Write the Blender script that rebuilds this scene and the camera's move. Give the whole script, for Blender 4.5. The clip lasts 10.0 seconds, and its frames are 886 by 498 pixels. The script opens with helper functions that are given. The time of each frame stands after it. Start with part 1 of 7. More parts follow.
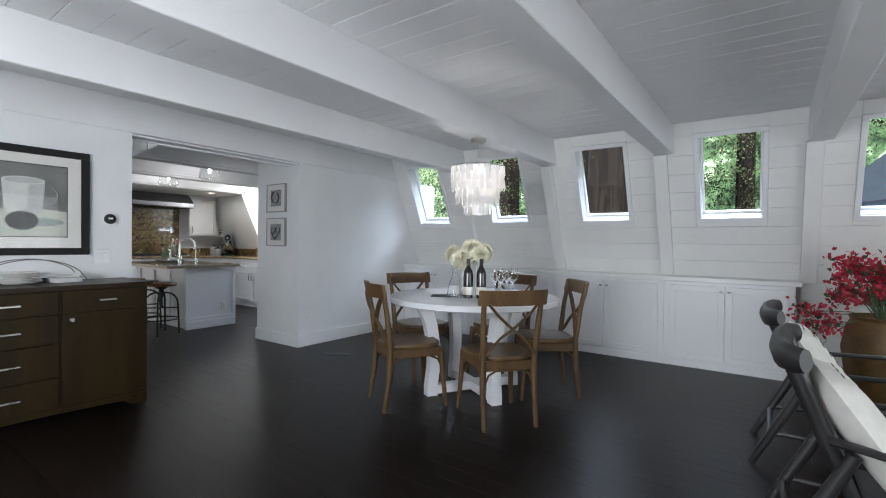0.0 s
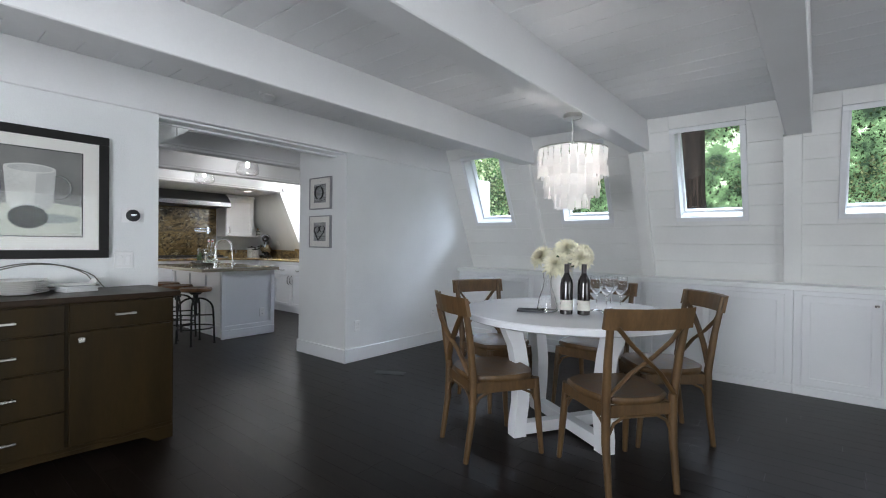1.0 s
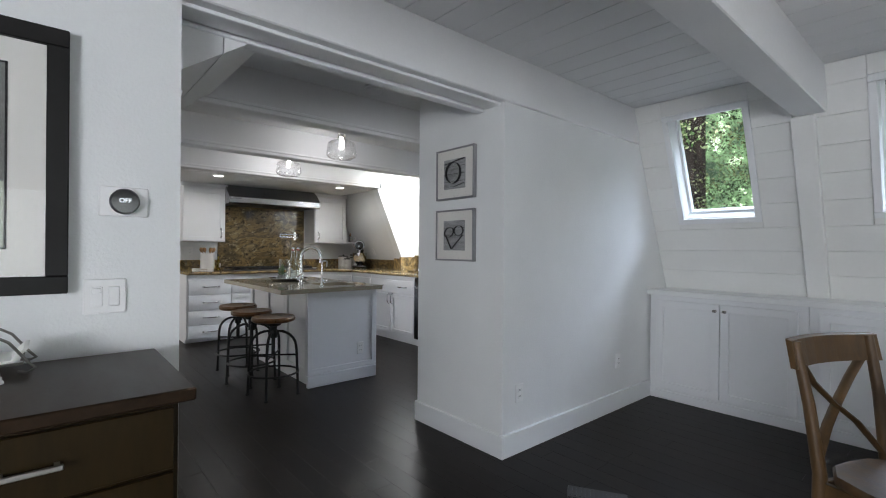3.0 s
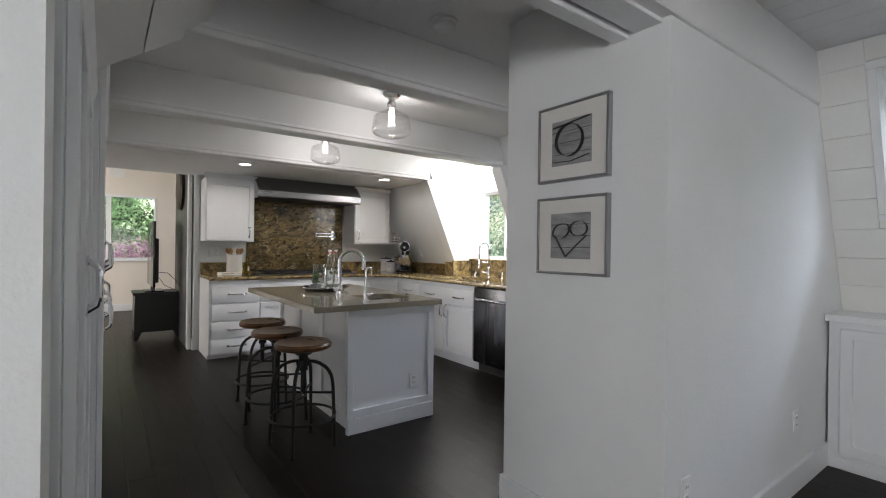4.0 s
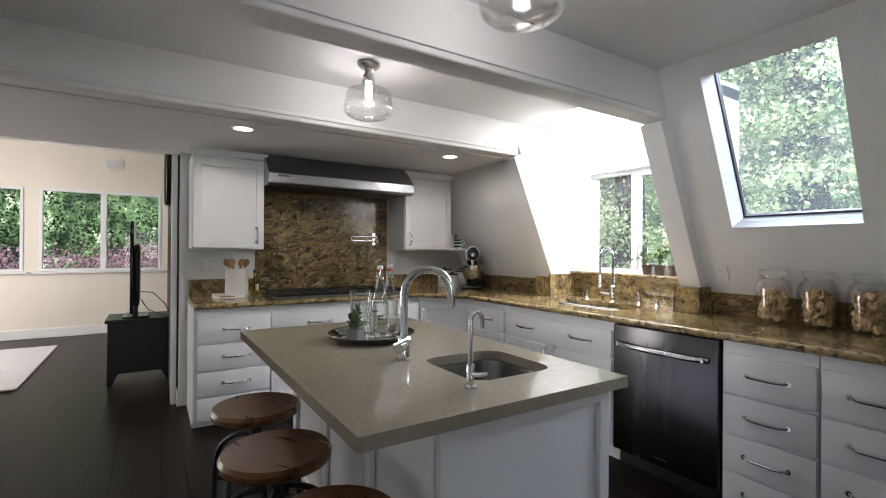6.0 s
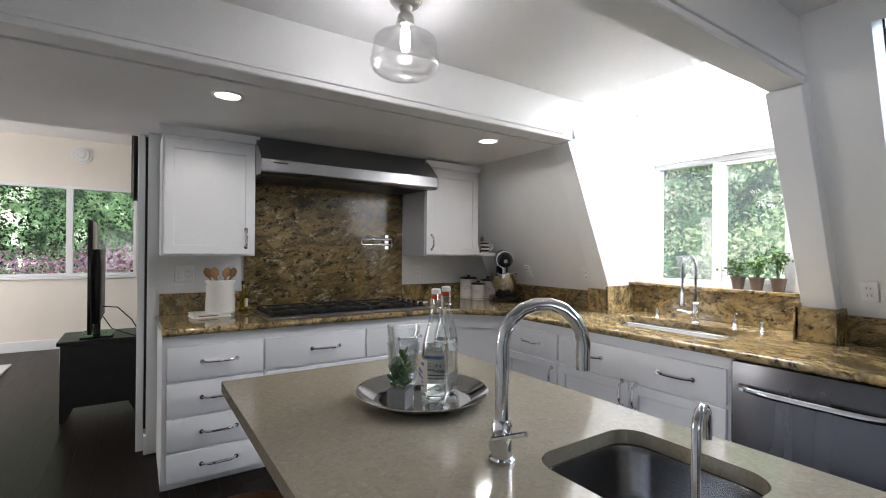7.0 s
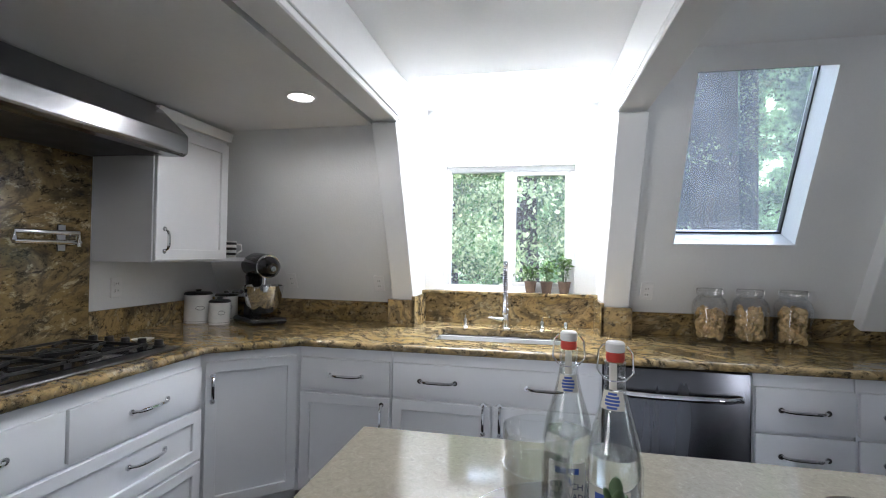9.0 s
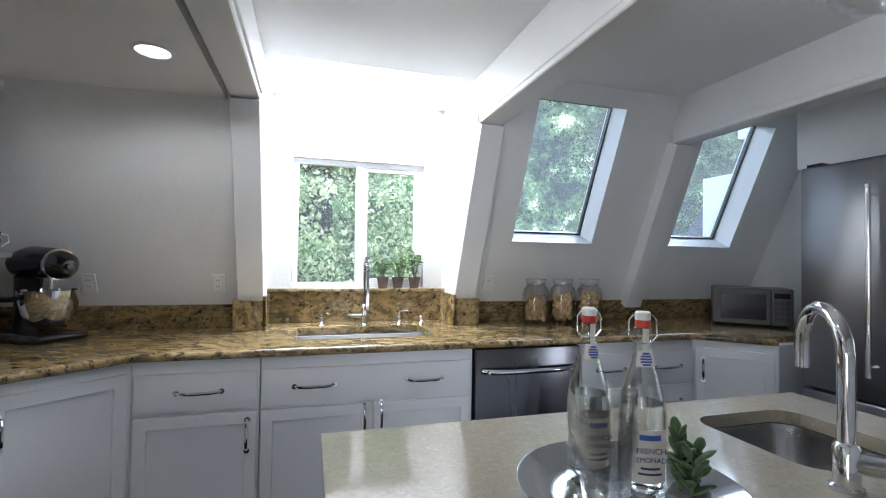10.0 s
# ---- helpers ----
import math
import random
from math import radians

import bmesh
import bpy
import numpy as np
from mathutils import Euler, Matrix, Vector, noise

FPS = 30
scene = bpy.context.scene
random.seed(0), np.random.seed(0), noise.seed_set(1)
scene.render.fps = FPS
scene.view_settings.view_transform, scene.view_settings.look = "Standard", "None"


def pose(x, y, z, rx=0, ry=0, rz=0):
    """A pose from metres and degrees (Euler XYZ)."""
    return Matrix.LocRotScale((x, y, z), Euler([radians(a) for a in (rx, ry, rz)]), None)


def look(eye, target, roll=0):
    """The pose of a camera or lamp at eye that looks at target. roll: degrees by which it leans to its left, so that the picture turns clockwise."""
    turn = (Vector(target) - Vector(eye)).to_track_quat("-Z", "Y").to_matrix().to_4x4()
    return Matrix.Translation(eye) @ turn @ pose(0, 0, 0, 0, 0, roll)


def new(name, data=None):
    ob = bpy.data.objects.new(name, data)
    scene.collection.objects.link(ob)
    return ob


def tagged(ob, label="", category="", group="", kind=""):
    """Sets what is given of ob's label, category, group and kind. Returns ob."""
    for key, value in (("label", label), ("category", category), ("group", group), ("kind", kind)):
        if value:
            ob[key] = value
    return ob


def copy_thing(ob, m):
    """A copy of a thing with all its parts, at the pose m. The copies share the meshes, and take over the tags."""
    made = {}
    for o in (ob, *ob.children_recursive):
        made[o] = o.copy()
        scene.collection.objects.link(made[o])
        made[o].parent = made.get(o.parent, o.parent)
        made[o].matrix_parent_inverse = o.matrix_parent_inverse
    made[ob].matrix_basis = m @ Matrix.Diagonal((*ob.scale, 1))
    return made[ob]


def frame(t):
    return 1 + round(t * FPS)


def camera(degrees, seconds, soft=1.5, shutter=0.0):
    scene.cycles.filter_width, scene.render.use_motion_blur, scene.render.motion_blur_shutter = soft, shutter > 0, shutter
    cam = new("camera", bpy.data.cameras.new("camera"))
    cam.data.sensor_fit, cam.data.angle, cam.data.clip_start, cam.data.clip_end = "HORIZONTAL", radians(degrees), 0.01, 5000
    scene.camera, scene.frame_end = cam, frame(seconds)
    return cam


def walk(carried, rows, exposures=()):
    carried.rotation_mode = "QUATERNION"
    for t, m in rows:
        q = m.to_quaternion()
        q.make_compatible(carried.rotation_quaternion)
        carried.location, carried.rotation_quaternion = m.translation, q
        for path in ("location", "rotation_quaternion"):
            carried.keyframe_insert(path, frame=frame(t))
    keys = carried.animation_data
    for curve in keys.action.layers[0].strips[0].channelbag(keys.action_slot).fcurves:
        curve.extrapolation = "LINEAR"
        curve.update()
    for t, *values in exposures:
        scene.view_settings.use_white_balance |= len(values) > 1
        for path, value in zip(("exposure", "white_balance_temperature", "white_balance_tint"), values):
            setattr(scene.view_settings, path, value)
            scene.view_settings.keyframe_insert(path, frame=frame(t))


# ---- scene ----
cam = camera(88.1, 10.0, soft=1.05)
PATH = [
    (0, (0.727, 0.172, 1.269), (-0.433, 1.802, 1.245), 0.7),
    (0.5, (0.373, 0.351, 1.276), (-0.842, 1.939, 1.252), 0.8),
    (1, (-0.038, 0.566, 1.263), (-1.303, 2.115, 1.243), 0.7),
    (1.5, (-0.468, 0.782, 1.259), (-1.796, 2.277, 1.245), 0.5),
    (2, (-0.959, 1.021, 1.275), (-2.342, 2.465, 1.262), 0.3),
    (2.5, (-1.459, 1.268, 1.284), (-2.911, 2.642, 1.28), 0.3),
    (4, (-2.984, 1.947, 1.322), (-4.593, 3.136, 1.319), 0.8),
    (4.5, (-3.472, 2.147, 1.344), (-5.128, 3.268, 1.34), 0.7),
    (5, (-3.958, 2.319, 1.36), (-5.639, 3.403, 1.353), 0.5),
    (6.5, (-5.287, 2.732, 1.391), (-6.97, 3.812, 1.399), 0.4),
    (7, (-5.705, 2.782, 1.422), (-7.366, 3.896, 1.427), 0.5),
    (7.5, (-6.085, 2.792, 1.441), (-7.603, 4.094, 1.454), 0.6),
    (8, (-6.449, 2.789, 1.429), (-7.706, 4.344, 1.451), 0.6),
    (8.5, (-6.813, 2.768, 1.434), (-7.686, 4.567, 1.464), 0.8),
    (9, (-7.112, 2.795, 1.433), (-7.5, 4.757, 1.462), 1.0),
    (9.5, (-7.392, 2.83, 1.414), (-7.293, 4.827, 1.456), 1.0),
    (10, (-7.641, 2.812, 1.395), (-7.08, 4.731, 1.441), 0.9),
]
walk(cam, [(t, look(eye, target, roll)) for t, eye, target, roll in PATH], [(0, -0.02, 6300, 10.5), (2.5, -0.04, 6300, 10.5), (4.5, -0.15, 6850, 13), (5.0, -0.18, 6850, 13), (7.0, -0.10, 6450, 13.5), (8.0, -0.09, 6200, 13), (9.0, -0.12, 6080, 12), (10, -0.22, 6000, 11.5)])

# ---- light ----
world = bpy.data.worlds.new("sky")
scene.world = world
world.use_nodes = True
wn = world.node_tree
sky = wn.nodes.new("ShaderNodeTexSky")
sky.sky_type = "NISHITA"
sky.sun_disc = False
sky.sun_elevation = radians(52)
sky.sun_rotation = radians(155)
wn.links.new(sky.outputs[0], wn.nodes["Background"].inputs[0])
wn.nodes["Background"].inputs[1].default_value = 0.15


def lamp(name, kind, m, power, color=(1, 1, 1), size=(1, 1), spread=180):
    data = bpy.data.lights.new(name, kind)
    data.energy, data.color = power, color
    if kind == "AREA":
        data.shape, data.size, data.size_y = "RECTANGLE", size[0], size[1]
        data.spread = radians(spread)
    if kind == "POINT":
        data.shadow_soft_size = size[0]
    if kind == "SPOT":
        data.shadow_soft_size, data.spot_size, data.spot_blend = size[0], radians(spread), 0.4
    ob = new(name, data)
    ob.matrix_world = m
    return ob


sun = bpy.data.lights.new("sun", "SUN")
sun.energy, sun.angle, sun.color = 5.0, radians(0.6), (1.0, 0.94, 0.84)
new("sun", sun).matrix_world = look((14, -30, 42), (0, 9, 0))

# added area lamps for daylight: from unseen openings east and south, dormer, sitting room
lamp("daylight_fill_east", "AREA", look((4.3, 2.0, 1.35), (-2.0, 2.2, 2.3)), 85, (0.93, 0.96, 1.0), (3.0, 2.0))
lamp("daylight_fill_south", "AREA", look((-0.6, -1.9, 1.5), (-1.9, 1.0, 2.35)), 225, (0.93, 0.96, 1.0), (2.2, 1.3))
lamp("daylight_fill_dormer", "AREA", look((-7.30, 5.77, 2.49), (-7.32, 5.6, 1.0)), 58, (1.0, 1.0, 0.98), (0.95, 0.55))
lamp("daylight_fill_sitting_room", "AREA", look((-11.8, -0.9, 1.5), (-12.2, 3.0, 0.8)), 130, (1.0, 0.97, 0.92), (2.6, 1.4))
# added lamp over the north roof, standing in for sky on the window reveals
lamp("daylight_fill_north", "AREA", look((-1.6, 8.3, 4.5), (-2.2, 5.5, 1.9)), 1500, (0.70, 0.82, 1.0), (13.5, 1.6))

# ---- materials ----
def mat(name, base, rough=0.5, metal=0.0, var=0.12, scale=6.0, fine=70.0, bump=0.05, stretch=(1, 1, 1), dark=None, coat=0.0, random_var=0.0, rvar=0.12, dist=0.002, spec=0.5):
    m = bpy.data.materials.new(name)
    m.use_nodes = True
    nt = m.node_tree
    bs = nt.nodes["Principled BSDF"]
    tc = nt.nodes.new("ShaderNodeTexCoord")
    mp = nt.nodes.new("ShaderNodeMapping")
    mp.inputs["Scale"].default_value = stretch
    nt.links.new(tc.outputs["Object"], mp.inputs[0])
    big = nt.nodes.new("ShaderNodeTexNoise")
    big.inputs["Scale"].default_value, big.inputs["Detail"].default_value = scale, 4
    small = nt.nodes.new("ShaderNodeTexNoise")
    small.inputs["Scale"].default_value, small.inputs["Detail"].default_value = fine, 3
    for n in (big, small):
        nt.links.new(mp.outputs[0], n.inputs["Vector"])
    add = nt.nodes.new("ShaderNodeMath")
    add.operation = "MULTIPLY_ADD"
    add.inputs[1].default_value = 0.35
    nt.links.new(small.outputs[0], add.inputs[0])
    nt.links.new(big.outputs[0], add.inputs[2])
    ramp = nt.nodes.new("ShaderNodeValToRGB")
    low = dark or tuple(c * (1 - var) for c in base)
    high = tuple(min(1, c * (1 + var)) for c in base)
    ramp.color_ramp.elements[0].position, ramp.color_ramp.elements[1].position = 0.45, 0.9
    ramp.color_ramp.elements[0].color, ramp.color_ramp.elements[1].color = (*low, 1), (*high, 1)
    nt.links.new(add.outputs[0], ramp.inputs[0])
    colour = ramp.outputs[0]
    if random_var:
        info = nt.nodes.new("ShaderNodeObjectInfo")
        hsv = nt.nodes.new("ShaderNodeHueSaturation")
        mr = nt.nodes.new("ShaderNodeMapRange")
        mr.inputs[3].default_value, mr.inputs[4].default_value = 1 - random_var, 1 + random_var
        nt.links.new(info.outputs["Random"], mr.inputs[0])
        nt.links.new(mr.outputs[0], hsv.inputs["Value"])
        nt.links.new(colour, hsv.inputs["Color"])
        colour = hsv.outputs[0]
    nt.links.new(colour, bs.inputs["Base Color"])
    rr = nt.nodes.new("ShaderNodeMapRange")
    rr.inputs[1].default_value, rr.inputs[2].default_value = 0.3, 0.7
    rr.inputs[3].default_value, rr.inputs[4].default_value = max(0.02, rough * (1 - rvar)), min(1, rough * (1 + rvar))
    nt.links.new(big.outputs[0], rr.inputs[0])
    nt.links.new(rr.outputs[0], bs.inputs["Roughness"])
    bs.inputs["Metallic"].default_value = metal
    bs.inputs["Specular IOR Level"].default_value = spec
    bs.inputs["Coat Weight"].default_value = coat
    bs.inputs["Coat Roughness"].default_value = 0.12
    if bump:
        bp = nt.nodes.new("ShaderNodeBump")
        bp.inputs["Strength"].default_value, bp.inputs["Distance"].default_value = min(1, bump * 4), dist
        nt.links.new(small.outputs[0], bp.inputs["Height"])
        nt.links.new(bp.outputs[0], bs.inputs["Normal"])
    return m


def glow(name, colour, strength):
    m = bpy.data.materials.new(name)
    m.use_nodes = True
    bs = m.node_tree.nodes["Principled BSDF"]
    bs.inputs["Base Color"].default_value = (*colour, 1)
    bs.inputs["Emission Color"].default_value = (*colour, 1)
    bs.inputs["Emission Strength"].default_value = strength
    return m


def glass(name, colour=(1, 1, 1), rough=0.0, ior=1.45):
    m = bpy.data.materials.new(name)
    m.use_nodes = True
    bs = m.node_tree.nodes["Principled BSDF"]
    bs.inputs["Base Color"].default_value = (*colour, 1)
    bs.inputs["Transmission Weight"].default_value = 1
    bs.inputs["Roughness"].default_value = rough
    bs.inputs["IOR"].default_value = ior
    return m


def pane_glass(name, gloss=0.02):
    """Thin clear pane: mostly see-through, with a weak mirror."""
    m = bpy.data.materials.new(name)
    m.use_nodes = True
    nt = m.node_tree
    nt.nodes.remove(nt.nodes["Principled BSDF"])
    tr, gl, mx = nt.nodes.new("ShaderNodeBsdfTransparent"), nt.nodes.new("ShaderNodeBsdfGlossy"), nt.nodes.new("ShaderNodeMixShader")
    gl.inputs["Roughness"].default_value = 0.02
    mx.inputs[0].default_value = gloss
    nt.links.new(tr.outputs[0], mx.inputs[1])
    nt.links.new(gl.outputs[0], mx.inputs[2])
    nt.links.new(mx.outputs[0], nt.nodes["Material Output"].inputs[0])
    return m


def thin_glass(name, tint=(1, 1, 1), gloss=0.5):
    """Thin blown glass: see-through, glossier towards its outline."""
    m = bpy.data.materials.new(name)
    m.use_nodes = True
    nt = m.node_tree
    nt.nodes.remove(nt.nodes["Principled BSDF"])
    tr, gl, mx = nt.nodes.new("ShaderNodeBsdfTransparent"), nt.nodes.new("ShaderNodeBsdfGlossy"), nt.nodes.new("ShaderNodeMixShader")
    lw, mul = nt.nodes.new("ShaderNodeLayerWeight"), nt.nodes.new("ShaderNodeMath")
    lw.inputs[0].default_value = 0.25
    mul.operation = "MULTIPLY_ADD"
    mul.inputs[1].default_value, mul.inputs[2].default_value = gloss, 0.03
    nt.links.new(lw.outputs["Facing"], mul.inputs[0])
    nt.links.new(mul.outputs[0], mx.inputs[0])
    tr.inputs[0].default_value = (*tint, 1)
    gl.inputs["Roughness"].default_value = 0.03
    nt.links.new(tr.outputs[0], mx.inputs[1])
    nt.links.new(gl.outputs[0], mx.inputs[2])
    nt.links.new(mx.outputs[0], nt.nodes["Material Output"].inputs[0])
    return m


def stone(name, cols, scale, rough=0.12, stretch=(1, 1, 1), warp=2.0, speck=60.0, grain=0.3):
    """Polished stone: warped noise veins through a list of colours, with fine crystals."""
    m = bpy.data.materials.new(name)
    m.use_nodes = True
    nt = m.node_tree
    bs = nt.nodes["Principled BSDF"]
    tc, mp = nt.nodes.new("ShaderNodeTexCoord"), nt.nodes.new("ShaderNodeMapping")
    mp.inputs["Scale"].default_value = stretch
    mp.inputs["Rotation"].default_value = (0.5, 0.2, 0.3)
    nt.links.new(tc.outputs["Object"], mp.inputs[0])
    n1 = nt.nodes.new("ShaderNodeTexNoise")
    n1.inputs["Scale"].default_value, n1.inputs["Detail"].default_value, n1.inputs["Distortion"].default_value = scale, 8, warp
    n1.inputs["Roughness"].default_value = 0.72
    nt.links.new(mp.outputs[0], n1.inputs["Vector"])
    v = nt.nodes.new("ShaderNodeTexNoise")
    v.inputs["Scale"].default_value, v.inputs["Detail"].default_value = speck, 3
    nt.links.new(tc.outputs["Object"], v.inputs["Vector"])
    add = nt.nodes.new("ShaderNodeMath")
    add.operation = "MULTIPLY_ADD"
    add.inputs[1].default_value = grain
    nt.links.new(v.outputs[0], add.inputs[0])
    nt.links.new(n1.outputs[0], add.inputs[2])
    ramp = nt.nodes.new("ShaderNodeValToRGB")
    els = ramp.color_ramp.elements
    while len(els) < len(cols):
        els.new(0.5)
    for i, c in enumerate(cols):
        els[i].position = 0.27 + grain / 2 + 0.46 * i / (len(cols) - 1)
        els[i].color = (*c, 1)
    nt.links.new(add.outputs[0], ramp.inputs[0])
    nt.links.new(ramp.outputs[0], bs.inputs["Base Color"])
    bs.inputs["Roughness"].default_value = rough
    return m


WHITE_WALL = mat("white_wall_paint", (0.78, 0.79, 0.79), 0.55, var=0.03, scale=2.5, fine=90, bump=0.12, dist=0.003)
BOARD_WHITE = mat("white_board_paint", (0.80, 0.80, 0.78), 0.42, var=0.03, scale=3, fine=40, bump=0.05, random_var=0.015)
CEIL_WHITE = mat("white_ceiling_paint", (0.78, 0.78, 0.78), 0.5, var=0.03, scale=2, fine=60, bump=0.05)
TRIM_WHITE = mat("white_trim_enamel", (0.80, 0.81, 0.82), 0.32, var=0.01, scale=5, fine=50, bump=0.02, rvar=0.05)
CAB_WHITE = mat("white_cabinet_enamel", (0.78, 0.79, 0.81), 0.3, var=0.008, scale=4, fine=45, bump=0.015, rvar=0.04)
FLOOR_WOOD = mat("dark_stained_floor", (0.0088, 0.006, 0.0047), 0.33, var=0.45, scale=3, fine=26, bump=0, stretch=(1, 9, 1), random_var=0.22, rvar=0.07, spec=0.11)
GAP = mat("dark_gap", (0.01, 0.009, 0.008), 0.8)
OAK = mat("weathered_oak", (0.102, 0.056, 0.021), 0.48, var=0.35, scale=7, fine=45, bump=0.1, stretch=(2, 2, 0.6))
WALNUT = mat("walnut_veneer", (0.021, 0.0128, 0.0036), 0.45, spec=0.16, var=0.32, scale=3, fine=30, bump=0.04, stretch=(3, 3, 0.5))
WALNUT_DARK = mat("walnut_edge", (0.026, 0.015, 0.008), 0.36, spec=0.14, var=0.3, scale=4, fine=30, bump=0.03, stretch=(3, 0.6, 3))
TABLE_WHITE = mat("white_table_lacquer", (0.82, 0.83, 0.85), 0.2, var=0.008, scale=5, fine=40, bump=0.0, rvar=0.05)
CHROME = mat("polished_chrome", (0.72, 0.73, 0.75), 0.08, 1.0, var=0.03, bump=0)
NICKEL = mat("brushed_nickel", (0.6, 0.58, 0.55), 0.28, 1.0, var=0.05, bump=0.02)
DISH_STEEL = mat("dark_stainless_steel", (0.115, 0.115, 0.125), 0.26, 1.0, var=0.06, scale=1.5, fine=30, bump=0, stretch=(6, 1, 0.6), rvar=0.1)
STEEL = mat("brushed_stainless_steel", (0.27, 0.27, 0.285), 0.30, 1.0, var=0.03, scale=2, fine=20, bump=0, rvar=0.05)
STEEL_H = mat("brushed_steel_across", (0.27, 0.27, 0.28), 0.26, 1.0, var=0.03, scale=2, fine=20, bump=0, rvar=0.05)
DARK_STEEL = mat("dark_appliance_side", (0.05, 0.05, 0.055), 0.4, 0.6, var=0.08)
BLACK_IRON = mat("black_cast_iron", (0.018, 0.018, 0.018), 0.5, 0.2, var=0.2, bump=0.1)
BLACK_GLOSS = mat("black_gloss", (0.012, 0.012, 0.013), 0.15, var=0.1, bump=0)
BLACK_MATT = mat("black_paint", (0.014, 0.013, 0.013), 0.4, var=0.2, scale=8, bump=0.05)
def granite(name, turn, stretch, flow=1.3, blot=9.0, rough=0.08, gain=1.0):
    """Polished granite: slow drifts of gold, tan and grey-brown with black and cream crystals drawn out along them."""
    m = bpy.data.materials.new(name)
    m.use_nodes = True
    nt = m.node_tree
    bs = nt.nodes["Principled BSDF"]

    def node(kind, **values):
        n = nt.nodes.new(kind)
        for k, v in values.items():
            n.inputs[k].default_value = v
        return n
    tc = nt.nodes.new("ShaderNodeTexCoord")
    rot, stre = nt.nodes.new("ShaderNodeMapping"), nt.nodes.new("ShaderNodeMapping")
    rot.inputs["Rotation"].default_value = turn
    stre.inputs["Scale"].default_value = stretch
    nt.links.new(tc.outputs["Object"], rot.inputs[0])
    nt.links.new(rot.outputs[0], stre.inputs[0])

    def noise(scale, detail, roughness, distortion, source):
        n = node("ShaderNodeTexNoise", Scale=scale, Detail=detail, Roughness=roughness, Distortion=distortion)
        nt.links.new(source.outputs[0], n.inputs["Vector"])
        return n.outputs[0]

    def ramp(value, stops, scale=(1, 1, 1)):
        r = nt.nodes.new("ShaderNodeValToRGB")
        els = r.color_ramp.elements
        while len(els) < len(stops):
            els.new(0.5)
        for e, (p, c) in zip(els, stops):
            e.position, e.color = p, (*[min(1, v * k) for v, k in zip(c, scale)], 1)
        nt.links.new(value, r.inputs[0])
        return r.outputs[0]

    def blend(mask, a, b):
        mx = nt.nodes.new("ShaderNodeMixRGB")
        nt.links.new(mask, mx.inputs[0])
        nt.links.new(a, mx.inputs[1])
        if isinstance(b, tuple):
            mx.inputs[2].default_value = (*b, 1)
        else:
            nt.links.new(b, mx.inputs[2])
        return mx.outputs[0]
    drift = noise(flow, 6, 0.62, 0.5, stre)
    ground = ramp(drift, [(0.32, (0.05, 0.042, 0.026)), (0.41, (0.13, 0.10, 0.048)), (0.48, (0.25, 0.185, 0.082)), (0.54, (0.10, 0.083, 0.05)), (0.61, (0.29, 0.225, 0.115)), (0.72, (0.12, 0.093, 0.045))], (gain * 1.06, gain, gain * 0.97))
    pale = noise(blot * 0.8, 8, 0.8, 0.2, stre)
    ground = blend(ramp(pale, [(0.545, (0, 0, 0)), (0.62, (0.8, 0.8, 0.8))]), ground, (0.47, 0.40, 0.255))
    dark = noise(blot * 1.25, 8, 0.82, 0.2, stre)
    ground = blend(ramp(dark, [(0.41, (0.92, 0.92, 0.92)), (0.475, (0, 0, 0))]), ground, (0.016, 0.013, 0.009))
    rust = noise(blot * 2.5, 6, 0.75, 0.1, rot)
    ground = blend(ramp(rust, [(0.60, (0, 0, 0)), (0.68, (0.6, 0.6, 0.6))]), ground, (0.085, 0.06, 0.028))
    nt.links.new(ground, bs.inputs["Base Color"])
    bs.inputs["Roughness"].default_value = rough
    return m


# worktop copy of the stone has the window's light put into its gain
GRANITE = granite("gold_brown_granite_window_lit", (0, 0, 0.3), (1.0, 1.7, 1.5), 3.0, 15.0, gain=1.6)
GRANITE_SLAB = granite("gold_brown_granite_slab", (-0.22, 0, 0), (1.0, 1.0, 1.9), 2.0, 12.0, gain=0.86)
QUARTZ = stone("beige_quartz", [(0.235, 0.205, 0.152), (0.285, 0.252, 0.192), (0.312, 0.278, 0.215), (0.37, 0.34, 0.275)], 30.0, 0.09, speck=140)
PANE = pane_glass("window_pane_glass")
CLEAR = glass("clear_glass")


def hazed_pane(name, haze):
    """Clear pane with a pale patchy veil painted in for glare and reflected daylight."""
    m = pane_glass(name, 0.025)
    nt = m.node_tree
    old = nt.nodes["Material Output"].inputs[0].links[0].from_socket
    tl, df, a, b = (nt.nodes.new("ShaderNodeBsdfTranslucent"), nt.nodes.new("ShaderNodeBsdfDiffuse"), nt.nodes.new("ShaderNodeMixShader"), nt.nodes.new("ShaderNodeMixShader"))
    tl.inputs[0].default_value = df.inputs[0].default_value = (0.85, 0.9, 0.95, 1)
    tc, nz, mr = nt.nodes.new("ShaderNodeTexCoord"), nt.nodes.new("ShaderNodeTexNoise"), nt.nodes.new("ShaderNodeMapRange")
    nz.inputs["Scale"].default_value, nz.inputs["Detail"].default_value = 5, 5
    mr.inputs[3].default_value, mr.inputs[4].default_value = haze * 0.5, haze * 1.5
    nt.links.new(tc.outputs["Object"], nz.inputs["Vector"])
    nt.links.new(nz.outputs[0], mr.inputs[0])
    nt.links.new(mr.outputs[0], b.inputs[0])
    a.inputs[0].default_value = 0.3
    nt.links.new(tl.outputs[0], a.inputs[1])
    nt.links.new(df.outputs[0], a.inputs[2])
    nt.links.new(old, b.inputs[1])
    nt.links.new(a.outputs[0], b.inputs[2])
    nt.links.new(b.outputs[0], nt.nodes["Material Output"].inputs[0])
    return m


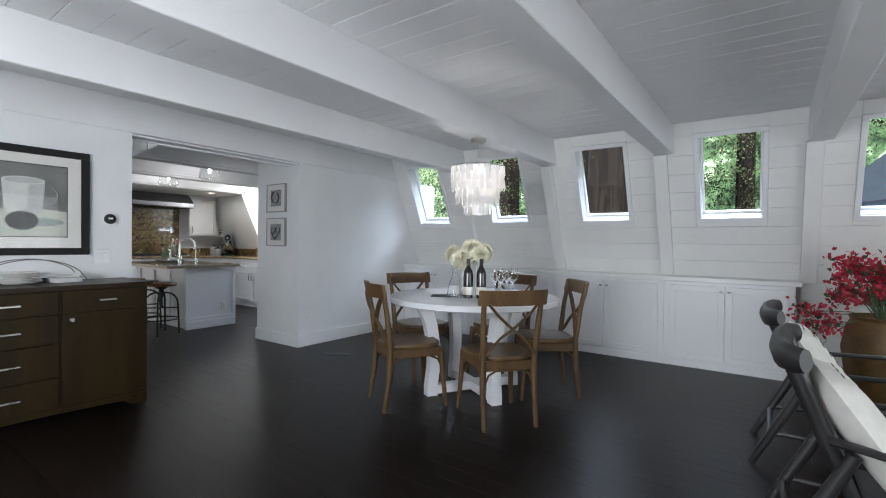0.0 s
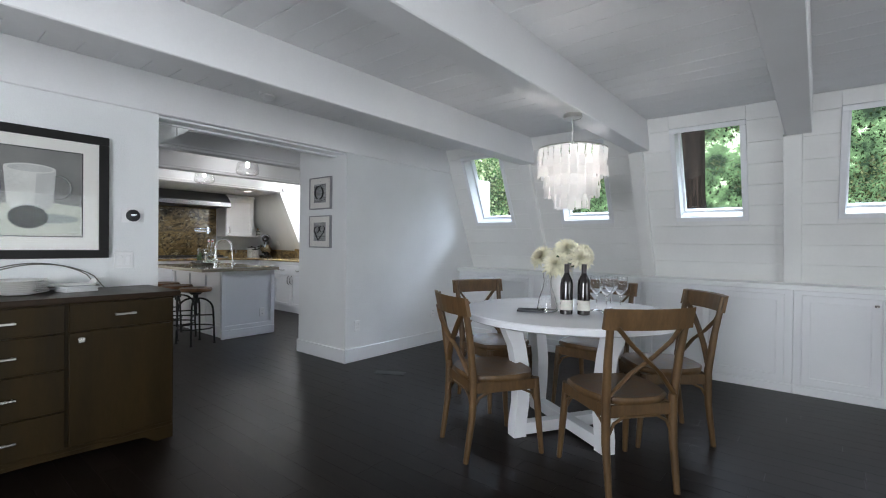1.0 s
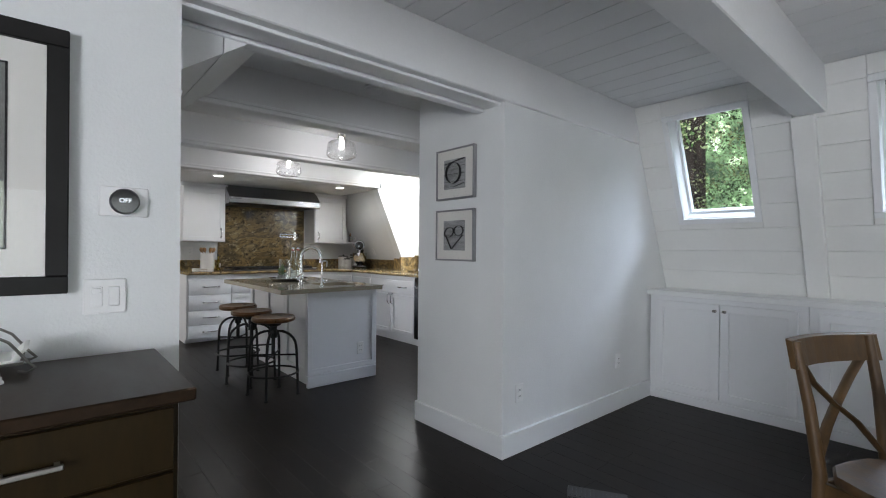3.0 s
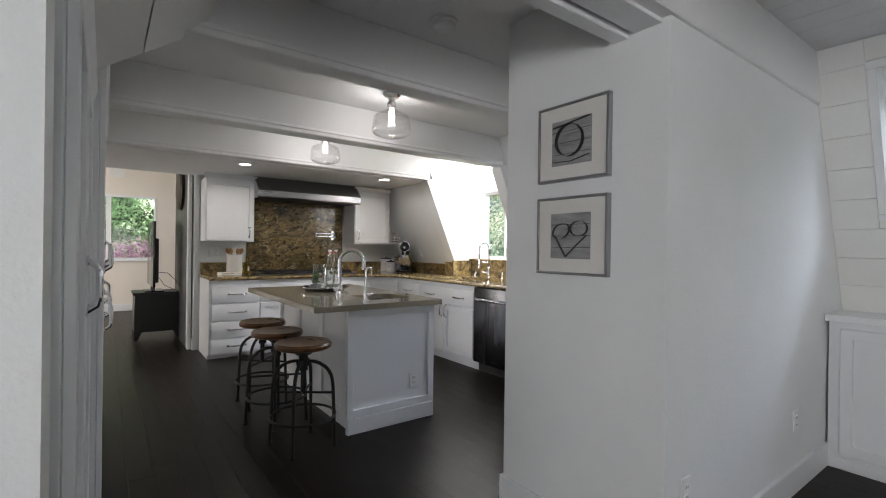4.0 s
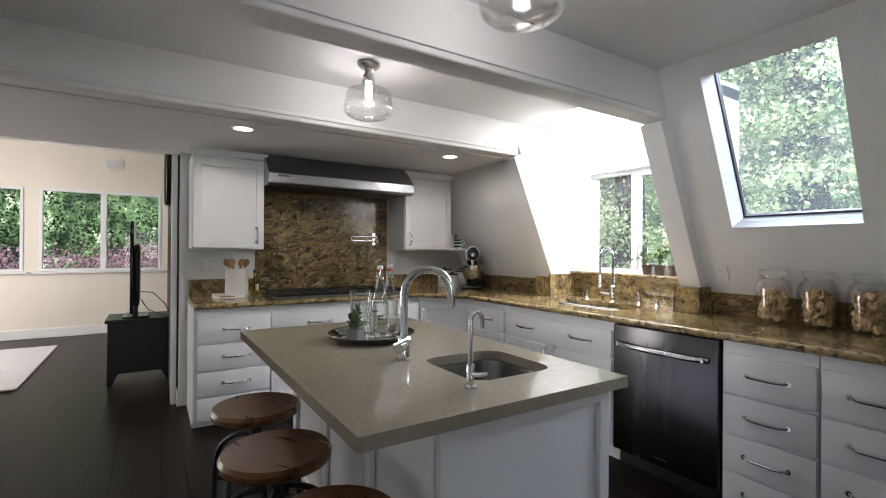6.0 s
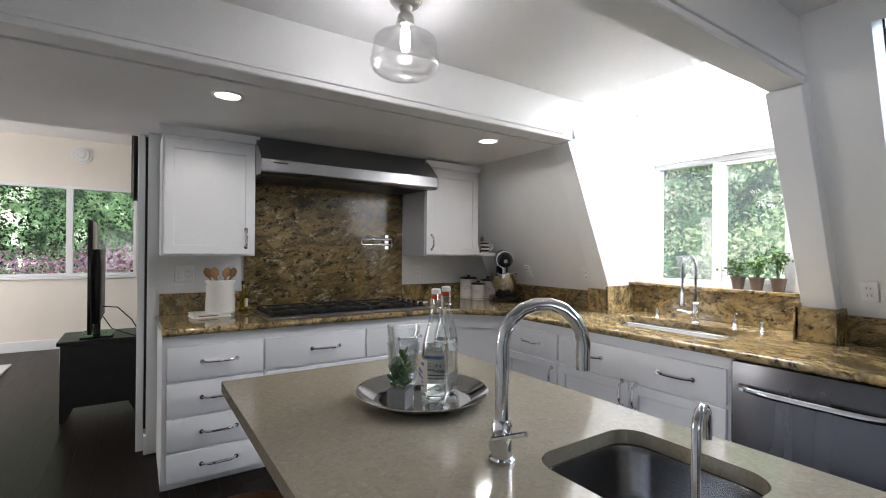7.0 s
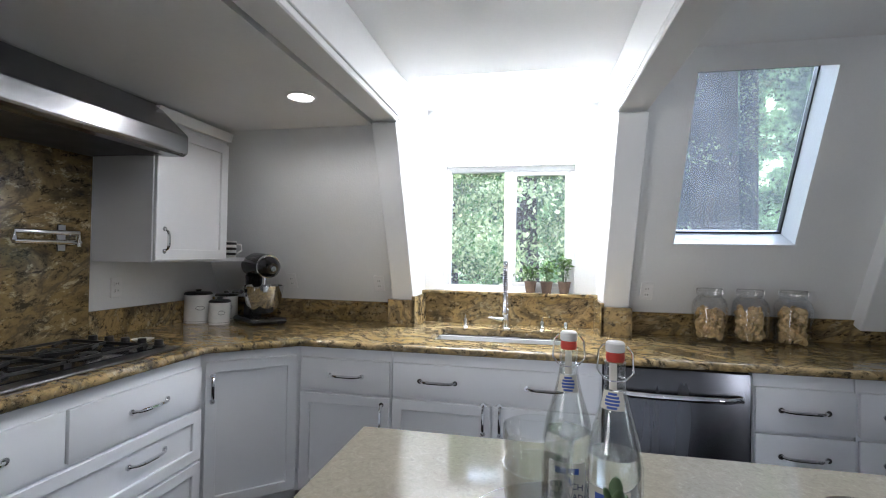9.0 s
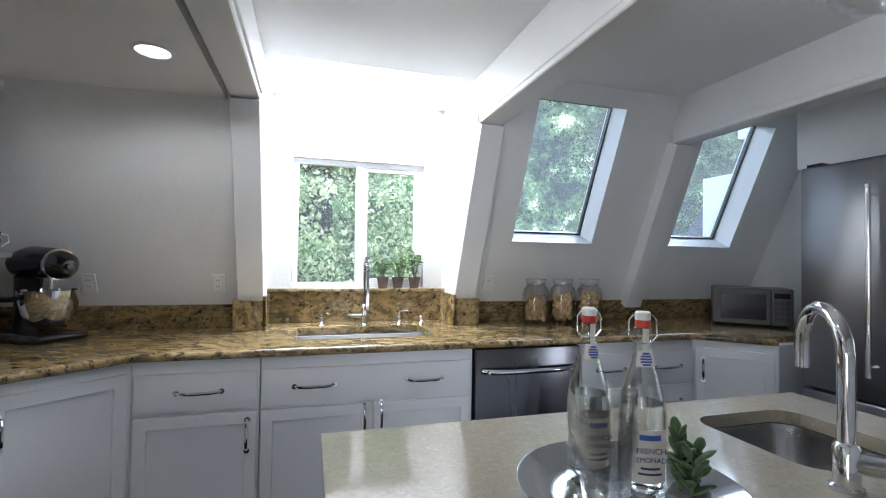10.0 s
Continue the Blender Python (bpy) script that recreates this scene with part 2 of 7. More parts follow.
HAZED = hazed_pane("hazed_roof_window_glass", 0.075)
HAZY = hazed_pane("hazy_window_glass", 0.055)
WATER = glass("clear_bottled_water", (0.97, 0.995, 0.99), 0, 1.33)


# ---- building tools ----
def box(bm, x0, y0, z0, x1, y1, z1, bev=0.0, seg=1):
    vs = [bm.verts.new((x, y, z)) for x in (x0, x1) for y in (y0, y1) for z in (z0, z1)]
    fs = [bm.faces.new([vs[i] for i in q]) for q in ((0, 1, 3, 2), (4, 6, 7, 5), (0, 4, 5, 1), (2, 3, 7, 6), (0, 2, 6, 4), (1, 5, 7, 3))]
    if bev:
        es = list({e for f in fs for e in f.edges})
        bmesh.ops.bevel(bm, geom=es, offset=bev, segments=seg, affect="EDGES", profile=0.5)
    return bm


def prism(bm, pts, axis, a0, a1):
    """A closed outline pushed along an axis. pts in the two other axes, in x, y, z order."""
    def at(p, a):
        return {"x": (a, p[0], p[1]), "y": (p[0], a, p[1]), "z": (p[0], p[1], a)}[axis]
    lo = [bm.verts.new(at(p, a0)) for p in pts]
    hi = [bm.verts.new(at(p, a1)) for p in pts]
    bm.faces.new(lo)
    bm.faces.new(hi[::-1])
    for i in range(len(pts)):
        j = (i + 1) % len(pts)
        bm.faces.new((lo[i], hi[i], hi[j], lo[j]))
    return bm


def lathe(bm, prof, seg=24, c=(0, 0, 0), sx=1.0, sy=1.0):
    rings = []
    for r, z in prof:
        if r < 1e-6:
            rings.append([bm.verts.new((c[0], c[1], c[2] + z))])
        else:
            rings.append([bm.verts.new((c[0] + sx * r * math.cos(2 * math.pi * k / seg), c[1] + sy * r * math.sin(2 * math.pi * k / seg), c[2] + z)) for k in range(seg)])
    for a, b in zip(rings, rings[1:]):
        for k in range(seg):
            q = [a[k % len(a)], a[(k + 1) % seg % len(a)], b[(k + 1) % seg % len(b)], b[k % len(b)]]
            q = list(dict.fromkeys(q))
            if len(q) > 2:
                bm.faces.new(q)
    return bm


def tube(bm, pts, r, seg=8, closed=False, flat=1.0):
    """A round bar along points; r one radius or one for each point."""
    pts = [Vector(p) for p in pts]
    n = len(pts)
    rs = r if isinstance(r, (list, tuple)) else [r] * n
    rings, up = [], None
    for i, p in enumerate(pts):
        a = pts[(i - 1) % n] if closed or i else p
        b = pts[(i + 1) % n] if closed or i < n - 1 else p
        d = (b - a).normalized()
        if up is None:
            up = Vector((0, 0, 1)) if abs(d.z) < 0.9 else Vector((1, 0, 0))
        side = d.cross(up).normalized()
        up = side.cross(d).normalized()
        rings.append([bm.verts.new(p + rs[i] * (math.cos(t) * side + flat * math.sin(t) * up)) for t in [2 * math.pi * k / seg for k in range(seg)]])
    pairs = list(zip(rings, rings[1:])) + ([(rings[-1], rings[0])] if closed else [])
    for a, b in pairs:
        for k in range(seg):
            bm.faces.new((a[k], a[(k + 1) % seg], b[(k + 1) % seg], b[k]))
    if not closed:
        bm.faces.new(rings[0][::-1])
        bm.faces.new(rings[-1])
    return bm


def bar(bm, a, b, w, d, up=(0, 0, 1), bev=0.0):
    """A straight bar of rectangular section from a to b."""
    a, b = Vector(a), Vector(b)
    ax = (b - a).normalized()
    s = ax.cross(Vector(up)).normalized()
    u = s.cross(ax)
    vs = [bm.verts.new(p + i * w / 2 * s + j * d / 2 * u) for p in (a, b) for i, j in ((-1, -1), (1, -1), (1, 1), (-1, 1))]
    fs = [bm.faces.new([vs[i] for i in q]) for q in ((0, 1, 2, 3), (7, 6, 5, 4), (0, 4, 5, 1), (1, 5, 6, 2), (2, 6, 7, 3), (3, 7, 4, 0))]
    if bev:
        bmesh.ops.bevel(bm, geom=list({e for f in fs for e in f.edges}), offset=bev, segments=1, affect="EDGES")
    return bm


def disc_bar(bm, c, axis, r, l, seg=16):
    a = Vector(axis).normalized()
    return tube(bm, [Vector(c), Vector(c) + a * l], r, seg)


def mesh_of(name, bm, smooth=40):
    bmesh.ops.recalc_face_normals(bm, faces=bm.faces)
    me = bpy.data.meshes.new(name)
    bm.to_mesh(me)
    bm.free()
    if smooth:
        me.polygons.foreach_set("use_smooth", [True] * len(me.polygons))
        me.set_sharp_from_angle(angle=radians(smooth))
    return me


def part(name, bm, material, parent, label="", smooth=40, at=None):
    ob = new(name, mesh_of(name, bm, smooth))
    ob.data.materials.append(material)
    ob.parent = parent
    if at:
        ob.location = at
    return tagged(ob, label)


def thing(name, loc, rz, label, category, group=""):
    ob = new(name)
    ob.empty_display_size = 0.1
    ob.matrix_basis = pose(*loc, 0, 0, rz)
    return tagged(ob, label, category, group)


def solo(name, bm, material, label, category, loc=(0, 0, 0), rz=0, group="", smooth=40):
    ob = new(name, mesh_of(name, bm, smooth))
    ob.data.materials.append(material)
    ob.matrix_basis = pose(*loc, 0, 0, rz)
    return tagged(ob, label, category, group)


def structure(name, bm, material, label="", smooth=30):
    ob = new(name, mesh_of(name, bm, smooth))
    ob.data.materials.append(material)
    return tagged(ob, label, "", "", "structure")


def slab_with_holes(bm, u0, u1, v0, v1, holes, t, m):
    """A flat slab of thickness t in the plane u, v (w: 0 to t), with rectangular holes cut through, at the pose m."""
    us = sorted({u0, u1, *[h[0] for h in holes], *[h[1] for h in holes]})
    vs = sorted({v0, v1, *[h[2] for h in holes], *[h[3] for h in holes]})
    us, vs = [u for u in us if u0 <= u <= u1], [v for v in vs if v0 <= v <= v1]

    def solid(i, j):
        if not (0 <= i < len(us) - 1 and 0 <= j < len(vs) - 1):
            return False
        cu, cv = (us[i] + us[i + 1]) / 2, (vs[j] + vs[j + 1]) / 2
        return not any(h[0] < cu < h[1] and h[2] < cv < h[3] for h in holes)
    cache = {}

    def p(u, v, w):
        k = (u, v, w)
        if k not in cache:
            cache[k] = bm.verts.new(m @ Vector((u, v, w)))
        return cache[k]
    for i in range(len(us) - 1):
        for j in range(len(vs) - 1):
            if not solid(i, j):
                continue
            a, b, c, d = us[i], us[i + 1], vs[j], vs[j + 1]
            bm.faces.new((p(a, c, 0), p(b, c, 0), p(b, d, 0), p(a, d, 0)))
            bm.faces.new((p(a, d, t), p(b, d, t), p(b, c, t), p(a, c, t)))
            for (di, dj), (q, r) in {(-1, 0): ((a, c), (a, d)), (1, 0): ((b, d), (b, c)), (0, -1): ((b, c), (a, c)), (0, 1): ((a, d), (b, d))}.items():
                if not solid(i + di, j + dj):
                    bm.faces.new((p(*q, 0), p(*r, 0), p(*r, t), p(*q, t)))
    return bm

# ---- structure ----
# The north wall leans inwards: y = 6.391 - 0.447 z.
LEAN_A = math.atan(0.447)
SLOPE = Matrix(((1, 0, 0, 0), (0, -math.sin(LEAN_A), math.cos(LEAN_A), 6.391), (0, math.cos(LEAN_A), math.sin(LEAN_A), 0), (0, 0, 0, 1)))
CO = math.cos(LEAN_A)


def slope_y(z):
    return 6.391 - 0.447 * z


def on_slope(bm):
    bm.transform(SLOPE)
    return bm


WX, CEIL, BEAM = -3.865, 2.5, 2.21        # west dining wall, ceiling, underside of beams
EAST, SOUTH = 4.4, -2.0
DINING_WINDOWS = [-3.642 + 1.246 * i for i in range(6)]
WIN_W = 0.615
KITCHEN_WINDOWS = [(-6.30, -5.67), (-4.99, -4.39)]
Z0, Z1 = 1.53, 2.39
DORMER = (-7.905, -6.68)

# north wall: dining part, kitchen part, with the window openings cut through
T = 0.045
holes = [(x + T, x + WIN_W - T, (Z0 + T) / CO, (Z1 - T) / CO) for x in DINING_WINDOWS]
bm = slab_with_holes(bmesh.new(), WX - 0.07, EAST, -0.1, 2.75 / CO, holes, 0.22, SLOPE)
wall_north = structure("wall_north_dining", bm, WHITE_WALL, "white painted leaning wall behind horizontal boards")
holes = [(a, b, Z0 / CO, Z1 / CO) for a, b in KITCHEN_WINDOWS] + [(DORMER[0], DORMER[1], 0.86 / CO, 3.2)]
bm = slab_with_holes(bmesh.new(), -9.6, WX - 0.07, -0.1, 2.75 / CO, holes, 0.22, SLOPE)
structure("wall_north_kitchen", bm, WHITE_WALL, "smooth white plaster wall leaning inwards")

# west dining wall, header beam and the pier that hides the refrigerator
bm = box(bmesh.new(), WX - 0.14, SOUTH, 0, WX, 1.875, CEIL)
structure("wall_west_dining", bm, WHITE_WALL, "white textured plaster wall end beside the kitchen opening")
bm = box(bmesh.new(), -4.72, 3.645, 0, WX, 3.895, BEAM + 0.002)
box(bm, -4.72, 3.645, BEAM + 0.002, WX - 0.17, 3.895, CEIL)
box(bm, WX - 0.13, 3.895, 0, WX, 6.35, BEAM + 0.002)
structure("wall_pier", bm, WHITE_WALL, "smooth white pier wall between dining room and kitchen")
bm = box(bmesh.new(), -4.72, 3.895, 1.99, WX - 0.13, 4.93, CEIL)
structure("wall_bulkhead", bm, WHITE_WALL, "white bulkhead over the refrigerator")

# far west kitchen wall, with the passage to the sitting room
bm = box(bmesh.new(), -9.6, 2.85, 0, -9.45, 6.5, CEIL)
structure("wall_west_kitchen", bm, WHITE_WALL, "white kitchen wall behind the cooker")
bm = box(bmesh.new(), WX - 0.14, 0.9, 0, -7.56, 1.2, CEIL)
structure("wall_south_kitchen", bm, WHITE_WALL)
bm = box(bmesh.new(), -14.2, SOUTH - 0.15, 0, EAST + 0.15, SOUTH, 3.4)
structure("wall_south", bm, WHITE_WALL)
east = Matrix(((0, 0, 1, EAST), (1, 0, 0, 0), (0, 1, 0, 0), (0, 0, 0, 1)))
bm = slab_with_holes(bmesh.new(), SOUTH, 6.5, 0, 3.0, [(0.4, 3.6, 0.1, 2.2)], 0.15, east)
structure("wall_east", bm, WHITE_WALL)
cream = mat("cream_wall_paint", (0.80, 0.74, 0.66), 0.6, var=0.03, scale=2, fine=70, bump=0.06)
west = Matrix(((0, 0, -1, -14.0), (1, 0, 0, 0), (0, 1, 0, 0), (0, 0, 0, 1)))
SIT_WIN = [(1.22, 2.79, 1.01, 2.28), (-0.7, 1.04, 1.01, 2.28)]
bm = slab_with_holes(bmesh.new(), SOUTH, 6.6, 0, 3.4, SIT_WIN, 0.16, west)
structure("wall_west_sitting_room", bm, cream, "cream wall of the sitting room")
bm = box(bmesh.new(), -14.0, 6.5, 0, -9.6, 6.62, 3.4)
structure("wall_north_sitting_room", bm, cream)
charcoal = mat("charcoal_door_paint", (0.035, 0.035, 0.04), 0.45, var=0.1)
bm = box(bmesh.new(), -10.9, 2.80, 0, -9.602, 2.98, 2.6)
structure("wall_dark_return", bm, charcoal, "dark charcoal return wall beside the passage")

# floor bed under the planks
bm = box(bmesh.new(), -14.2, SOUTH - 0.1, -0.2, EAST + 0.1, 6.7, -0.012)
structure("floor_bed", bm, GAP, "dark bed under the floor planks")

# ceilings: painted boards in the dining room, plaster in the kitchen, a higher one in the sitting room
bm = box(bmesh.new(), WX - 0.1, SOUTH, CEIL + 0.02, EAST + 0.2, 6.0, CEIL + 0.2)
y = SOUTH
while y < 5.6:
    box(bm, WX - 0.1, y + 0.0015, CEIL, EAST, y + 0.1855, CEIL + 0.021, 0.003)
    y += 0.187
structure("ceiling_dining", bm, CEIL_WHITE, "white painted board ceiling")
bm = box(bmesh.new(), -9.6, 0.9, CEIL, WX - 0.1, 5.45, CEIL + 0.2)
structure("ceiling_kitchen", bm, CEIL_WHITE, "smooth white kitchen ceiling")
bm = box(bmesh.new(), -9.6, 1.0, BEAM, -8.07, slope_y(BEAM) + 0.02, CEIL - 0.002)
structure("ceiling_soffit", bm, CEIL_WHITE, "lowered white soffit over the cooker")
bm = box(bmesh.new(), -14.2, SOUTH, 2.95, -9.6, 6.6, 3.1)
box(bm, -9.72, SOUTH, 2.5, -9.6, 2.85, 3.1)
box(bm, -9.6, SOUTH, 2.5, -4.0, 0.95, 2.7)
structure("ceiling_sitting_room", bm, CEIL_WHITE)

# beams along y with leaning posts under them
for i, x in enumerate([-2.68, -1.425, -0.17, 1.085, 2.34, 3.6]):
    bm = box(bmesh.new(), x - 0.088, SOUTH, BEAM, x + 0.088, slope_y(BEAM + 0.1), CEIL + 0.001, 0.006)
    structure(f"trim_beam_dining_{i + 1}", bm, CEIL_WHITE, "white painted ceiling beam")
    bm = box(bmesh.new(), x - 0.105, 0.945 / CO, -0.075, x + 0.025, (BEAM + 0.02) / CO, 0.03, 0.004)
    structure(f"trim_post_dining_{i + 1}", on_slope(bm), BOARD_WHITE, "white leaning post under a beam")
bm = box(bmesh.new(), WX - 0.17, SOUTH, BEAM, WX + 0.02, slope_y(BEAM + 0.1), CEIL + 0.001, 0.006)
structure("trim_beam_header", bm, CEIL_WHITE, "white header beam over the kitchen opening")
bm = box(bmesh.new(), WX - 0.15, 1.875, BEAM - 0.018, WX - 0.03, 3.645, BEAM - 0.001, 0.003)
box(bm, WX - 0.24, 1.875, BEAM - 0.03, WX - 0.172, 3.645, BEAM + 0.05, 0.004)
structure("trim_header_lining", bm, TRIM_WHITE)
for i, (a, b) in enumerate([(-8.045, -7.90), (-6.685, -6.535), (-5.28, -5.14)]):
    bm = box(bmesh.new(), a, 1.0, BEAM, b, slope_y(BEAM + 0.1), CEIL + 0.001, 0.006)
    box(bm, a - 0.004, 1.0, BEAM + 0.03, b + 0.012, slope_y(BEAM + 0.1) - 0.02, BEAM + 0.05, 0.003)
    structure(f"trim_beam_kitchen_{i + 1}", bm, CEIL_WHITE, "white boxed ceiling beam")
    bm = box(bmesh.new(), a, (1.13 if i < 2 else 1.08) / CO, -0.09, b, (BEAM + 0.02) / CO, 0.03, 0.004)
    structure(f"trim_post_kitchen_{i + 1}", on_slope(bm), TRIM_WHITE, "white leaning post beside the window")
# sloping boarded soffit over the tall cupboards
bm = bmesh.new()
for k in range(3):
    y0, y1 = 1.62 + 0.225 * k, 1.62 + 0.225 * (k + 1) - 0.006
    z0, z1 = 1.80 + 0.157 * k, 1.80 + 0.157 * (k + 1) - 0.004
    prism(bm, [(y0, z0), (y1, z1), (y1, CEIL - 0.002), (y0, CEIL - 0.002)], "x", -5.25, WX - 0.18)
structure("ceiling_sloping_soffit", bm, CEIL_WHITE, "white boarded soffit sloping down to the tall cupboards")

# skirting boards
bm = box(bmesh.new(), WX, 3.6455, 0, WX + 0.022, 5.6, 0.14, 0.002)
box(bm, -4.72, 3.623, 0, WX + 0.022, 3.645, 0.14, 0.002)
box(bm, -4.736, 3.629, 0, -4.72, 3.895, 0.14, 0.004)
structure("baseboard_pier", bm, TRIM_WHITE, "tall white skirting board")
bm = box(bmesh.new(), -14.0, SOUTH, 0, -13.98, 6.5, 0.14, 0.004)
structure("baseboard_sitting_room", bm, TRIM_WHITE)
bm = box(bmesh.new(), -9.62, 2.834, 0, -9.44, 2.85, 0.13, 0.004)
box(bm, -9.62, 2.79, 0.0, -9.53, 2.834, 2.21, 0.004)
structure("trim_passage_jamb", bm, TRIM_WHITE, "white door jamb at the sitting room passage")

# dining windows: face trim, reveal, frame and pane
for i, x in enumerate(DINING_WINDOWS):
    a, b, c, d = x, x + WIN_W, Z0 / CO, Z1 / CO
    win = tagged(new(f"window_dining_{i + 1}"), "white framed roof window set in the leaning wall", "", "", "structure")
    bm = bmesh.new()
    for q in ((a, b, c, c + T), (a, b, d - T, d), (a, a + T, c + T, d - T), (b - T, b, c + T, d - T)):
        box(bm, q[0], q[2], -0.026, q[1], q[3], 0.01, 0.003)
    part("window_frame", on_slope(bm), TRIM_WHITE, win)
    bm = bmesh.new()
    for q in ((a + T, b - T, c + T, c + T + 0.02), (a + T, b - T, d - T - 0.02, d - T), (a + T, a + T + 0.02, c + T + 0.02, d - T - 0.02), (b - T - 0.02, b - T, c + T + 0.02, d - T - 0.02)):
        box(bm, q[0], q[2], 0.12, q[1], q[3], 0.17, 0.002)
    part("sash", on_slope(bm), TRIM_WHITE, win)
    bm = box(bmesh.new(), a + T, c + T, 0.14, b - T, d - T, 0.146)
    part("pane", on_slope(bm), PANE, win).visible_shadow = False
for i, (a, b) in enumerate(KITCHEN_WINDOWS):
    c, d = Z0 / CO, Z1 / CO
    win = tagged(new(f"window_kitchen_{i + 1}"), "roof window in a deep white plaster reveal", "", "", "structure")
    bm = bmesh.new()
    for q in ((a, b, c, c + 0.012), (a, b, d - 0.012, d), (a, a + 0.008, c + 0.012, d - 0.012), (b - 0.008, b, c + 0.012, d - 0.012)):
        box(bm, q[0], q[2], 0.165, q[1], q[3], 0.20)
    part("gasket", on_slope(bm), DARK_STEEL, win, "thin black glazing gasket")
    bm = box(bmesh.new(), a, c, 0.18, b, d, 0.186)
    part("pane", on_slope(bm), HAZED, win).visible_shadow = False
    bm = box(bmesh.new(), a - 0.01, c - 0.012, -0.006, b + 0.01, c, 0.10, 0.002)
    part("window_sill", on_slope(bm), TRIM_WHITE, win)

# dormer over the sink: cheeks, front wall with the sliding window, ceiling with an added glowing panel
DY = 6.11
bm = bmesh.new()
for x0, x1 in ((DORMER[0] - 0.12, DORMER[0] + 0.004), (DORMER[1] - 0.004, DORMER[1] + 0.12)):
    prism(bm, [(slope_y(0.85) + 0.004, 0.85), (DY + 0.25, 0.85), (DY + 0.25, 2.62), (slope_y(2.62) + 0.004, 2.62)], "x", x0, x1)
structure("wall_dormer_cheeks", bm, WHITE_WALL, "white dormer cheek beside the sink window")
front = Matrix(((1, 0, 0, 0), (0, 0, 1, DY), (0, 1, 0, 0), (0, 0, 0, 1)))
bm = slab_with_holes(bmesh.new(), DORMER[0], DORMER[1], 0.85, 2.62, [(-7.755, -6.830, 1.185, 2.09)], 0.16, front)
structure("wall_dormer_front", bm, WHITE_WALL, "white dormer wall round the sliding window")
bm = box(bmesh.new(), DORMER[0] - 0.12, 5.452, CEIL + 0.01, DORMER[1] + 0.12, DY + 0.25, CEIL + 0.09)
structure("ceiling_dormer", bm, WHITE_WALL, "white dormer ceiling over a glowing panel")
# assumed panel whose emission stands in for daylight; the ceiling above is closed
light = tagged(new("window_roof_light"), "glowing panel standing in for daylight under the dormer ceiling", "", "", "structure")
part("diffuser", box(bmesh.new(), DORMER[0] + 0.08, 5.47, CEIL - 0.004, DORMER[1] - 0.08, DY - 0.03, CEIL + 0.009), glow("stand_in_daylight", (0.95, 0.98, 1.0), 5.0), light)
win = tagged(new("window_sink"), "white sliding window over the kitchen sink", "", "", "structure")
bm = bmesh.new()
for q in ((-7.755, -6.830, 1.185, 1.222), (-7.755, -6.830, 2.052, 2.09), (-7.755, -7.717, 1.222, 2.052), (-6.868, -6.830, 1.222, 2.052), (-7.325, -7.265, 1.222, 2.052)):
    box(bm, q[0], DY + 0.035, q[2], q[1], DY + 0.09, q[3], 0.003)
part("window_frame", bm, TRIM_WHITE, win, "white vinyl frame")
bm = bmesh.new()
for q in ((-7.265, -6.868, 1.222, 1.25), (-7.265, -6.868, 2.024, 2.052), (-7.265, -7.240, 1.25, 2.024), (-6.895, -6.868, 1.25, 2.024)):
    box(bm, q[0], DY + 0.045, q[2], q[1], DY + 0.075, q[3], 0.003)
part("sash", bm, TRIM_WHITE, win)
for a, b in ((-7.717, -7.325), (-7.240, -6.895)):
    part("pane", box(bmesh.new(), a, DY + 0.058, 1.222, b, DY + 0.063, 2.052), HAZY, win).visible_shadow = False

# sitting room windows
for i, (a, b, c, d) in enumerate(SIT_WIN):
    win = tagged(new(f"window_sitting_room_{i + 1}"), "white sliding window with a view of a garden", "", "", "structure")
    bm = bmesh.new()
    m = (a + b) / 2
    for q in ((a, b, c, c + 0.04), (a, b, d - 0.04, d), (a, a + 0.04, c + 0.04, d - 0.04), (b - 0.04, b, c + 0.04, d - 0.04), (m - 0.04, m + 0.04, c + 0.04, d - 0.04)):
        box(bm, -14.07, q[0], q[2], -13.99, q[1], q[3], 0.003)
    box(bm, -14.03, a - 0.06, c - 0.035, -13.94, b + 0.06, c - 0.002, 0.004)
    part("window_frame", bm, TRIM_WHITE, win)
    for p, r in ((a + 0.04, m - 0.04), (m + 0.04, b - 0.04)):
        part("pane", box(bmesh.new(), -14.04, p, c + 0.04, -14.035, r, d - 0.04), PANE, win).visible_shadow = False

# ---- kitchen ----
CT = 0.92


def pull(parent, x, z, y=0.0, l=0.19, upright=False, m=None, rise=0.032):
    """Arched bar handle on a front at y, facing -y."""
    l = min(l, 0.145) if upright else l
    bm = bmesh.new()
    pts = []
    for k in range(9):
        t = -1 + k / 4
        o = y - rise * (1 - t ** 4) ** 0.5 if abs(t) < 1 else y
        pts.append((x, o, z + t * l / 2) if upright else (x + t * l / 2, o, z))
    tube(bm, pts, [0.007] * 2 + [0.0085] * 5 + [0.007] * 2, 8)
    for s in (-1, 1):
        c = (x, y, z + s * l / 2) if upright else (x + s * l / 2, y, z)
        disc_bar(bm, c, (0, -1, 0), 0.013, 0.006, 12)
    return part("handle", bm, m or CHROME, parent, "arched chrome handle")


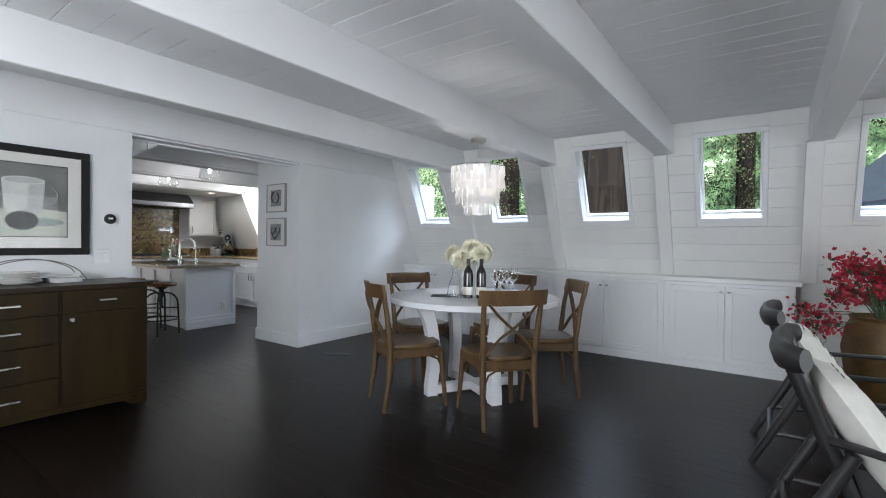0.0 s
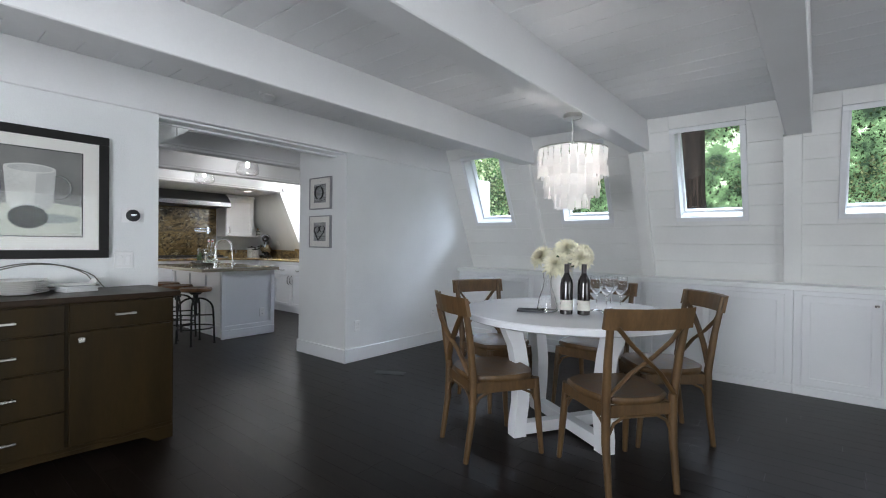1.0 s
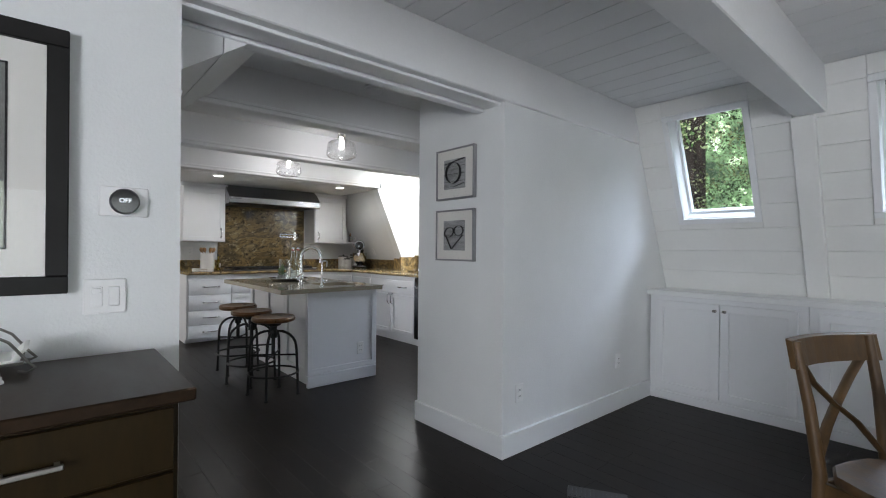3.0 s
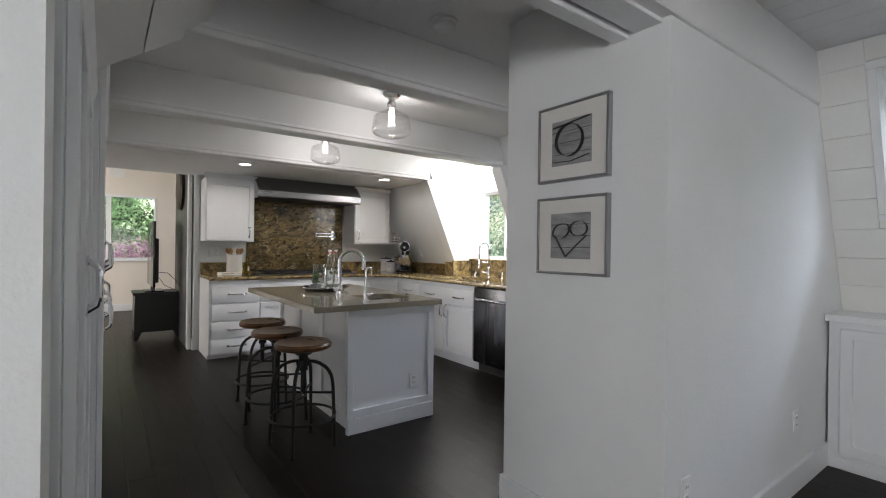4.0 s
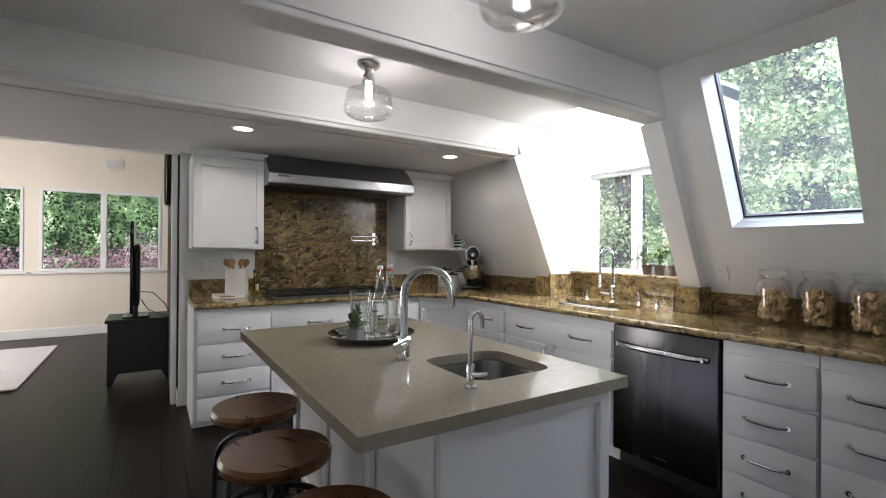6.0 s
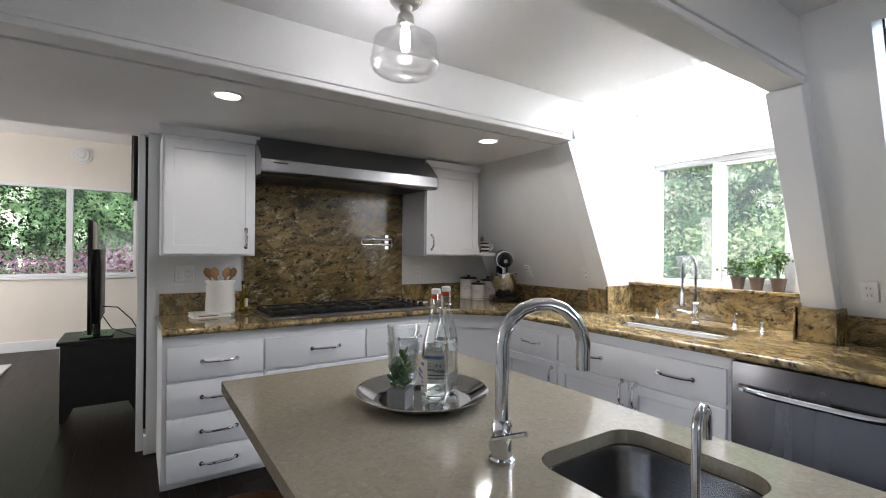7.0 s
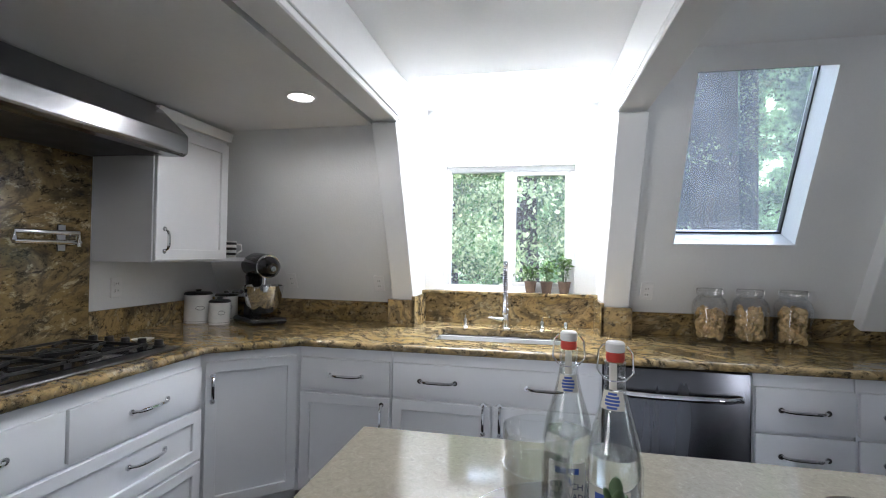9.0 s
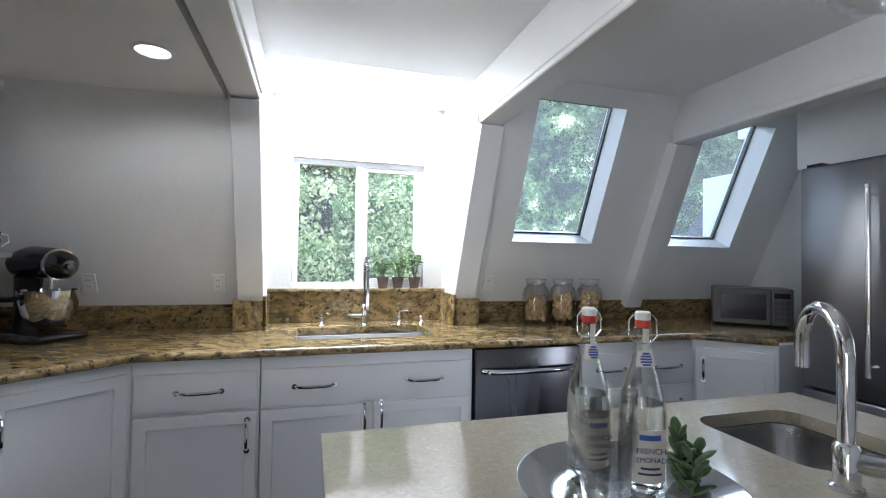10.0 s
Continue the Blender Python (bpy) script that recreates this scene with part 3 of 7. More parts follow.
def flat_frame(bm, x0, x1, z0, z1, rail, y0, y1, bev=0.0025):
    """A rectangular frame in the plane x, z, from y0 to y1, in one piece with eased edges."""
    slab_with_holes(bm, x0, x1, z0, z1, [(x0 + rail, x1 - rail, z0 + rail, z1 - rail)], y1 - y0, Matrix(((1, 0, 0, 0), (0, 0, 1, y0), (0, 1, 0, 0), (0, 0, 0, 1))))
    bmesh.ops.recalc_face_normals(bm, faces=bm.faces)
    es = [e for e in bm.edges if len(e.link_faces) == 2 and e.calc_face_angle() > 0.5]
    bmesh.ops.bevel(bm, geom=es, offset=bev, segments=1, affect="EDGES")
    return bm


def shaker(name, parent, x0, x1, z0, z1, y=0.0, rail=0.055, material=None, flat=False):
    """Cabinet front facing -y: a frame round a sunk panel, or a plain slab."""
    bm = bmesh.new()
    if flat:
        box(bm, x0, y - 0.02, z0, x1, y, z1, 0.005, 2)
    else:
        flat_frame(bm, x0, x1, z0, z1, rail, y - 0.022, y, 0.003)
    ob = part(name, bm, material or CAB_WHITE, parent)
    if not flat:
        part("panel", box(bmesh.new(), x0 + rail, y - 0.007, z0 + rail, x1 - rail, y - 0.001, z1 - rail), material or CAB_WHITE, ob)
    return ob


def cabinet(loc, rz, w, h, d, fronts, label, z0=0.1, category="cabinet", name="base_cabinet", group="", kick=True, hollow=False):
    """Cabinet unit: x along the front, front at y = 0 facing -y. fronts: (kind, x0, x1, z0, z1, handle x, handle z, upright)"""
    c = thing(name, loc, rz, label, category, group)
    bm = bmesh.new()
    if hollow:
        for q in ((0, 0, w, 0.02), (0, d - 0.02, w, d), (0, 0.02, 0.02, d - 0.02), (w - 0.02, 0.02, w, d - 0.02)):
            box(bm, q[0], q[1], z0, q[2], q[3], h)
    else:
        box(bm, 0, 0, z0, w, d, h, 0.002)
    part("body", bm, CAB_WHITE, c)
    if kick:
        part("kickboard", box(bmesh.new(), 0.0, 0.06, 0, w, d, z0), CAB_WHITE, c)
    for kind, a, b, p, q, hx, hz, upr in fronts:
        f = shaker("door" if kind == "door" else "drawer", c, a + 0.004, b - 0.004, p + 0.004, q - 0.004, flat=(kind == "drawer"))
        for x in (hx if isinstance(hx, tuple) else (hx,)):
            if x is not None:
                pull(f, x, hz, -0.02, 0.19, upr)
    return c


PC = 0.955
BH = PC - 0.04
IH = CT - 0.04
# run along the cooker wall: x fronts at -8.80, from y 2.93 northwards
w = 0.555
cabinet((-8.77, 2.91, 0), 90, w, BH, 0.63, [("drawer", 0.02, w, z, z + s, 0.3, z + s / 2, False) for z, s in ((0.06, 0.175), (0.243, 0.19), (0.44, 0.20), (0.647, 0.208))],
        "white base cabinet with four slab drawers", group="kitchen base cabinets", z0=0.05)
cabinet((-8.77, 3.466, 0), 90, 1.394, BH, 0.63, [("drawer", 0, 0.695, 0.647, 0.855, 0.40, 0.755, False),
         ("drawer", 0.70, 1.385, 0.647, 0.855, 1.06, 0.755, False), ("door", 0, 1.385, 0.385, 0.64, (0.40, 1.05), 0.53, False), ("door", 0, 1.385, 0.11, 0.38, (0.40, 1.05), 0.27, False)],
        "white base cabinet with wide pan drawers under the cooktop", group="kitchen base cabinets")
# diagonal corner unit, from (-8.77, 4.86) to (-8.395, 5.19)
cl = math.hypot(0.375, 0.33)
corner = thing("corner_cabinet", (-8.77, 4.86, 0), 41.35, "white diagonal corner cabinet with one door", "cabinet", "kitchen base cabinets")
bm = bmesh.new()
prism(bm, [(0, 0), (cl, 0), (cl + 0.3, 0.32), (cl / 2, 0.75), (-0.3, 0.32)], "z", 0.1, BH)
prism(bm, [(0, 0.06), (cl, 0.06), (cl + 0.2, 0.32), (cl / 2, 0.7), (-0.2, 0.32)], "z", 0, 0.1)
part("body", bm, CAB_WHITE, corner)
pull(shaker("door", corner, 0.02, cl - 0.02, 0.12, 0.865), 0.055, 0.73, -0.02, 0.13, True)
# run under the window: fronts at y 5.28
cabinet((-8.395, 5.19, 0), 0, 0.54, BH, 0.55, [("drawer", 0.01, 0.535, 0.672, 0.857, 0.28, 0.765, False), ("door", 0.01, 0.535, 0.12, 0.663, 0.49, 0.55, True)],
        "white base cabinet with one drawer over one door", group="kitchen base cabinets")
w = 1.08
cabinet((-7.85, 5.19, 0), 0, w, BH, 0.55, [("drawer", 0.0, w - 0.01, 0.672, 0.857, (0.25, 0.81), 0.765, False),
        ("door", 0.0, 0.535, 0.12, 0.663, 0.495, 0.59, True), ("door", 0.54, w - 0.01, 0.12, 0.663, 0.58, 0.59, True)],
        "white sink cabinet with two doors under a long panel", hollow=True, group="kitchen base cabinets")
for x, w in ((-6.10, 0.415), (-5.68, 0.405)):
    cabinet((x, 5.19, 0), 0, w, BH, 0.55, [("drawer", 0.005, w, z, z + s, w / 2, z + s / 2, False) for z, s in ((0.06, 0.175), (0.243, 0.19), (0.44, 0.20), (0.647, 0.208))],
            "white base cabinet with four slab drawers", group="kitchen base cabinets", z0=0.05)
corner2 = thing("corner_cabinet", (-5.27, 5.19, 0), -45, "white diagonal corner cabinet with one door beside the refrigerator", "cabinet", "kitchen base cabinets")
bm = prism(bmesh.new(), [(0, 0), (cl * 0.9, 0), (cl * 0.9 + 0.25, 0.32), (cl / 2, 0.7), (-0.25, 0.32)], "z", 0.1, BH)
prism(bm, [(0, 0.06), (cl * 0.9, 0.06), (cl, 0.32), (cl / 2, 0.6), (-0.2, 0.32)], "z", 0, 0.1)
part("body", bm, CAB_WHITE, corner2)
pull(shaker("door", corner2, 0.02, cl * 0.9 - 0.02, 0.12, 0.865), 0.06, 0.73, -0.02, 0.13, True)

def round_corners(bm, q, r, z0, z1):
    """Fill the corners of a rectangular cut-out to a radius."""
    x0, x1, y0, y1 = q
    for cx, cy, sx, sy in ((x0, y0, 1, 1), (x1, y0, -1, 1), (x1, y1, -1, -1), (x0, y1, 1, -1)):
        arc = [(cx + sx * r * (1 - math.cos(radians(15 * k))), cy + sy * r * (1 - math.sin(radians(15 * k)))) for k in range(7)]
        for p, n in zip(arc, arc[1:]):
            prism(bm, [(cx, cy), p, n], "z", z0, z1)


# granite worktop in one L, with the sink cut out, and its upstands
SK = (-7.705, -6.925, 5.375, 5.79)
bm = bmesh.new()
prism(bm, [(-9.448, 2.915), (-8.735, 2.915), (-8.735, 4.845), (-8.38, 5.16), (SK[0], 5.16), (SK[0], 5.955), (-9.448, 5.955)], "z", BH + 0.001, PC)
prism(bm, [(SK[1], 5.16), (-5.285, 5.16), (-4.975, 4.85), (-4.975, 4.94), (WX - 0.14, 4.94), (WX - 0.14, 5.955), (SK[1], 5.955)], "z", BH + 0.001, PC)
box(bm, SK[0], 5.16, BH + 0.001, SK[1], SK[2], PC)
box(bm, SK[0], SK[3], BH + 0.001, SK[1], 6.105, PC)
box(bm, DORMER[0] + 0.006, 5.9, BH + 0.001, SK[0], 6.105, PC - 0.001)
box(bm, SK[1], 5.9, BH + 0.001, DORMER[1] - 0.006, 6.105, PC - 0.001)
round_corners(bm, SK, 0.07, BH + 0.001, PC)
worktop = solo("worktop", bm, GRANITE, "polished gold and brown granite worktop", "worktop", smooth=0)
EZ = PC - 0.02
edge = tube(bmesh.new(), [(-9.44, 2.915, EZ), (-8.735, 2.915, EZ), (-8.735, 4.845, EZ), (-8.38, 5.16, EZ), (-5.285, 5.16, EZ), (-4.985, 4.86, EZ)], 0.0205, 10)
part("edge", edge, GRANITE, worktop, "rounded granite edge")
ups = thing("upstand", (0, 0, PC), 0, "gold and brown granite upstand along the walls", "upstand")
part("piece", box(bmesh.new(), -9.448, 2.92, 0, -9.425, 3.463, 0.145, 0.002), GRANITE, ups)
part("piece", box(bmesh.new(), -9.448, 4.827, 0, -9.425, 5.95, 0.145, 0.002), GRANITE, ups)


def leaning_piece(x0, x1, out=0.03, h=0.145):
    y0, y1 = slope_y(PC), slope_y(PC + h)
    return prism(bmesh.new(), [(y0 - out, 0), (y0 + 0.02, 0), (y1 + 0.02, h), (y1 - out, h)], "x", x0, x1)


part("piece", leaning_piece(-9.42, -8.066), GRANITE, ups)
part("piece", leaning_piece(-6.519, -4.1), GRANITE, ups)
part("post_foot", box(bmesh.new(), -8.065, 5.74, 0, -7.885, 6.0, 0.18, 0.003), GRANITE, ups)
part("post_foot", box(bmesh.new(), -6.70, 5.74, 0, -6.52, 6.0, 0.18, 0.003), GRANITE, ups)
for x in (DORMER[0] + 0.004, DORMER[1] - 0.028):
    part("piece", box(bmesh.new(), x, 5.74, 0, x + 0.024, 6.06, 0.204, 0.002), GRANITE, ups)
part("sill", box(bmesh.new(), DORMER[0], 6.06, 0, DORMER[1], 6.108, 0.205, 0.002), GRANITE, ups)
part("sill", box(bmesh.new(), DORMER[0], 6.03, 0.205, DORMER[1], 6.17, 0.229, 0.004), GRANITE, ups)
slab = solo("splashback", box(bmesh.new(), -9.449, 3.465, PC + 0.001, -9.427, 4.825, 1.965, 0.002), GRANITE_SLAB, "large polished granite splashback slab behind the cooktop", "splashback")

# upper cabinets
for y, w, hx, lab in ((2.915, 0.552, 0.49, "white wall cabinet with one panelled door beside the hood"), (4.845, 0.575, 0.06, "white wall cabinet with one panelled door over the mixer")):
    c = thing("wall_cabinet", (-9.07, y, 1.37), 90, lab, "cabinet", "kitchen wall cabinets")
    part("body", box(bmesh.new(), 0, 0, 0, w, 0.378, 0.77, 0.002), CAB_WHITE, c)
    pull(shaker("door", c, 0.006, w - 0.006, 0.012, 0.745, rail=0.06), hx, 0.12, -0.02, 0.12, True)
    bm = prism(bmesh.new(), [(-0.024, 0.77), (-0.055, 0.818), (0.0, 0.818), (0.0, 0.77)], "x", -0.02, w + 0.02)
    part("cornice", bm, CAB_WHITE, c)
shelf = solo("corner_shelf", box(bmesh.new(), -9.447, 5.425, 1.37, -9.085, 5.69, 1.395, 0.003), CAB_WHITE, "small white open shelf at the cabinet's end", "shelf")

# hood
hood = thing("range_hood", (-9.447, 3.462, 1.918), 90, "wide brushed steel range hood over the cooktop", "hood")
bm = prism(bmesh.new(), [(0, 0.03), (-0.555, 0.0), (-0.575, 0.012), (-0.58, 0.022), (-0.58, 0.098), (-0.575, 0.108), (-0.385, 0.283), (0, 0.283)], "x", 0, 1.385)
part("canopy", bm, STEEL_H, hood, smooth=20)
part("filter", box(bmesh.new(), 0.05, -0.53, 0.004, 1.335, -0.04, 0.02, 0.004), DARK_STEEL, hood, "dark filter panel")
part("badge", box(bmesh.new(), 0.08, -0.583, 0.075, 0.17, -0.578, 0.083), DARK_STEEL, hood)

# cooktop
cook = thing("cooktop", (-8.80, 3.51, PC), 90, "black gas cooktop with cast iron grates in the granite", "cooktop")
part("tray", box(bmesh.new(), 0, 0.0, 0.001, 1.25, 0.53, 0.012, 0.004), STEEL, cook, "steel rim")
part("glass", box(bmesh.new(), 0.02, 0.07, 0.012, 1.23, 0.515, 0.016, 0.002), BLACK_GLOSS, cook)
for k in range(3):
    bm = bmesh.new()
    x0 = 0.03 + k * 0.365
    for x in (x0, x0 + 0.35):
        box(bm, x - 0.006, 0.08, 0.032, x + 0.006, 0.505, 0.046, 0.002)
    for y in (0.085, 0.29, 0.5):
        box(bm, x0, y - 0.006, 0.033, x0 + 0.35, y + 0.006, 0.045, 0.002)
    for yy in (0.19, 0.395):
        for a in range(4):
            ca, sa = math.cos(a * math.pi / 2 + 0.78), math.sin(a * math.pi / 2 + 0.78)
            bar(bm, (x0 + 0.175 + 0.05 * ca, yy + 0.04 * sa, 0.041), (x0 + 0.175 + 0.165 * ca, yy + 0.12 * sa, 0.041), 0.01, 0.012)
    for x in (x0, x0 + 0.35):
        for y in (0.085, 0.5):
            box(bm, x - 0.008, y - 0.008, 0.016, x + 0.008, y + 0.008, 0.034)
    part("grate", bm, BLACK_IRON, cook)
    for yy in (0.19, 0.395):
        part("burner", lathe(bmesh.new(), [(0.0, 0.0), (0.05, 0.0), (0.05, 0.008), (0.036, 0.01), (0.034, 0.018), (0, 0.019)], 20, (x0 + 0.175, yy, 0.0165)), BLACK_IRON, cook)
for k in range(5):
    part("knob", lathe(bmesh.new(), [(0.0, 0.0), (0.026, 0), (0.026, 0.008), (0.02, 0.012), (0.018, 0.036), (0.0, 0.039)], 18, (1.185, 0.07 + 0.095 * k, 0.0163)), BLACK_MATT, cook)

# dishwasher
dish = thing("dishwasher", (-6.765, 5.19, 0), 0, "brushed steel dishwasher with a bar handle", "dishwasher")
part("body", box(bmesh.new(), 0, 0.02, 0.1, 0.66, 0.5, BH - 0.002), DARK_STEEL, dish)
part("door", box(bmesh.new(), 0.006, -0.028, 0.11, 0.654, 0.018, BH - 0.008, 0.006, 2), DISH_STEEL, dish)
bm = tube(bmesh.new(), [(0.045 + 0.56 * k / 8, -0.085 + 0.05 * abs(2 * k / 8 - 1) ** 5, 0.79) for k in range(9)], 0.016, 12)
for x in (0.07, 0.595):
    tube(bm, [(x, -0.03, 0.79), (x, -0.078, 0.79)], 0.009, 8)
part("handle", bm, CHROME, dish)
part("kickboard", box(bmesh.new(), 0.0, 0.06, 0, 0.66, 0.08, 0.1), BLACK_MATT, dish)
part("badge", box(bmesh.new(), 0.29, -0.0295, 0.15, 0.37, -0.0275, 0.158), DARK_STEEL, dish)

# refrigerator, facing -x
fridge = thing("refrigerator", (-4.885, 4.752, 0), -90, "tall brushed steel refrigerator with bar handles", "refrigerator")
part("body", box(bmesh.new(), 0, 0.0, 0.03, 0.842, 0.72, 1.95, 0.004), DARK_STEEL, fridge)
for a, b, z0, z1 in ((0.003, 0.418, 0.72, 1.945), (0.424, 0.839, 0.72, 1.945), (0.003, 0.839, 0.08, 0.71)):
    d = part("door", box(bmesh.new(), a, -0.065, z0, b, -0.004, z1, 0.012, 3), STEEL, fridge)
    if z0 > 0.5:
        x = 0.37 if a < 0.2 else 0.47
        bm = tube(bmesh.new(), [(x, -0.125, 0.85), (x, -0.125, 1.8)], 0.013, 10)
        for z in (0.9, 1.75):
            tube(bm, [(x, -0.064, z), (x, -0.12, z)], 0.01, 8)
    else:
        bm = tube(bmesh.new(), [(0.08, -0.125, 0.64), (0.76, -0.125, 0.64)], 0.013, 10)
        for x in (0.13, 0.71):
            tube(bm, [(x, -0.064, 0.64), (x, -0.12, 0.64)], 0.01, 8)
    part("handle", bm, CHROME, d)
part("hinge", box(bmesh.new(), 0.02, -0.04, 1.946, 0.1, 0.05, 1.965, 0.004), BLACK_MATT, fridge)

# tall cupboards, facing +y: a closet under the sloping soffit, then the pantry
def tall_unit(x1, y, w, doors, zs, label, name):
    """doors: (x0, x1, handle x) along the front; zs: (z0, z1, handle z)"""
    fr = [("door", a, b, z0, z1, hx, hz, True) for a, b, hx in doors for z0, z1, hz in zs]
    c = cabinet((x1, y, 0), 180, w, zs[-1][1] + 0.07, 0.6, fr, label, name=name, category="cupboard", group="tall cupboards", z0=0.09)
    z = zs[-1][1]
    part("cornice", prism(bmesh.new(), [(-0.02, z + 0.01), (-0.035, z + 0.065), (0.0, z + 0.065), (0.0, z + 0.01)], "x", 0, w), CAB_WHITE, c)
    return c


tall_unit(-4.06, 1.885, 1.20, [(0.02, 0.595, 0.55), (0.605, 1.18, 0.65)], [(0.1, 1.86, 1.2)], "tall white closet with two panelled doors under the soffit", "closet")
PZ = [(0.1, 1.10, 0.97), (1.115, 2.13, 1.26)]
tall_unit(-5.275, 1.925, 0.545, [(0.01, 0.535, 0.495)], PZ, "tall white pantry cupboard with one column of doors", "pantry_cupboard")
for x1, w in ((-5.825, 0.96), (-6.79, 0.77)):
    tall_unit(x1, 1.925, w, [(0.01, w / 2 - 0.003, w / 2 - 0.045), (w / 2 + 0.003, w - 0.01, w / 2 + 0.045)], PZ, "tall white pantry cupboard with four panelled doors", "pantry_cupboard")

# island: panelled body, quartz top with a sink
IX0, IX1, IY0, IY1 = -7.60, -5.90, 3.122, 4.167
island = thing("kitchen_island", (0, -0.068, 0), 0, "white panelled kitchen island with a sink cut in its top", "island")
for q in ((-7.50, 3.405, -5.975, 3.425), (-7.50, 4.095, -5.975, 4.115), (-7.50, 3.425, -7.48, 4.095), (-5.995, 3.425, -5.975, 4.095)):
    part("carcass_side", box(bmesh.new(), q[0], q[1], 0.1, q[2], q[3], IH - 0.002), CAB_WHITE, island)
part("plinth", box(bmesh.new(), -7.46, 3.44, 0, -6.01, 4.08, 0.1), CAB_WHITE, island)
bm = flat_frame(bmesh.new(), 0, 0.74, 0.115, IH - 0.004, 0.05, -0.023, 0)
part("end_panel", bm, CAB_WHITE, island, "white framed end panel").matrix_basis = pose(-5.973, 3.39, 0, 0, 0, 90)
part("base_trim", box(bmesh.new(), -5.973, 3.39, 0.0, -5.938, 4.125, 0.112, 0.004), CAB_WHITE, island)
for k in range(3):
    x = -7.49 + 0.505 * k
    part("side_panel", flat_frame(bmesh.new(), x, x + 0.50, 0.115, IH - 0.004, 0.06, 3.385, 3.406), CAB_WHITE, island)
for k in range(3):
    x = -7.48 + 0.495 * k
    d = shaker("door", island, x, x + 0.475, 0.12, 0.86, y=0)
    d.matrix_basis = pose(2 * x + 0.475, 4.117, 0, 0, 0, 180)
IS = (-6.51, -6.12, 3.645, 4.03)
bm = slab_with_holes(bmesh.new(), IX0, IX1, IY0, IY1, [IS], 0.04, pose(0, 0, CT - 0.04))
round_corners(bm, IS, 0.075, CT - 0.04, CT)
part("top", bm, QUARTZ, island, "polished beige quartz top", smooth=0)


def sink_bowl(parent, q, depth, material, top):
    bm = bmesh.new()
    x0, x1, y0, y1 = q

    def ring(i, z, r):
        pts = []
        for cx, cy, a0 in ((x1 - i - r, y1 - i - r, 0), (x0 + i + r, y1 - i - r, 90), (x0 + i + r, y0 + i + r, 180), (x1 - i - r, y0 + i + r, 270)):
            for k in range(5):
                a = radians(a0 + 22.5 * k)
                pts.append(bm.verts.new((cx + r * math.cos(a), cy + r * math.sin(a), z)))
        return pts
    rings = [ring(-0.012, top - 0.041, 0.09), ring(0.004, top - 0.0415, 0.085), ring(0.008, top - 0.06, 0.085), ring(0.02, top - depth + 0.04, 0.08), ring(0.05, top - depth, 0.05)]
    for a, b in zip(rings, rings[1:]):
        for k in range(20):
            bm.faces.new((a[k], a[(k + 1) % 20], b[(k + 1) % 20], b[k]))
    bm.faces.new(rings[-1])
    ob = part("bowl", bm, material, parent, "stainless steel bowl", smooth=60)
    part("drain", lathe(bmesh.new(), [(0, 0.004), (0.03, 0.004), (0.04, 0.001), (0.04, 0.0)], 20, ((x0 + x1) / 2, (y0 + y1) / 2, top - depth)), CHROME, parent)
    return ob


SINK_STEEL = mat("satin_sink_steel", (0.50, 0.50, 0.51), 0.27, 1.0, var=0.05, scale=3, fine=30, bump=0, rvar=0.1)
sink_bowl(island, IS, 0.2, STEEL_H, CT)
ksink = thing("kitchen_sink", (0, 0, 0), 0, "undermounted stainless steel kitchen sink", "sink")
sink_bowl(ksink, SK, 0.2, SINK_STEEL, PC)

# bar stools
def stool(loc, rz):
    s = thing("bar_stool", loc, rz, "black iron bar stool with a round wooden seat", "stool", "stools at the island")
    part("seat", lathe(bmesh.new(), [(0, 0.645), (0.165, 0.645), (0.182, 0.655), (0.185, 0.675), (0.175, 0.69), (0.12, 0.686), (0, 0.682)], 32), SEAT_WOOD, s, "round brown wooden seat")
    part("screw", lathe(bmesh.new(), [(0.0, 0.34), (0.016, 0.34), (0.016, 0.50), (0.03, 0.50), (0.03, 0.60), (0.05, 0.605), (0.09, 0.643), (0, 0.644)], 16), BLACK_IRON, s, "black screw column")
    for k in range(4):
        a = radians(45 + 90 * k)
        c, n = math.cos(a), math.sin(a)
        pts = [(0.035 * c, 0.035 * n, 0.53)]
        for j in range(7):
            t = j / 6
            pts.append(((0.04 + 0.155 * math.sin(t * 1.45)) * c, (0.04 + 0.155 * math.sin(t * 1.45)) * n, 0.56 - 0.14 * (1 - math.cos(t * 1.45))))
        pts += [(0.20 * c, 0.20 * n, 0.38), (0.215 * c, 0.215 * n, 0.015)]
        leg = part("leg", tube(bmesh.new(), pts, 0.0115, 8), BLACK_IRON, s)
        part("foot", lathe(bmesh.new(), [(0, 0), (0.018, 0), (0.018, 0.012), (0.0, 0.02)], 12, (0.215 * c, 0.215 * n, 0)), BLACK_IRON, leg)
    part("ring", tube(bmesh.new(), [(0.21 * math.cos(t), 0.21 * math.sin(t), 0.2) for t in [2 * math.pi * k / 28 for k in range(28)]], 0.009, 8, True), BLACK_IRON, s)
    bm = bmesh.new()
    for k in range(2):
        a = radians(45 + 90 * k)
        tube(bm, [(0.2 * math.cos(a), 0.2 * math.sin(a), 0.35), (-0.2 * math.cos(a), -0.2 * math.sin(a), 0.35)], 0.008, 8)
    part("brace", bm, BLACK_IRON, s)
    return s


SEAT_WOOD = mat("brown_seat_wood", (0.14, 0.062, 0.022), 0.3, var=0.35, scale=5, fine=40, bump=0.05, stretch=(1, 6, 1))
st = stool((-5.985, 3.02, 0), 10)
copy_thing(st, pose(-6.49, 3.00, 0, 0, 0, 25))
copy_thing(st, pose(-7.0, 3.03, 0, 0, 0, 3))

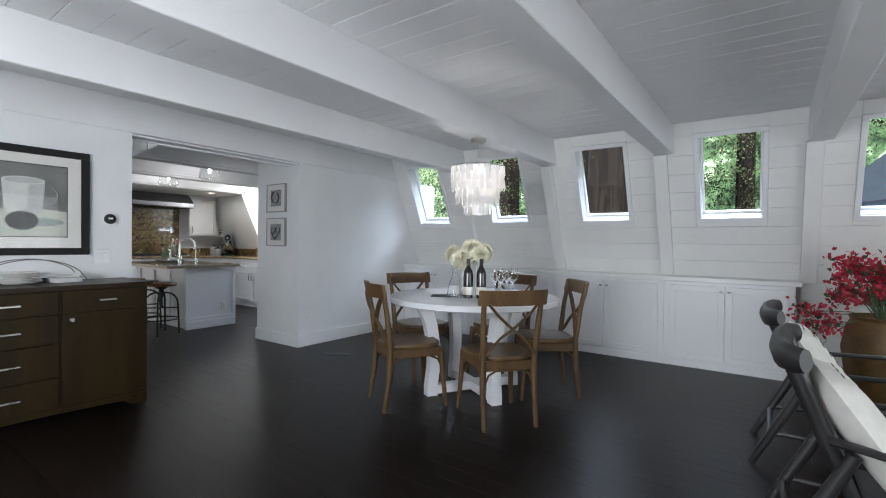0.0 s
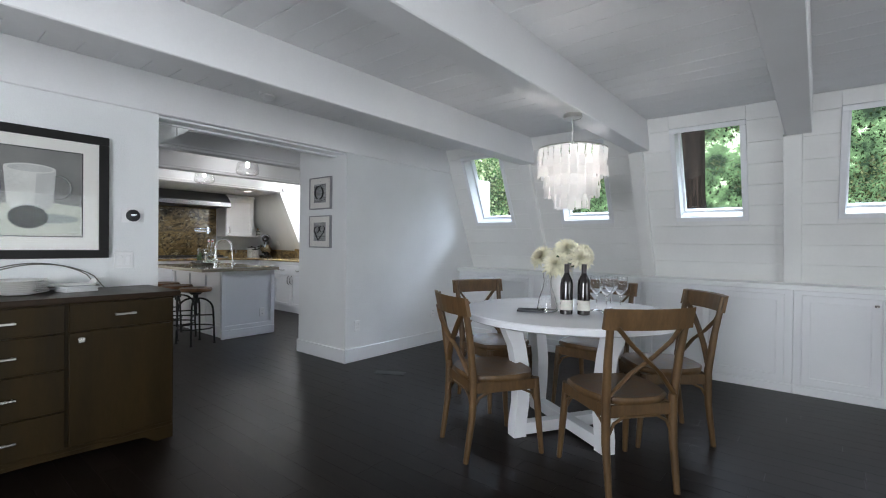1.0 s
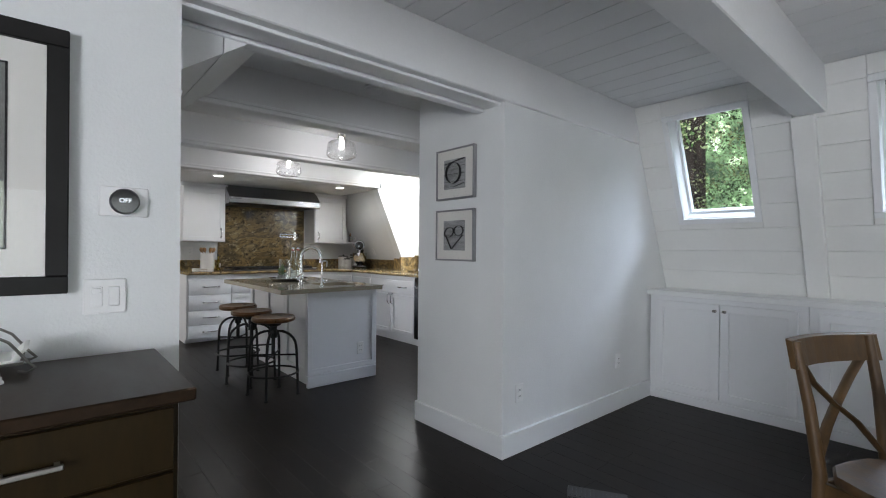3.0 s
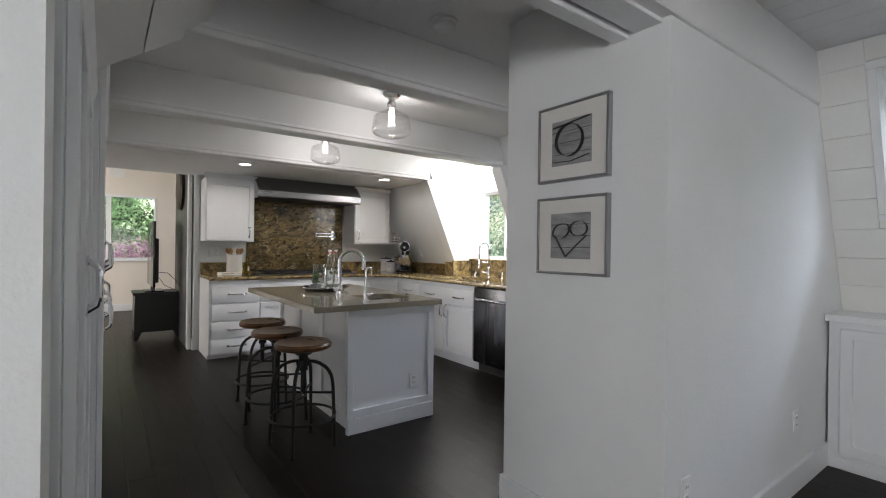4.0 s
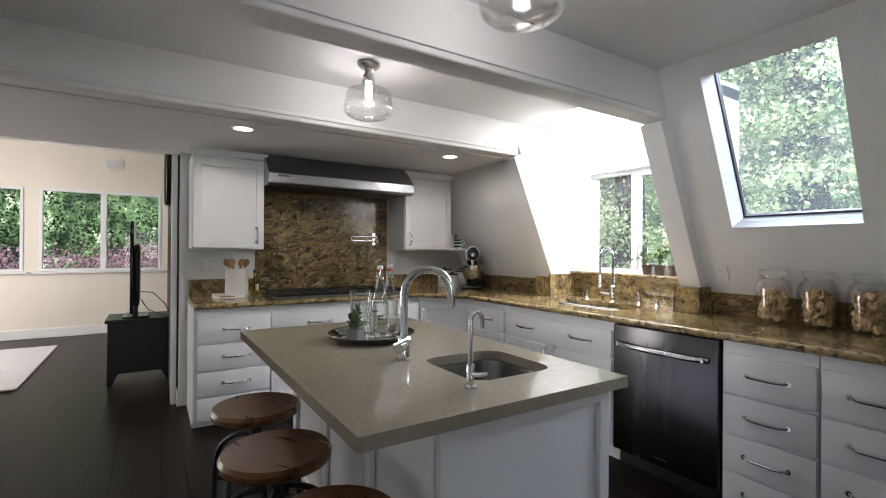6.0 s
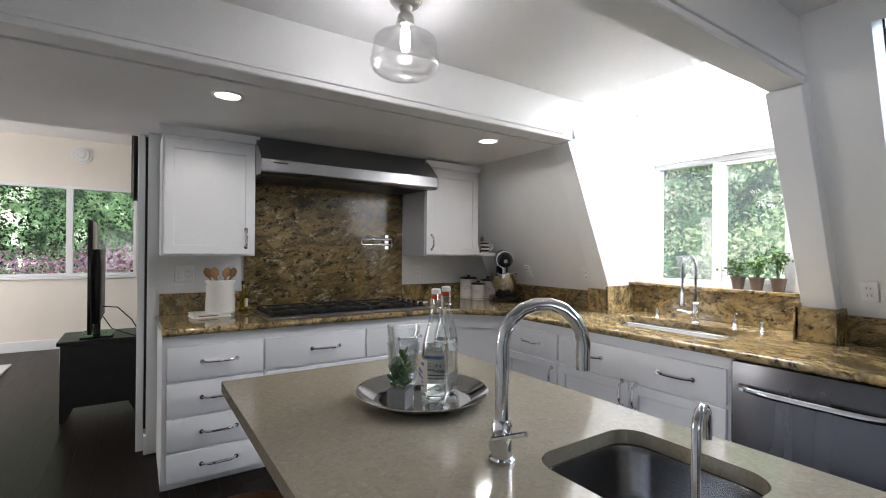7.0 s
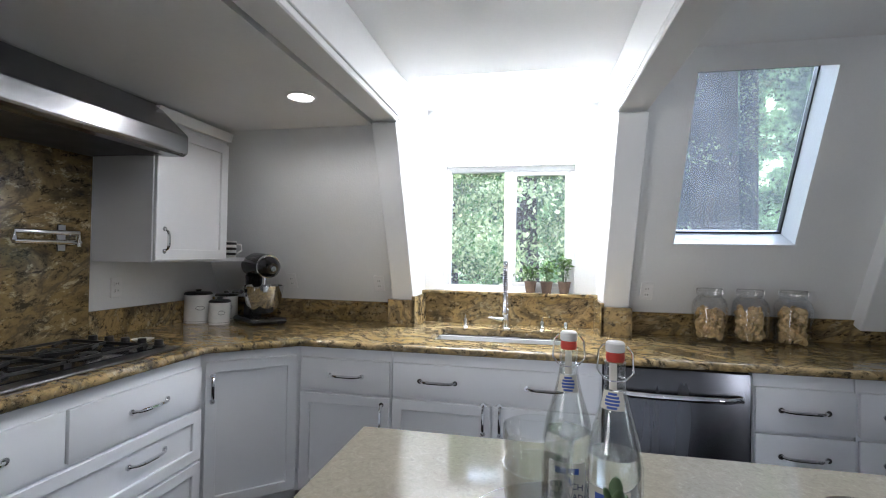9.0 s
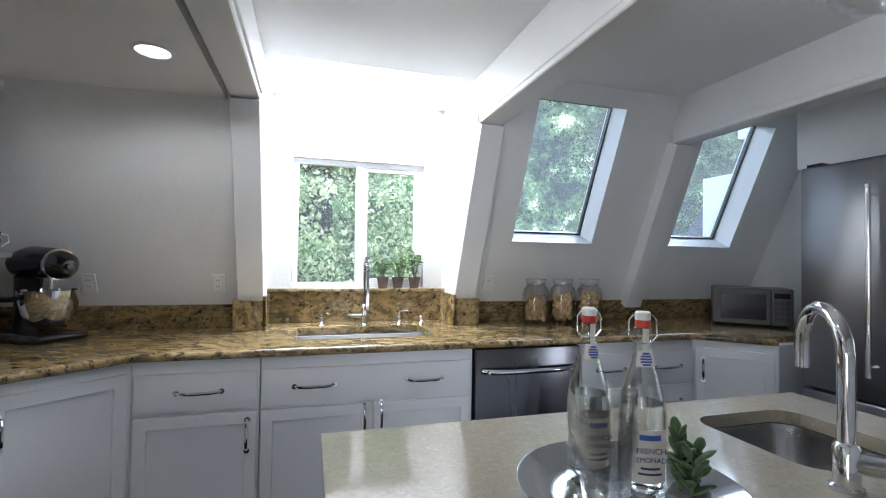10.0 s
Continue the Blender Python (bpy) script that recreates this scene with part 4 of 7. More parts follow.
# ---- dining room ----
# built-in low cupboards under the leaning wall
FY = 5.6
for k, (x0, x1) in enumerate(((-3.85, -2.72), (-2.72, -1.46), (-1.46, -0.19), (-0.19, 0.94))):
    w = x1 - x0
    c = thing("low_cupboard", (x0, FY, 0), 0, "white built-in low cupboard with two panelled doors", "cupboard", "built-in cupboards")
    part("body", box(bmesh.new(), 0.001, 0, 0.0, w - 0.001, 0.33, 0.90, 0.002), CAB_WHITE, c)
    part("plinth", box(bmesh.new(), 0.001, -0.012, 0.0, w - 0.001, 0.0, 0.075, 0.003), CAB_WHITE, c)
    m = w / 2
    for a, b, hx in ((0.06, m - 0.004, m - 0.035), (m + 0.004, w - 0.06, m + 0.035)):
        d = shaker("door", c, a, b, 0.095, 0.862, rail=0.06)
        part("knob", box(bmesh.new(), hx - 0.014, -0.045, 0.80, hx + 0.014, -0.02, 0.82, 0.003), NICKEL, d, "square nickel knob")
bm = prism(bmesh.new(), [(FY - 0.045, 0.905), (FY - 0.045, 0.945), (slope_y(0.945) + 0.005, 0.945), (slope_y(0.905) + 0.005, 0.905)], "x", -3.86, 0.985)
solo("cupboard_ledge", bm, TRIM_WHITE, "long white ledge on top of the built-in cupboards", "ledge")


# round dining table
table = thing("dining_table", (-1.365, 3.58, 0), 0, "round white dining table on curved legs", "table")
part("tabletop", lathe(bmesh.new(), [(0, 0.772), (0.715, 0.772), (0.728, 0.779), (0.73, 0.813), (0.722, 0.82), (0, 0.82)], 64), TABLE_WHITE, table)
LEGS = [(-0.215, -0.365), (0.36, -0.225), (0.215, 0.365), (-0.36, 0.225)]
for lx, ly in LEGS:
    d = Vector((lx, ly, 0)).normalized()
    s = Vector((-d.y, d.x, 0)) * 0.042
    bm = bmesh.new()
    prof = [(0.44, 0.0), (0.44, 0.08), (0.42, 0.22), (0.42, 0.40), (0.46, 0.60), (0.54, 0.771)]
    inner = [(0.35, 0.0), (0.35, 0.08), (0.33, 0.24), (0.325, 0.40), (0.36, 0.60), (0.41, 0.771)]
    rings = []
    for (ro, z), (ri, _) in zip(prof, inner):
        rings.append([bm.verts.new(p) for p in (d * ro + s + Vector((0, 0, z)), d * ri + s + Vector((0, 0, z)), d * ri - s + Vector((0, 0, z)), d * ro - s + Vector((0, 0, z)))])
    for a, b in zip(rings, rings[1:]):
        for k in range(4):
            bm.faces.new((a[k], a[(k + 1) % 4], b[(k + 1) % 4], b[k]))
    bm.faces.new(rings[0])
    bm.faces.new(rings[-1])
    part("leg", bm, TABLE_WHITE, table)
for (ax, ay), (bx, by) in ((LEGS[0], LEGS[2]), (LEGS[1], LEGS[3])):
    part("stretcher", bar(bmesh.new(), (ax * 0.9, ay * 0.9, 0.05 if ax > 0 else 0.049), (bx * 0.9, by * 0.9, 0.05 if ax > 0 else 0.049), 0.075, 0.075, bev=0.003), TABLE_WHITE, table)


# cross-back dining chair; it faces +x, seat centre at the origin
def dining_chair(loc, rz):
    c = thing("dining_chair", loc, rz, "weathered oak cross-back dining chair with a wooden seat", "chair", "chairs round the table")
    bm = bmesh.new()
    n = 14
    out = []
    for k in range(n):
        a = 2 * math.pi * k / n
        r = 1 / (abs(math.cos(a)) ** 3.2 + abs(math.sin(a)) ** 3.2) ** (1 / 3.2)
        out.append((0.215 * r * math.cos(a), (0.215 + 0.02 * math.cos(a)) * r * math.sin(a)))
    lay = []
    for z, f in ((0.428, 0.96), (0.44, 1.0), (0.455, 1.0), (0.465, 0.97), (0.458, 0.75)):
        lay.append([bm.verts.new((x * f, y * f, z)) for x, y in out])
    for a, b in zip(lay, lay[1:]):
        for k in range(n):
            bm.faces.new((a[k], a[(k + 1) % n], b[(k + 1) % n], b[k]))
    bm.faces.new(lay[0])
    bm.faces.new(lay[-1])
    part("seat", bm, OAK, c)
    bm = bmesh.new()
    for s in (-1, 1):
        bar(bm, (-0.185, s * 0.175, 0.40), (0.185, s * 0.19, 0.40), 0.02, 0.06, bev=0.003)
    bar(bm, (0.19, -0.19, 0.40), (0.19, 0.19, 0.40), 0.02, 0.06, bev=0.003)
    bar(bm, (-0.19, -0.17, 0.40), (-0.19, 0.17, 0.40), 0.02, 0.06, bev=0.003)
    part("seat_frame", bm, OAK, c)
    for s in (-1, 1):
        part("leg", tube(bmesh.new(), [(0.225, s * 0.205, 0.0), (0.205, s * 0.195, 0.22), (0.19, s * 0.185, 0.43)], [0.014, 0.019, 0.021], 10), OAK, c)
        part("back_leg", tube(bmesh.new(), [(-0.235, s * 0.18, 0), (-0.20, s * 0.18, 0.25), (-0.195, s * 0.18, 0.45), (-0.225, s * 0.19, 0.68), (-0.265, s * 0.20, 0.89)], [0.015, 0.020, 0.022, 0.019, 0.016], 10), OAK, c)
    bm = bmesh.new()
    pts = []
    for k in range(9):
        t = -1 + k / 4
        pts.append((-0.268 - 0.045 * (1 - t * t), t * 0.232))
    for k in range(8):
        (x0, y0), (x1, y1) = pts[k], pts[k + 1]
        vs = [bm.verts.new(p) for p in ((x0 - 0.010, y0, 0.90), (x1 - 0.010, y1, 0.90), (x1 + 0.010, y1, 0.80), (x0 + 0.010, y0, 0.80))]
        ws = [bm.verts.new(p) for p in ((x0 + 0.012, y0, 0.895), (x1 + 0.012, y1, 0.895), (x1 + 0.032, y1, 0.80), (x0 + 0.032, y0, 0.80))]
        bm.faces.new(vs)
        bm.faces.new(ws[::-1])
        for i, j in ((0, 1), (1, 2), (2, 3), (3, 0)):
            bm.faces.new((vs[i], vs[j], ws[j], ws[i]))
    bmesh.ops.remove_doubles(bm, verts=bm.verts, dist=0.0005)
    part("top_rail", bm, OAK, c)
    for s in (-1, 1):
        pts = [(-0.202 - 0.012, s * 0.17, 0.475), (-0.24, s * 0.07, 0.59), (-0.262, -s * 0.02, 0.66), (-0.275, -s * 0.11, 0.74), (-0.272, -s * 0.175, 0.815)]
        if s > 0:
            pts = [(x + 0.012, y, z) for x, y, z in pts]
        part("cross_bar", tube(bmesh.new(), pts, 0.017, 8, flat=0.5), OAK, c)
    bm = bmesh.new()
    for s in (-1, 1):
        tube(bm, [(0.198, s * 0.19, 0.28), (0.165, s * 0.188, 0.345), (0.10, s * 0.186, 0.375), (-0.10, s * 0.18, 0.375), (-0.16, s * 0.178, 0.345), (-0.197, s * 0.178, 0.28)], 0.008, 6)
    tube(bm, [(0.198, -0.185, 0.28), (0.193, -0.15, 0.345), (0.19, -0.09, 0.372), (0.19, 0.09, 0.372), (0.193, 0.15, 0.345), (0.198, 0.185, 0.28)], 0.008, 6)
    tube(bm, [(-0.2, -0.17, 0.28), (-0.2, -0.14, 0.345), (-0.2, -0.09, 0.372), (-0.2, 0.09, 0.372), (-0.2, 0.14, 0.345), (-0.2, 0.17, 0.28)], 0.008, 6)
    part("brace", bm, OAK, c, "bent wooden braces")
    return c


ch = dining_chair((-1.63, 3.01, 0), 60)
ch.scale = (1.07, 1.07, 1.07)
copy_thing(ch, pose(-0.89, 3.15, 0, 0, 0, 141))
copy_thing(ch, pose(-0.845, 3.90, 0, 0, 0, 219))
copy_thing(ch, pose(-2.06, 3.74, 0, 0, 0, -22))
copy_thing(ch, pose(-1.43, 4.20, 0, 0, 0, -92))


# sideboard, facing +x
sb = thing("sideboard", (-3.245, 0.105, 0), 90, "walnut sideboard with brushed nickel bar pulls", "sideboard")
SW = 1.65
sb.scale = (1, 1, 0.966)
part("body", box(bmesh.new(), 0, 0.004, 0.085, SW, 0.54, 0.945, 0.002), WALNUT, sb)
part("top", box(bmesh.new(), -0.03, -0.022, 0.945, SW + 0.035, 0.55, 0.978, 0.004), WALNUT_DARK, sb, "dark walnut top")
bm = bmesh.new()
pts = [(0, 0), (0.10, 0), (0.16, 0.045)] + [(0.16 + 1.33 * k / 10, 0.045 + 0.02 * math.sin(math.pi * k / 10)) for k in range(1, 10)] + [(SW - 0.16, 0.045), (SW - 0.10, 0), (SW, 0), (SW, 0.087), (0, 0.087)]
prism(bm, [(p, q) for p, q in pts], "y", 0.006, 0.026)
box(bm, 0, 0.03, 0, 0.1, 0.54, 0.086)
box(bm, SW - 0.1, 0.03, 0, SW, 0.54, 0.086)
part("plinth", bm, WALNUT, sb, "arched walnut plinth")


def flat_pull(parent, x, z, l=0.11, y=-0.014):
    bm = box(bmesh.new(), x - l / 2, y - 0.03, z - 0.006, x + l / 2, y - 0.02, z + 0.006, 0.002)
    for s in (-1, 1):
        box(bm, x + s * l / 2 * 0.8 - 0.005, y - 0.021, z - 0.005, x + s * l / 2 * 0.8 + 0.005, y, z + 0.005)
    return part("handle", bm, NICKEL, parent, "flat nickel bar pull")


for x0, x1 in ((0.012, 0.545), (1.115, SW - 0.012)):
    d = part("drawer", box(bmesh.new(), x0, -0.014, 0.782, x1, 0.004, 0.935, 0.002), WALNUT, sb)
    flat_pull(d, (x0 + x1) / 2, 0.860)
    d = part("door", box(bmesh.new(), x0, -0.014, 0.115, x1, 0.004, 0.772, 0.002), WALNUT, sb)
    hx = x0 + 0.05 if x0 > 0.5 else x1 - 0.05
    part("knob", box(bmesh.new(), hx - 0.017, -0.045, 0.713, hx + 0.017, -0.016, 0.747, 0.004), NICKEL, d, "square nickel knob")
for z0, z1 in ((0.115, 0.325), (0.335, 0.565), (0.575, 0.772), (0.782, 0.935)):
    d = part("drawer", box(bmesh.new(), 0.565, -0.014, z0, 1.095, 0.004, z1, 0.002), WALNUT, sb)
    flat_pull(d, 0.83, (z0 + z1) / 2, 0.13)


def flat_outline(bm, pts, axis, a0, a1):
    return prism(bm, pts, axis, a0, a1)


def ellipse(cx, cy, rx, ry, n=28, a0=0, a1=360):
    full = abs(a1 - a0) >= 360
    return [(cx + rx * math.cos(radians(a0 + (a1 - a0) * k / (n if full else n - 1))), cy + ry * math.sin(radians(a0 + (a1 - a0) * k / (n if full else n - 1)))) for k in range(n)]


PAPER = mat("off_white_mat_board", (0.74, 0.72, 0.68), 0.7, var=0.02)
FRAME_BLACK = mat("black_picture_frame", (0.010, 0.009, 0.009), 0.5, var=0.15, spec=0.3)
GREY_METAL = mat("grey_metal_frame", (0.32, 0.32, 0.33), 0.35, 0.7, var=0.05)
PRINT_BG = mat("print_grey_green", (0.21, 0.21, 0.20), 0.6, var=0.25, scale=3, bump=0, spec=0.06)
PRINT_DARK = mat("print_dark_violet", (0.10, 0.095, 0.12), 0.6, var=0.15, scale=5, bump=0, spec=0.06)
PRINT_TABLE = mat("print_pale_cloth", (0.52, 0.54, 0.47), 0.6, var=0.12, scale=4, bump=0, spec=0.06)
PRINT_CUP = mat("print_cup_white", (0.58, 0.58, 0.55), 0.6, var=0.14, scale=5, bump=0, spec=0.06)
PRINT_CUP2 = mat("print_cup_shade", (0.46, 0.465, 0.45), 0.6, var=0.15, scale=5, bump=0, spec=0.06)
PRINT_EGG = mat("print_dark_fruit", (0.010, 0.0105, 0.016), 0.6, var=0.4, scale=6, bump=0, spec=0.06)
PRINT_SHADE = mat("print_shadow", (0.27, 0.30, 0.29), 0.6, var=0.15, scale=5, bump=0, spec=0.06)
PICT_GLASS = pane_glass("picture_glass", 0.014)

# large framed print on the west wall; local x runs along +y of the room
pic = thing("framed_print", (WX + 0.002, 0.42, 1.142), 90, "black framed print of a white mug and dark fruit", "picture")
PW, PH = 1.138, 0.825
bm = bmesh.new()
for q in ((0, PW, 0, 0.055), (0, PW, PH - 0.055, PH), (0, 0.055, 0.055, PH - 0.055), (PW - 0.055, PW, 0.055, PH - 0.055)):
    box(bm, q[0], -0.035, q[2], q[1], -0.001, q[3], 0.003)
part("frame", bm, FRAME_BLACK, pic, "wide black frame")
part("mat_board", box(bmesh.new(), 0.053, -0.016, 0.053, PW - 0.053, -0.004, PH - 0.053), PAPER, pic)
part("mat_line", box(bmesh.new(), 0.148, -0.0175, 0.138, PW - 0.142, -0.0161, PH - 0.128), FRAME_BLACK, pic)
art = part("print", box(bmesh.new(), 0.154, -0.019, 0.144, PW - 0.148, -0.0176, PH - 0.134), PRINT_BG, pic)
for m, pts, d in ((PRINT_TABLE, [(0.155, 0.145), (0.989, 0.145), (0.989, 0.34), (0.80, 0.36), (0.5, 0.33), (0.155, 0.36)], 1),
                  (PRINT_DARK, [(0.155, 0.37), (0.40, 0.36), (0.60, 0.40), (0.58, 0.678), (0.155, 0.678)], 2),
                  (PRINT_SHADE, ellipse(0.84, 0.255, 0.13, 0.03), 3),
                  (PRINT_CUP2, [(0.62, 0.345), (0.65, 0.30), (0.80, 0.30), (0.84, 0.345), (0.855, 0.56), (0.605, 0.56)], 4),
                  (PRINT_CUP, [(0.62, 0.345), (0.65, 0.305), (0.745, 0.30), (0.76, 0.56), (0.605, 0.56)], 5),
                  (PRINT_CUP, ellipse(0.73, 0.565, 0.125, 0.03), 6), (PRINT_CUP2, ellipse(0.73, 0.565, 0.108, 0.022), 7),
                  (PRINT_CUP, ellipse(0.34, 0.235, 0.21, 0.05), 4), (PRINT_EGG, ellipse(0.46, 0.30, 0.12, 0.065), 6), (PRINT_EGG, ellipse(0.72, 0.262, 0.095, 0.072), 8)):
    part("shape", flat_outline(bmesh.new(), pts, "y", -0.019 - 0.0004 * d, -0.0190 - 0.0004 * d + 0.0003), m, art, smooth=0)
bm = tube(bmesh.new(), [(x, -0.0215, z) for x, z in ellipse(0.865, 0.455, 0.065, 0.075, 14, -105, 105)], 0.015, 6, flat=0.06)
part("shape", bm, PRINT_CUP, art)
bm = bmesh.new()
random.seed(3)
for k in range(90):
    a, r = random.random() * 6.28, 0.085 * random.random() ** 0.5
    flat_outline(bm, ellipse(0.50 + r * math.cos(a), 0.425 + 0.75 * r * math.sin(a), 0.012, 0.006, 6), "y", -0.0222 - 0.00001 * k, -0.0219 - 0.00001 * k)
part("shape", bm, mat("print_cream_petals", (0.62, 0.58, 0.42), 0.6, var=0.25, scale=20, bump=0), art, smooth=0)
part("glazing", box(bmesh.new(), 0.05, -0.0275, 0.05, PW - 0.05, -0.0265, PH - 0.05), PICT_GLASS, pic, "reflecting picture glass")

# two small framed photographs on the pier
SILVER_PRINT = mat("photo_grey_planks", (0.30, 0.30, 0.30), 0.5, var=0.35, scale=9, fine=60, stretch=(1, 1, 5), bump=0)
ROPE_DARK = mat("photo_dark_rope", (0.025, 0.025, 0.027), 0.6, var=0.4, scale=40, bump=0)
for z0, shape, lab in ((1.634, "ring", "grey framed photograph of a rope ring on planks"), (1.211, "heart", "grey framed photograph of a rope heart on planks")):
    f = thing("framed_photograph", (-4.485, 3.643, z0), 0, lab, "picture", "framed photographs")
    w, h = 0.383, 0.352
    bm = bmesh.new()
    for q in ((0, w, 0, 0.012), (0, w, h - 0.012, h), (0, 0.012, 0.012, h - 0.012), (w - 0.012, w, 0.012, h - 0.012)):
        box(bm, q[0], -0.03, q[2], q[1], 0, q[3], 0.002)
    part("frame", bm, GREY_METAL, f)
    part("mat_board", box(bmesh.new(), 0.011, -0.022, 0.011, w - 0.011, -0.006, h - 0.011), PAPER, f)
    p = part("photograph", box(bmesh.new(), 0.082, -0.0235, 0.072, w - 0.085, -0.0221, h - 0.075), SILVER_PRINT, f, "black and white photograph")
    bm = bmesh.new()
    cx, cz = w / 2, h / 2
    if shape == "ring":
        tube(bm, [(x, -0.0245, z) for x, z in ellipse(cx - 0.005, cz + 0.005, 0.072, 0.072)], 0.019, 6, True, 0.05)
        tube(bm, [(cx - 0.1, -0.0247, cz - 0.085), (cx, -0.0247, cz - 0.09), (cx + 0.1, -0.0247, cz - 0.07)], 0.010, 6, flat=0.05)
        tube(bm, [(cx - 0.1, -0.0247, cz + 0.07), (cx + 0.1, -0.0247, cz + 0.095)], 0.013, 6, flat=0.05)
    else:
        tube(bm, [(cx - 0.035 + 0.045 * math.sin(a) - 0.012 * (1 - math.cos(a)), -0.0245, cz + 0.02 + 0.036 * math.cos(a)) for a in [k * 0.52 for k in range(12)]], 0.012, 6, True, 0.05)
        tube(bm, [(cx + 0.05 + 0.045 * math.sin(a), -0.0246, cz + 0.03 + 0.034 * math.cos(a)) for a in [k * 0.52 for k in range(12)]], 0.012, 6, True, 0.05)
        tube(bm, [(cx - 0.08, -0.0247, cz), (cx - 0.05, -0.0247, cz - 0.05), (cx - 0.02, -0.0247, cz - 0.095), (cx + 0.03, -0.0247, cz - 0.05), (cx + 0.09, -0.0247, cz)], 0.012, 6, flat=0.05)
    part("rope", bm, ROPE_DARK, p)
    bm = bmesh.new()
    for k in range(1, 4):
        zz = 0.072 + (h - 0.147) * k / 4
        box(bm, 0.083, -0.0242, zz - 0.0012, w - 0.086, -0.0236, zz + 0.0012)
    part("plank_joint", bm, ROPE_DARK, p)
    part("glazing", box(bmesh.new(), 0.01, -0.0268, 0.01, w - 0.01, -0.0262, h - 0.01), PICT_GLASS, f)

PLASTIC = mat("white_plastic", (0.82, 0.82, 0.82), 0.35, var=0.02, bump=0)
SLOT = mat("dark_slot", (0.03, 0.03, 0.03), 0.5, bump=0)


def words(text, size, m, material, parent):
    cu = bpy.data.curves.new("lettering", "FONT")
    cu.body, cu.size, cu.extrude, cu.align_x, cu.align_y = text, size, 0.0004, "CENTER", "CENTER"
    tmp = bpy.data.objects.new("lettering", cu)
    me = bpy.data.meshes.new_from_object(tmp)
    bpy.data.objects.remove(tmp)
    ob = new("lettering", me)
    me.materials.append(material)
    ob.parent = parent
    ob.matrix_basis = m
    return ob


# thermostat
th = thing("thermostat", (WX + 0.001, 1.705, 1.443), 90, "round black thermostat on a white wall plate reading off", "thermostat")
part("plate", box(bmesh.new(), -0.07, -0.008, -0.05, 0.07, 0, 0.05, 0.003), PLASTIC, th)
ring = lathe(bmesh.new(), [(0, 0.0), (0.041, 0.0), (0.043, 0.010), (0.043, 0.022), (0.039, 0.028), (0, 0.028)], 36)
ring.transform(Matrix.Rotation(radians(90), 4, "X"))
part("ring", ring, DARK_STEEL, th, "dark steel ring", at=(0, -0.006, 0))
face = lathe(bmesh.new(), [(0, 0.029), (0.0395, 0.029), (0.038, 0.0315), (0, 0.033)], 36)
face.transform(Matrix.Rotation(radians(90), 4, "X"))
tf = part("face", face, BLACK_GLOSS, th, "black glass face", at=(0, -0.006, 0))
words("OFF", 0.02, pose(0, -0.0395, 0.002, 90, 0, 0), glow("display_white", (0.9, 0.95, 1.0), 1.2), th)


def wall_plate(name, m, label, kinds, category):
    w = 0.045 * len(kinds) + 0.028
    o = new(name)
    o.matrix_basis = m
    tagged(o, label, category)
    part("plate", box(bmesh.new(), -w / 2, -0.008, -0.058, w / 2, 0, 0.058, 0.003), PLASTIC, o)
    for i, k in enumerate(kinds):
        x = (i - (len(kinds) - 1) / 2) * 0.046
        if k == "switch":
            part("rocker", box(bmesh.new(), x - 0.016, -0.013, -0.033, x + 0.016, -0.007, 0.033, 0.002), PLASTIC, o)
        elif k == "dimmer":
            part("rocker", box(bmesh.new(), x - 0.016, -0.011, -0.033, x + 0.016, -0.007, 0.033, 0.002), PLASTIC, o)
            part("slider", box(bmesh.new(), x - 0.012, -0.016, 0.012, x + 0.012, -0.010, 0.028, 0.002), PLASTIC, o)
        else:
            for z in (-0.02, 0.02):
                soc = part("socket", box(bmesh.new(), x - 0.016, -0.0105, z - 0.014, x + 0.016, -0.007, z + 0.014, 0.003), PLASTIC, o)
                bm = box(bmesh.new(), x - 0.008, -0.0115, z - 0.004, x - 0.0055, -0.0104, z + 0.006)
                box(bm, x + 0.0055, -0.0115, z - 0.004, x + 0.008, -0.0104, z + 0.006)
                part("slot", bm, SLOT, soc)
    return o


wall_plate("light_switch", pose(WX + 0.001, 1.655, 1.125, 0, 0, 90), "white double light switch with a dimmer on the wall", ["dimmer", "switch"], "switch")
wall_plate("wall_outlet", pose(WX + 0.001, 3.80, 0.375, 0, 0, 90), "white power outlet low on the pier wall", ["outlet"], "outlet")
wall_plate("wall_outlet", pose(WX + 0.001, 5.05, 0.39, 0, 0, 90), "white power outlet low on the pier wall", ["outlet"], "outlet")
wall_plate("island_outlet", pose(-5.971, 3.885, 0.30, 0, 0, 90), "white power outlet on the island end panel", ["outlet"], "outlet")

# floor vent
vent = thing("floor_vent", (-3.25, 3.70, 0), 30, "dark metal floor vent grille", "vent")
part("frame", box(bmesh.new(), -0.15, -0.06, 0.0, 0.15, 0.06, 0.005, 0.002), BLACK_MATT, vent)
for k in range(12):
    part("slat", box(bmesh.new(), -0.135 + 0.023 * k, -0.045, 0.005, -0.125 + 0.023 * k, 0.045, 0.008), DARK_STEEL, vent)

# smoke alarms
for x, y, z in ((-3.59, 2.59, CEIL), (-4.90, 3.35, CEIL)):
    s = thing("smoke_alarm", (x, y, z - 0.0), 0, "round white smoke alarm on the ceiling", "smoke alarm", "smoke alarms")
    part("base", lathe(bmesh.new(), [(0, 0.0), (0.07, 0.0), (0.072, -0.015), (0.06, -0.018), (0, -0.018)], 28), PLASTIC, s)
    part("cover", lathe(bmesh.new(), [(0.058, -0.018), (0.06, -0.035), (0.045, -0.05), (0.02, -0.054), (0, -0.054)], 28), PLASTIC, s)

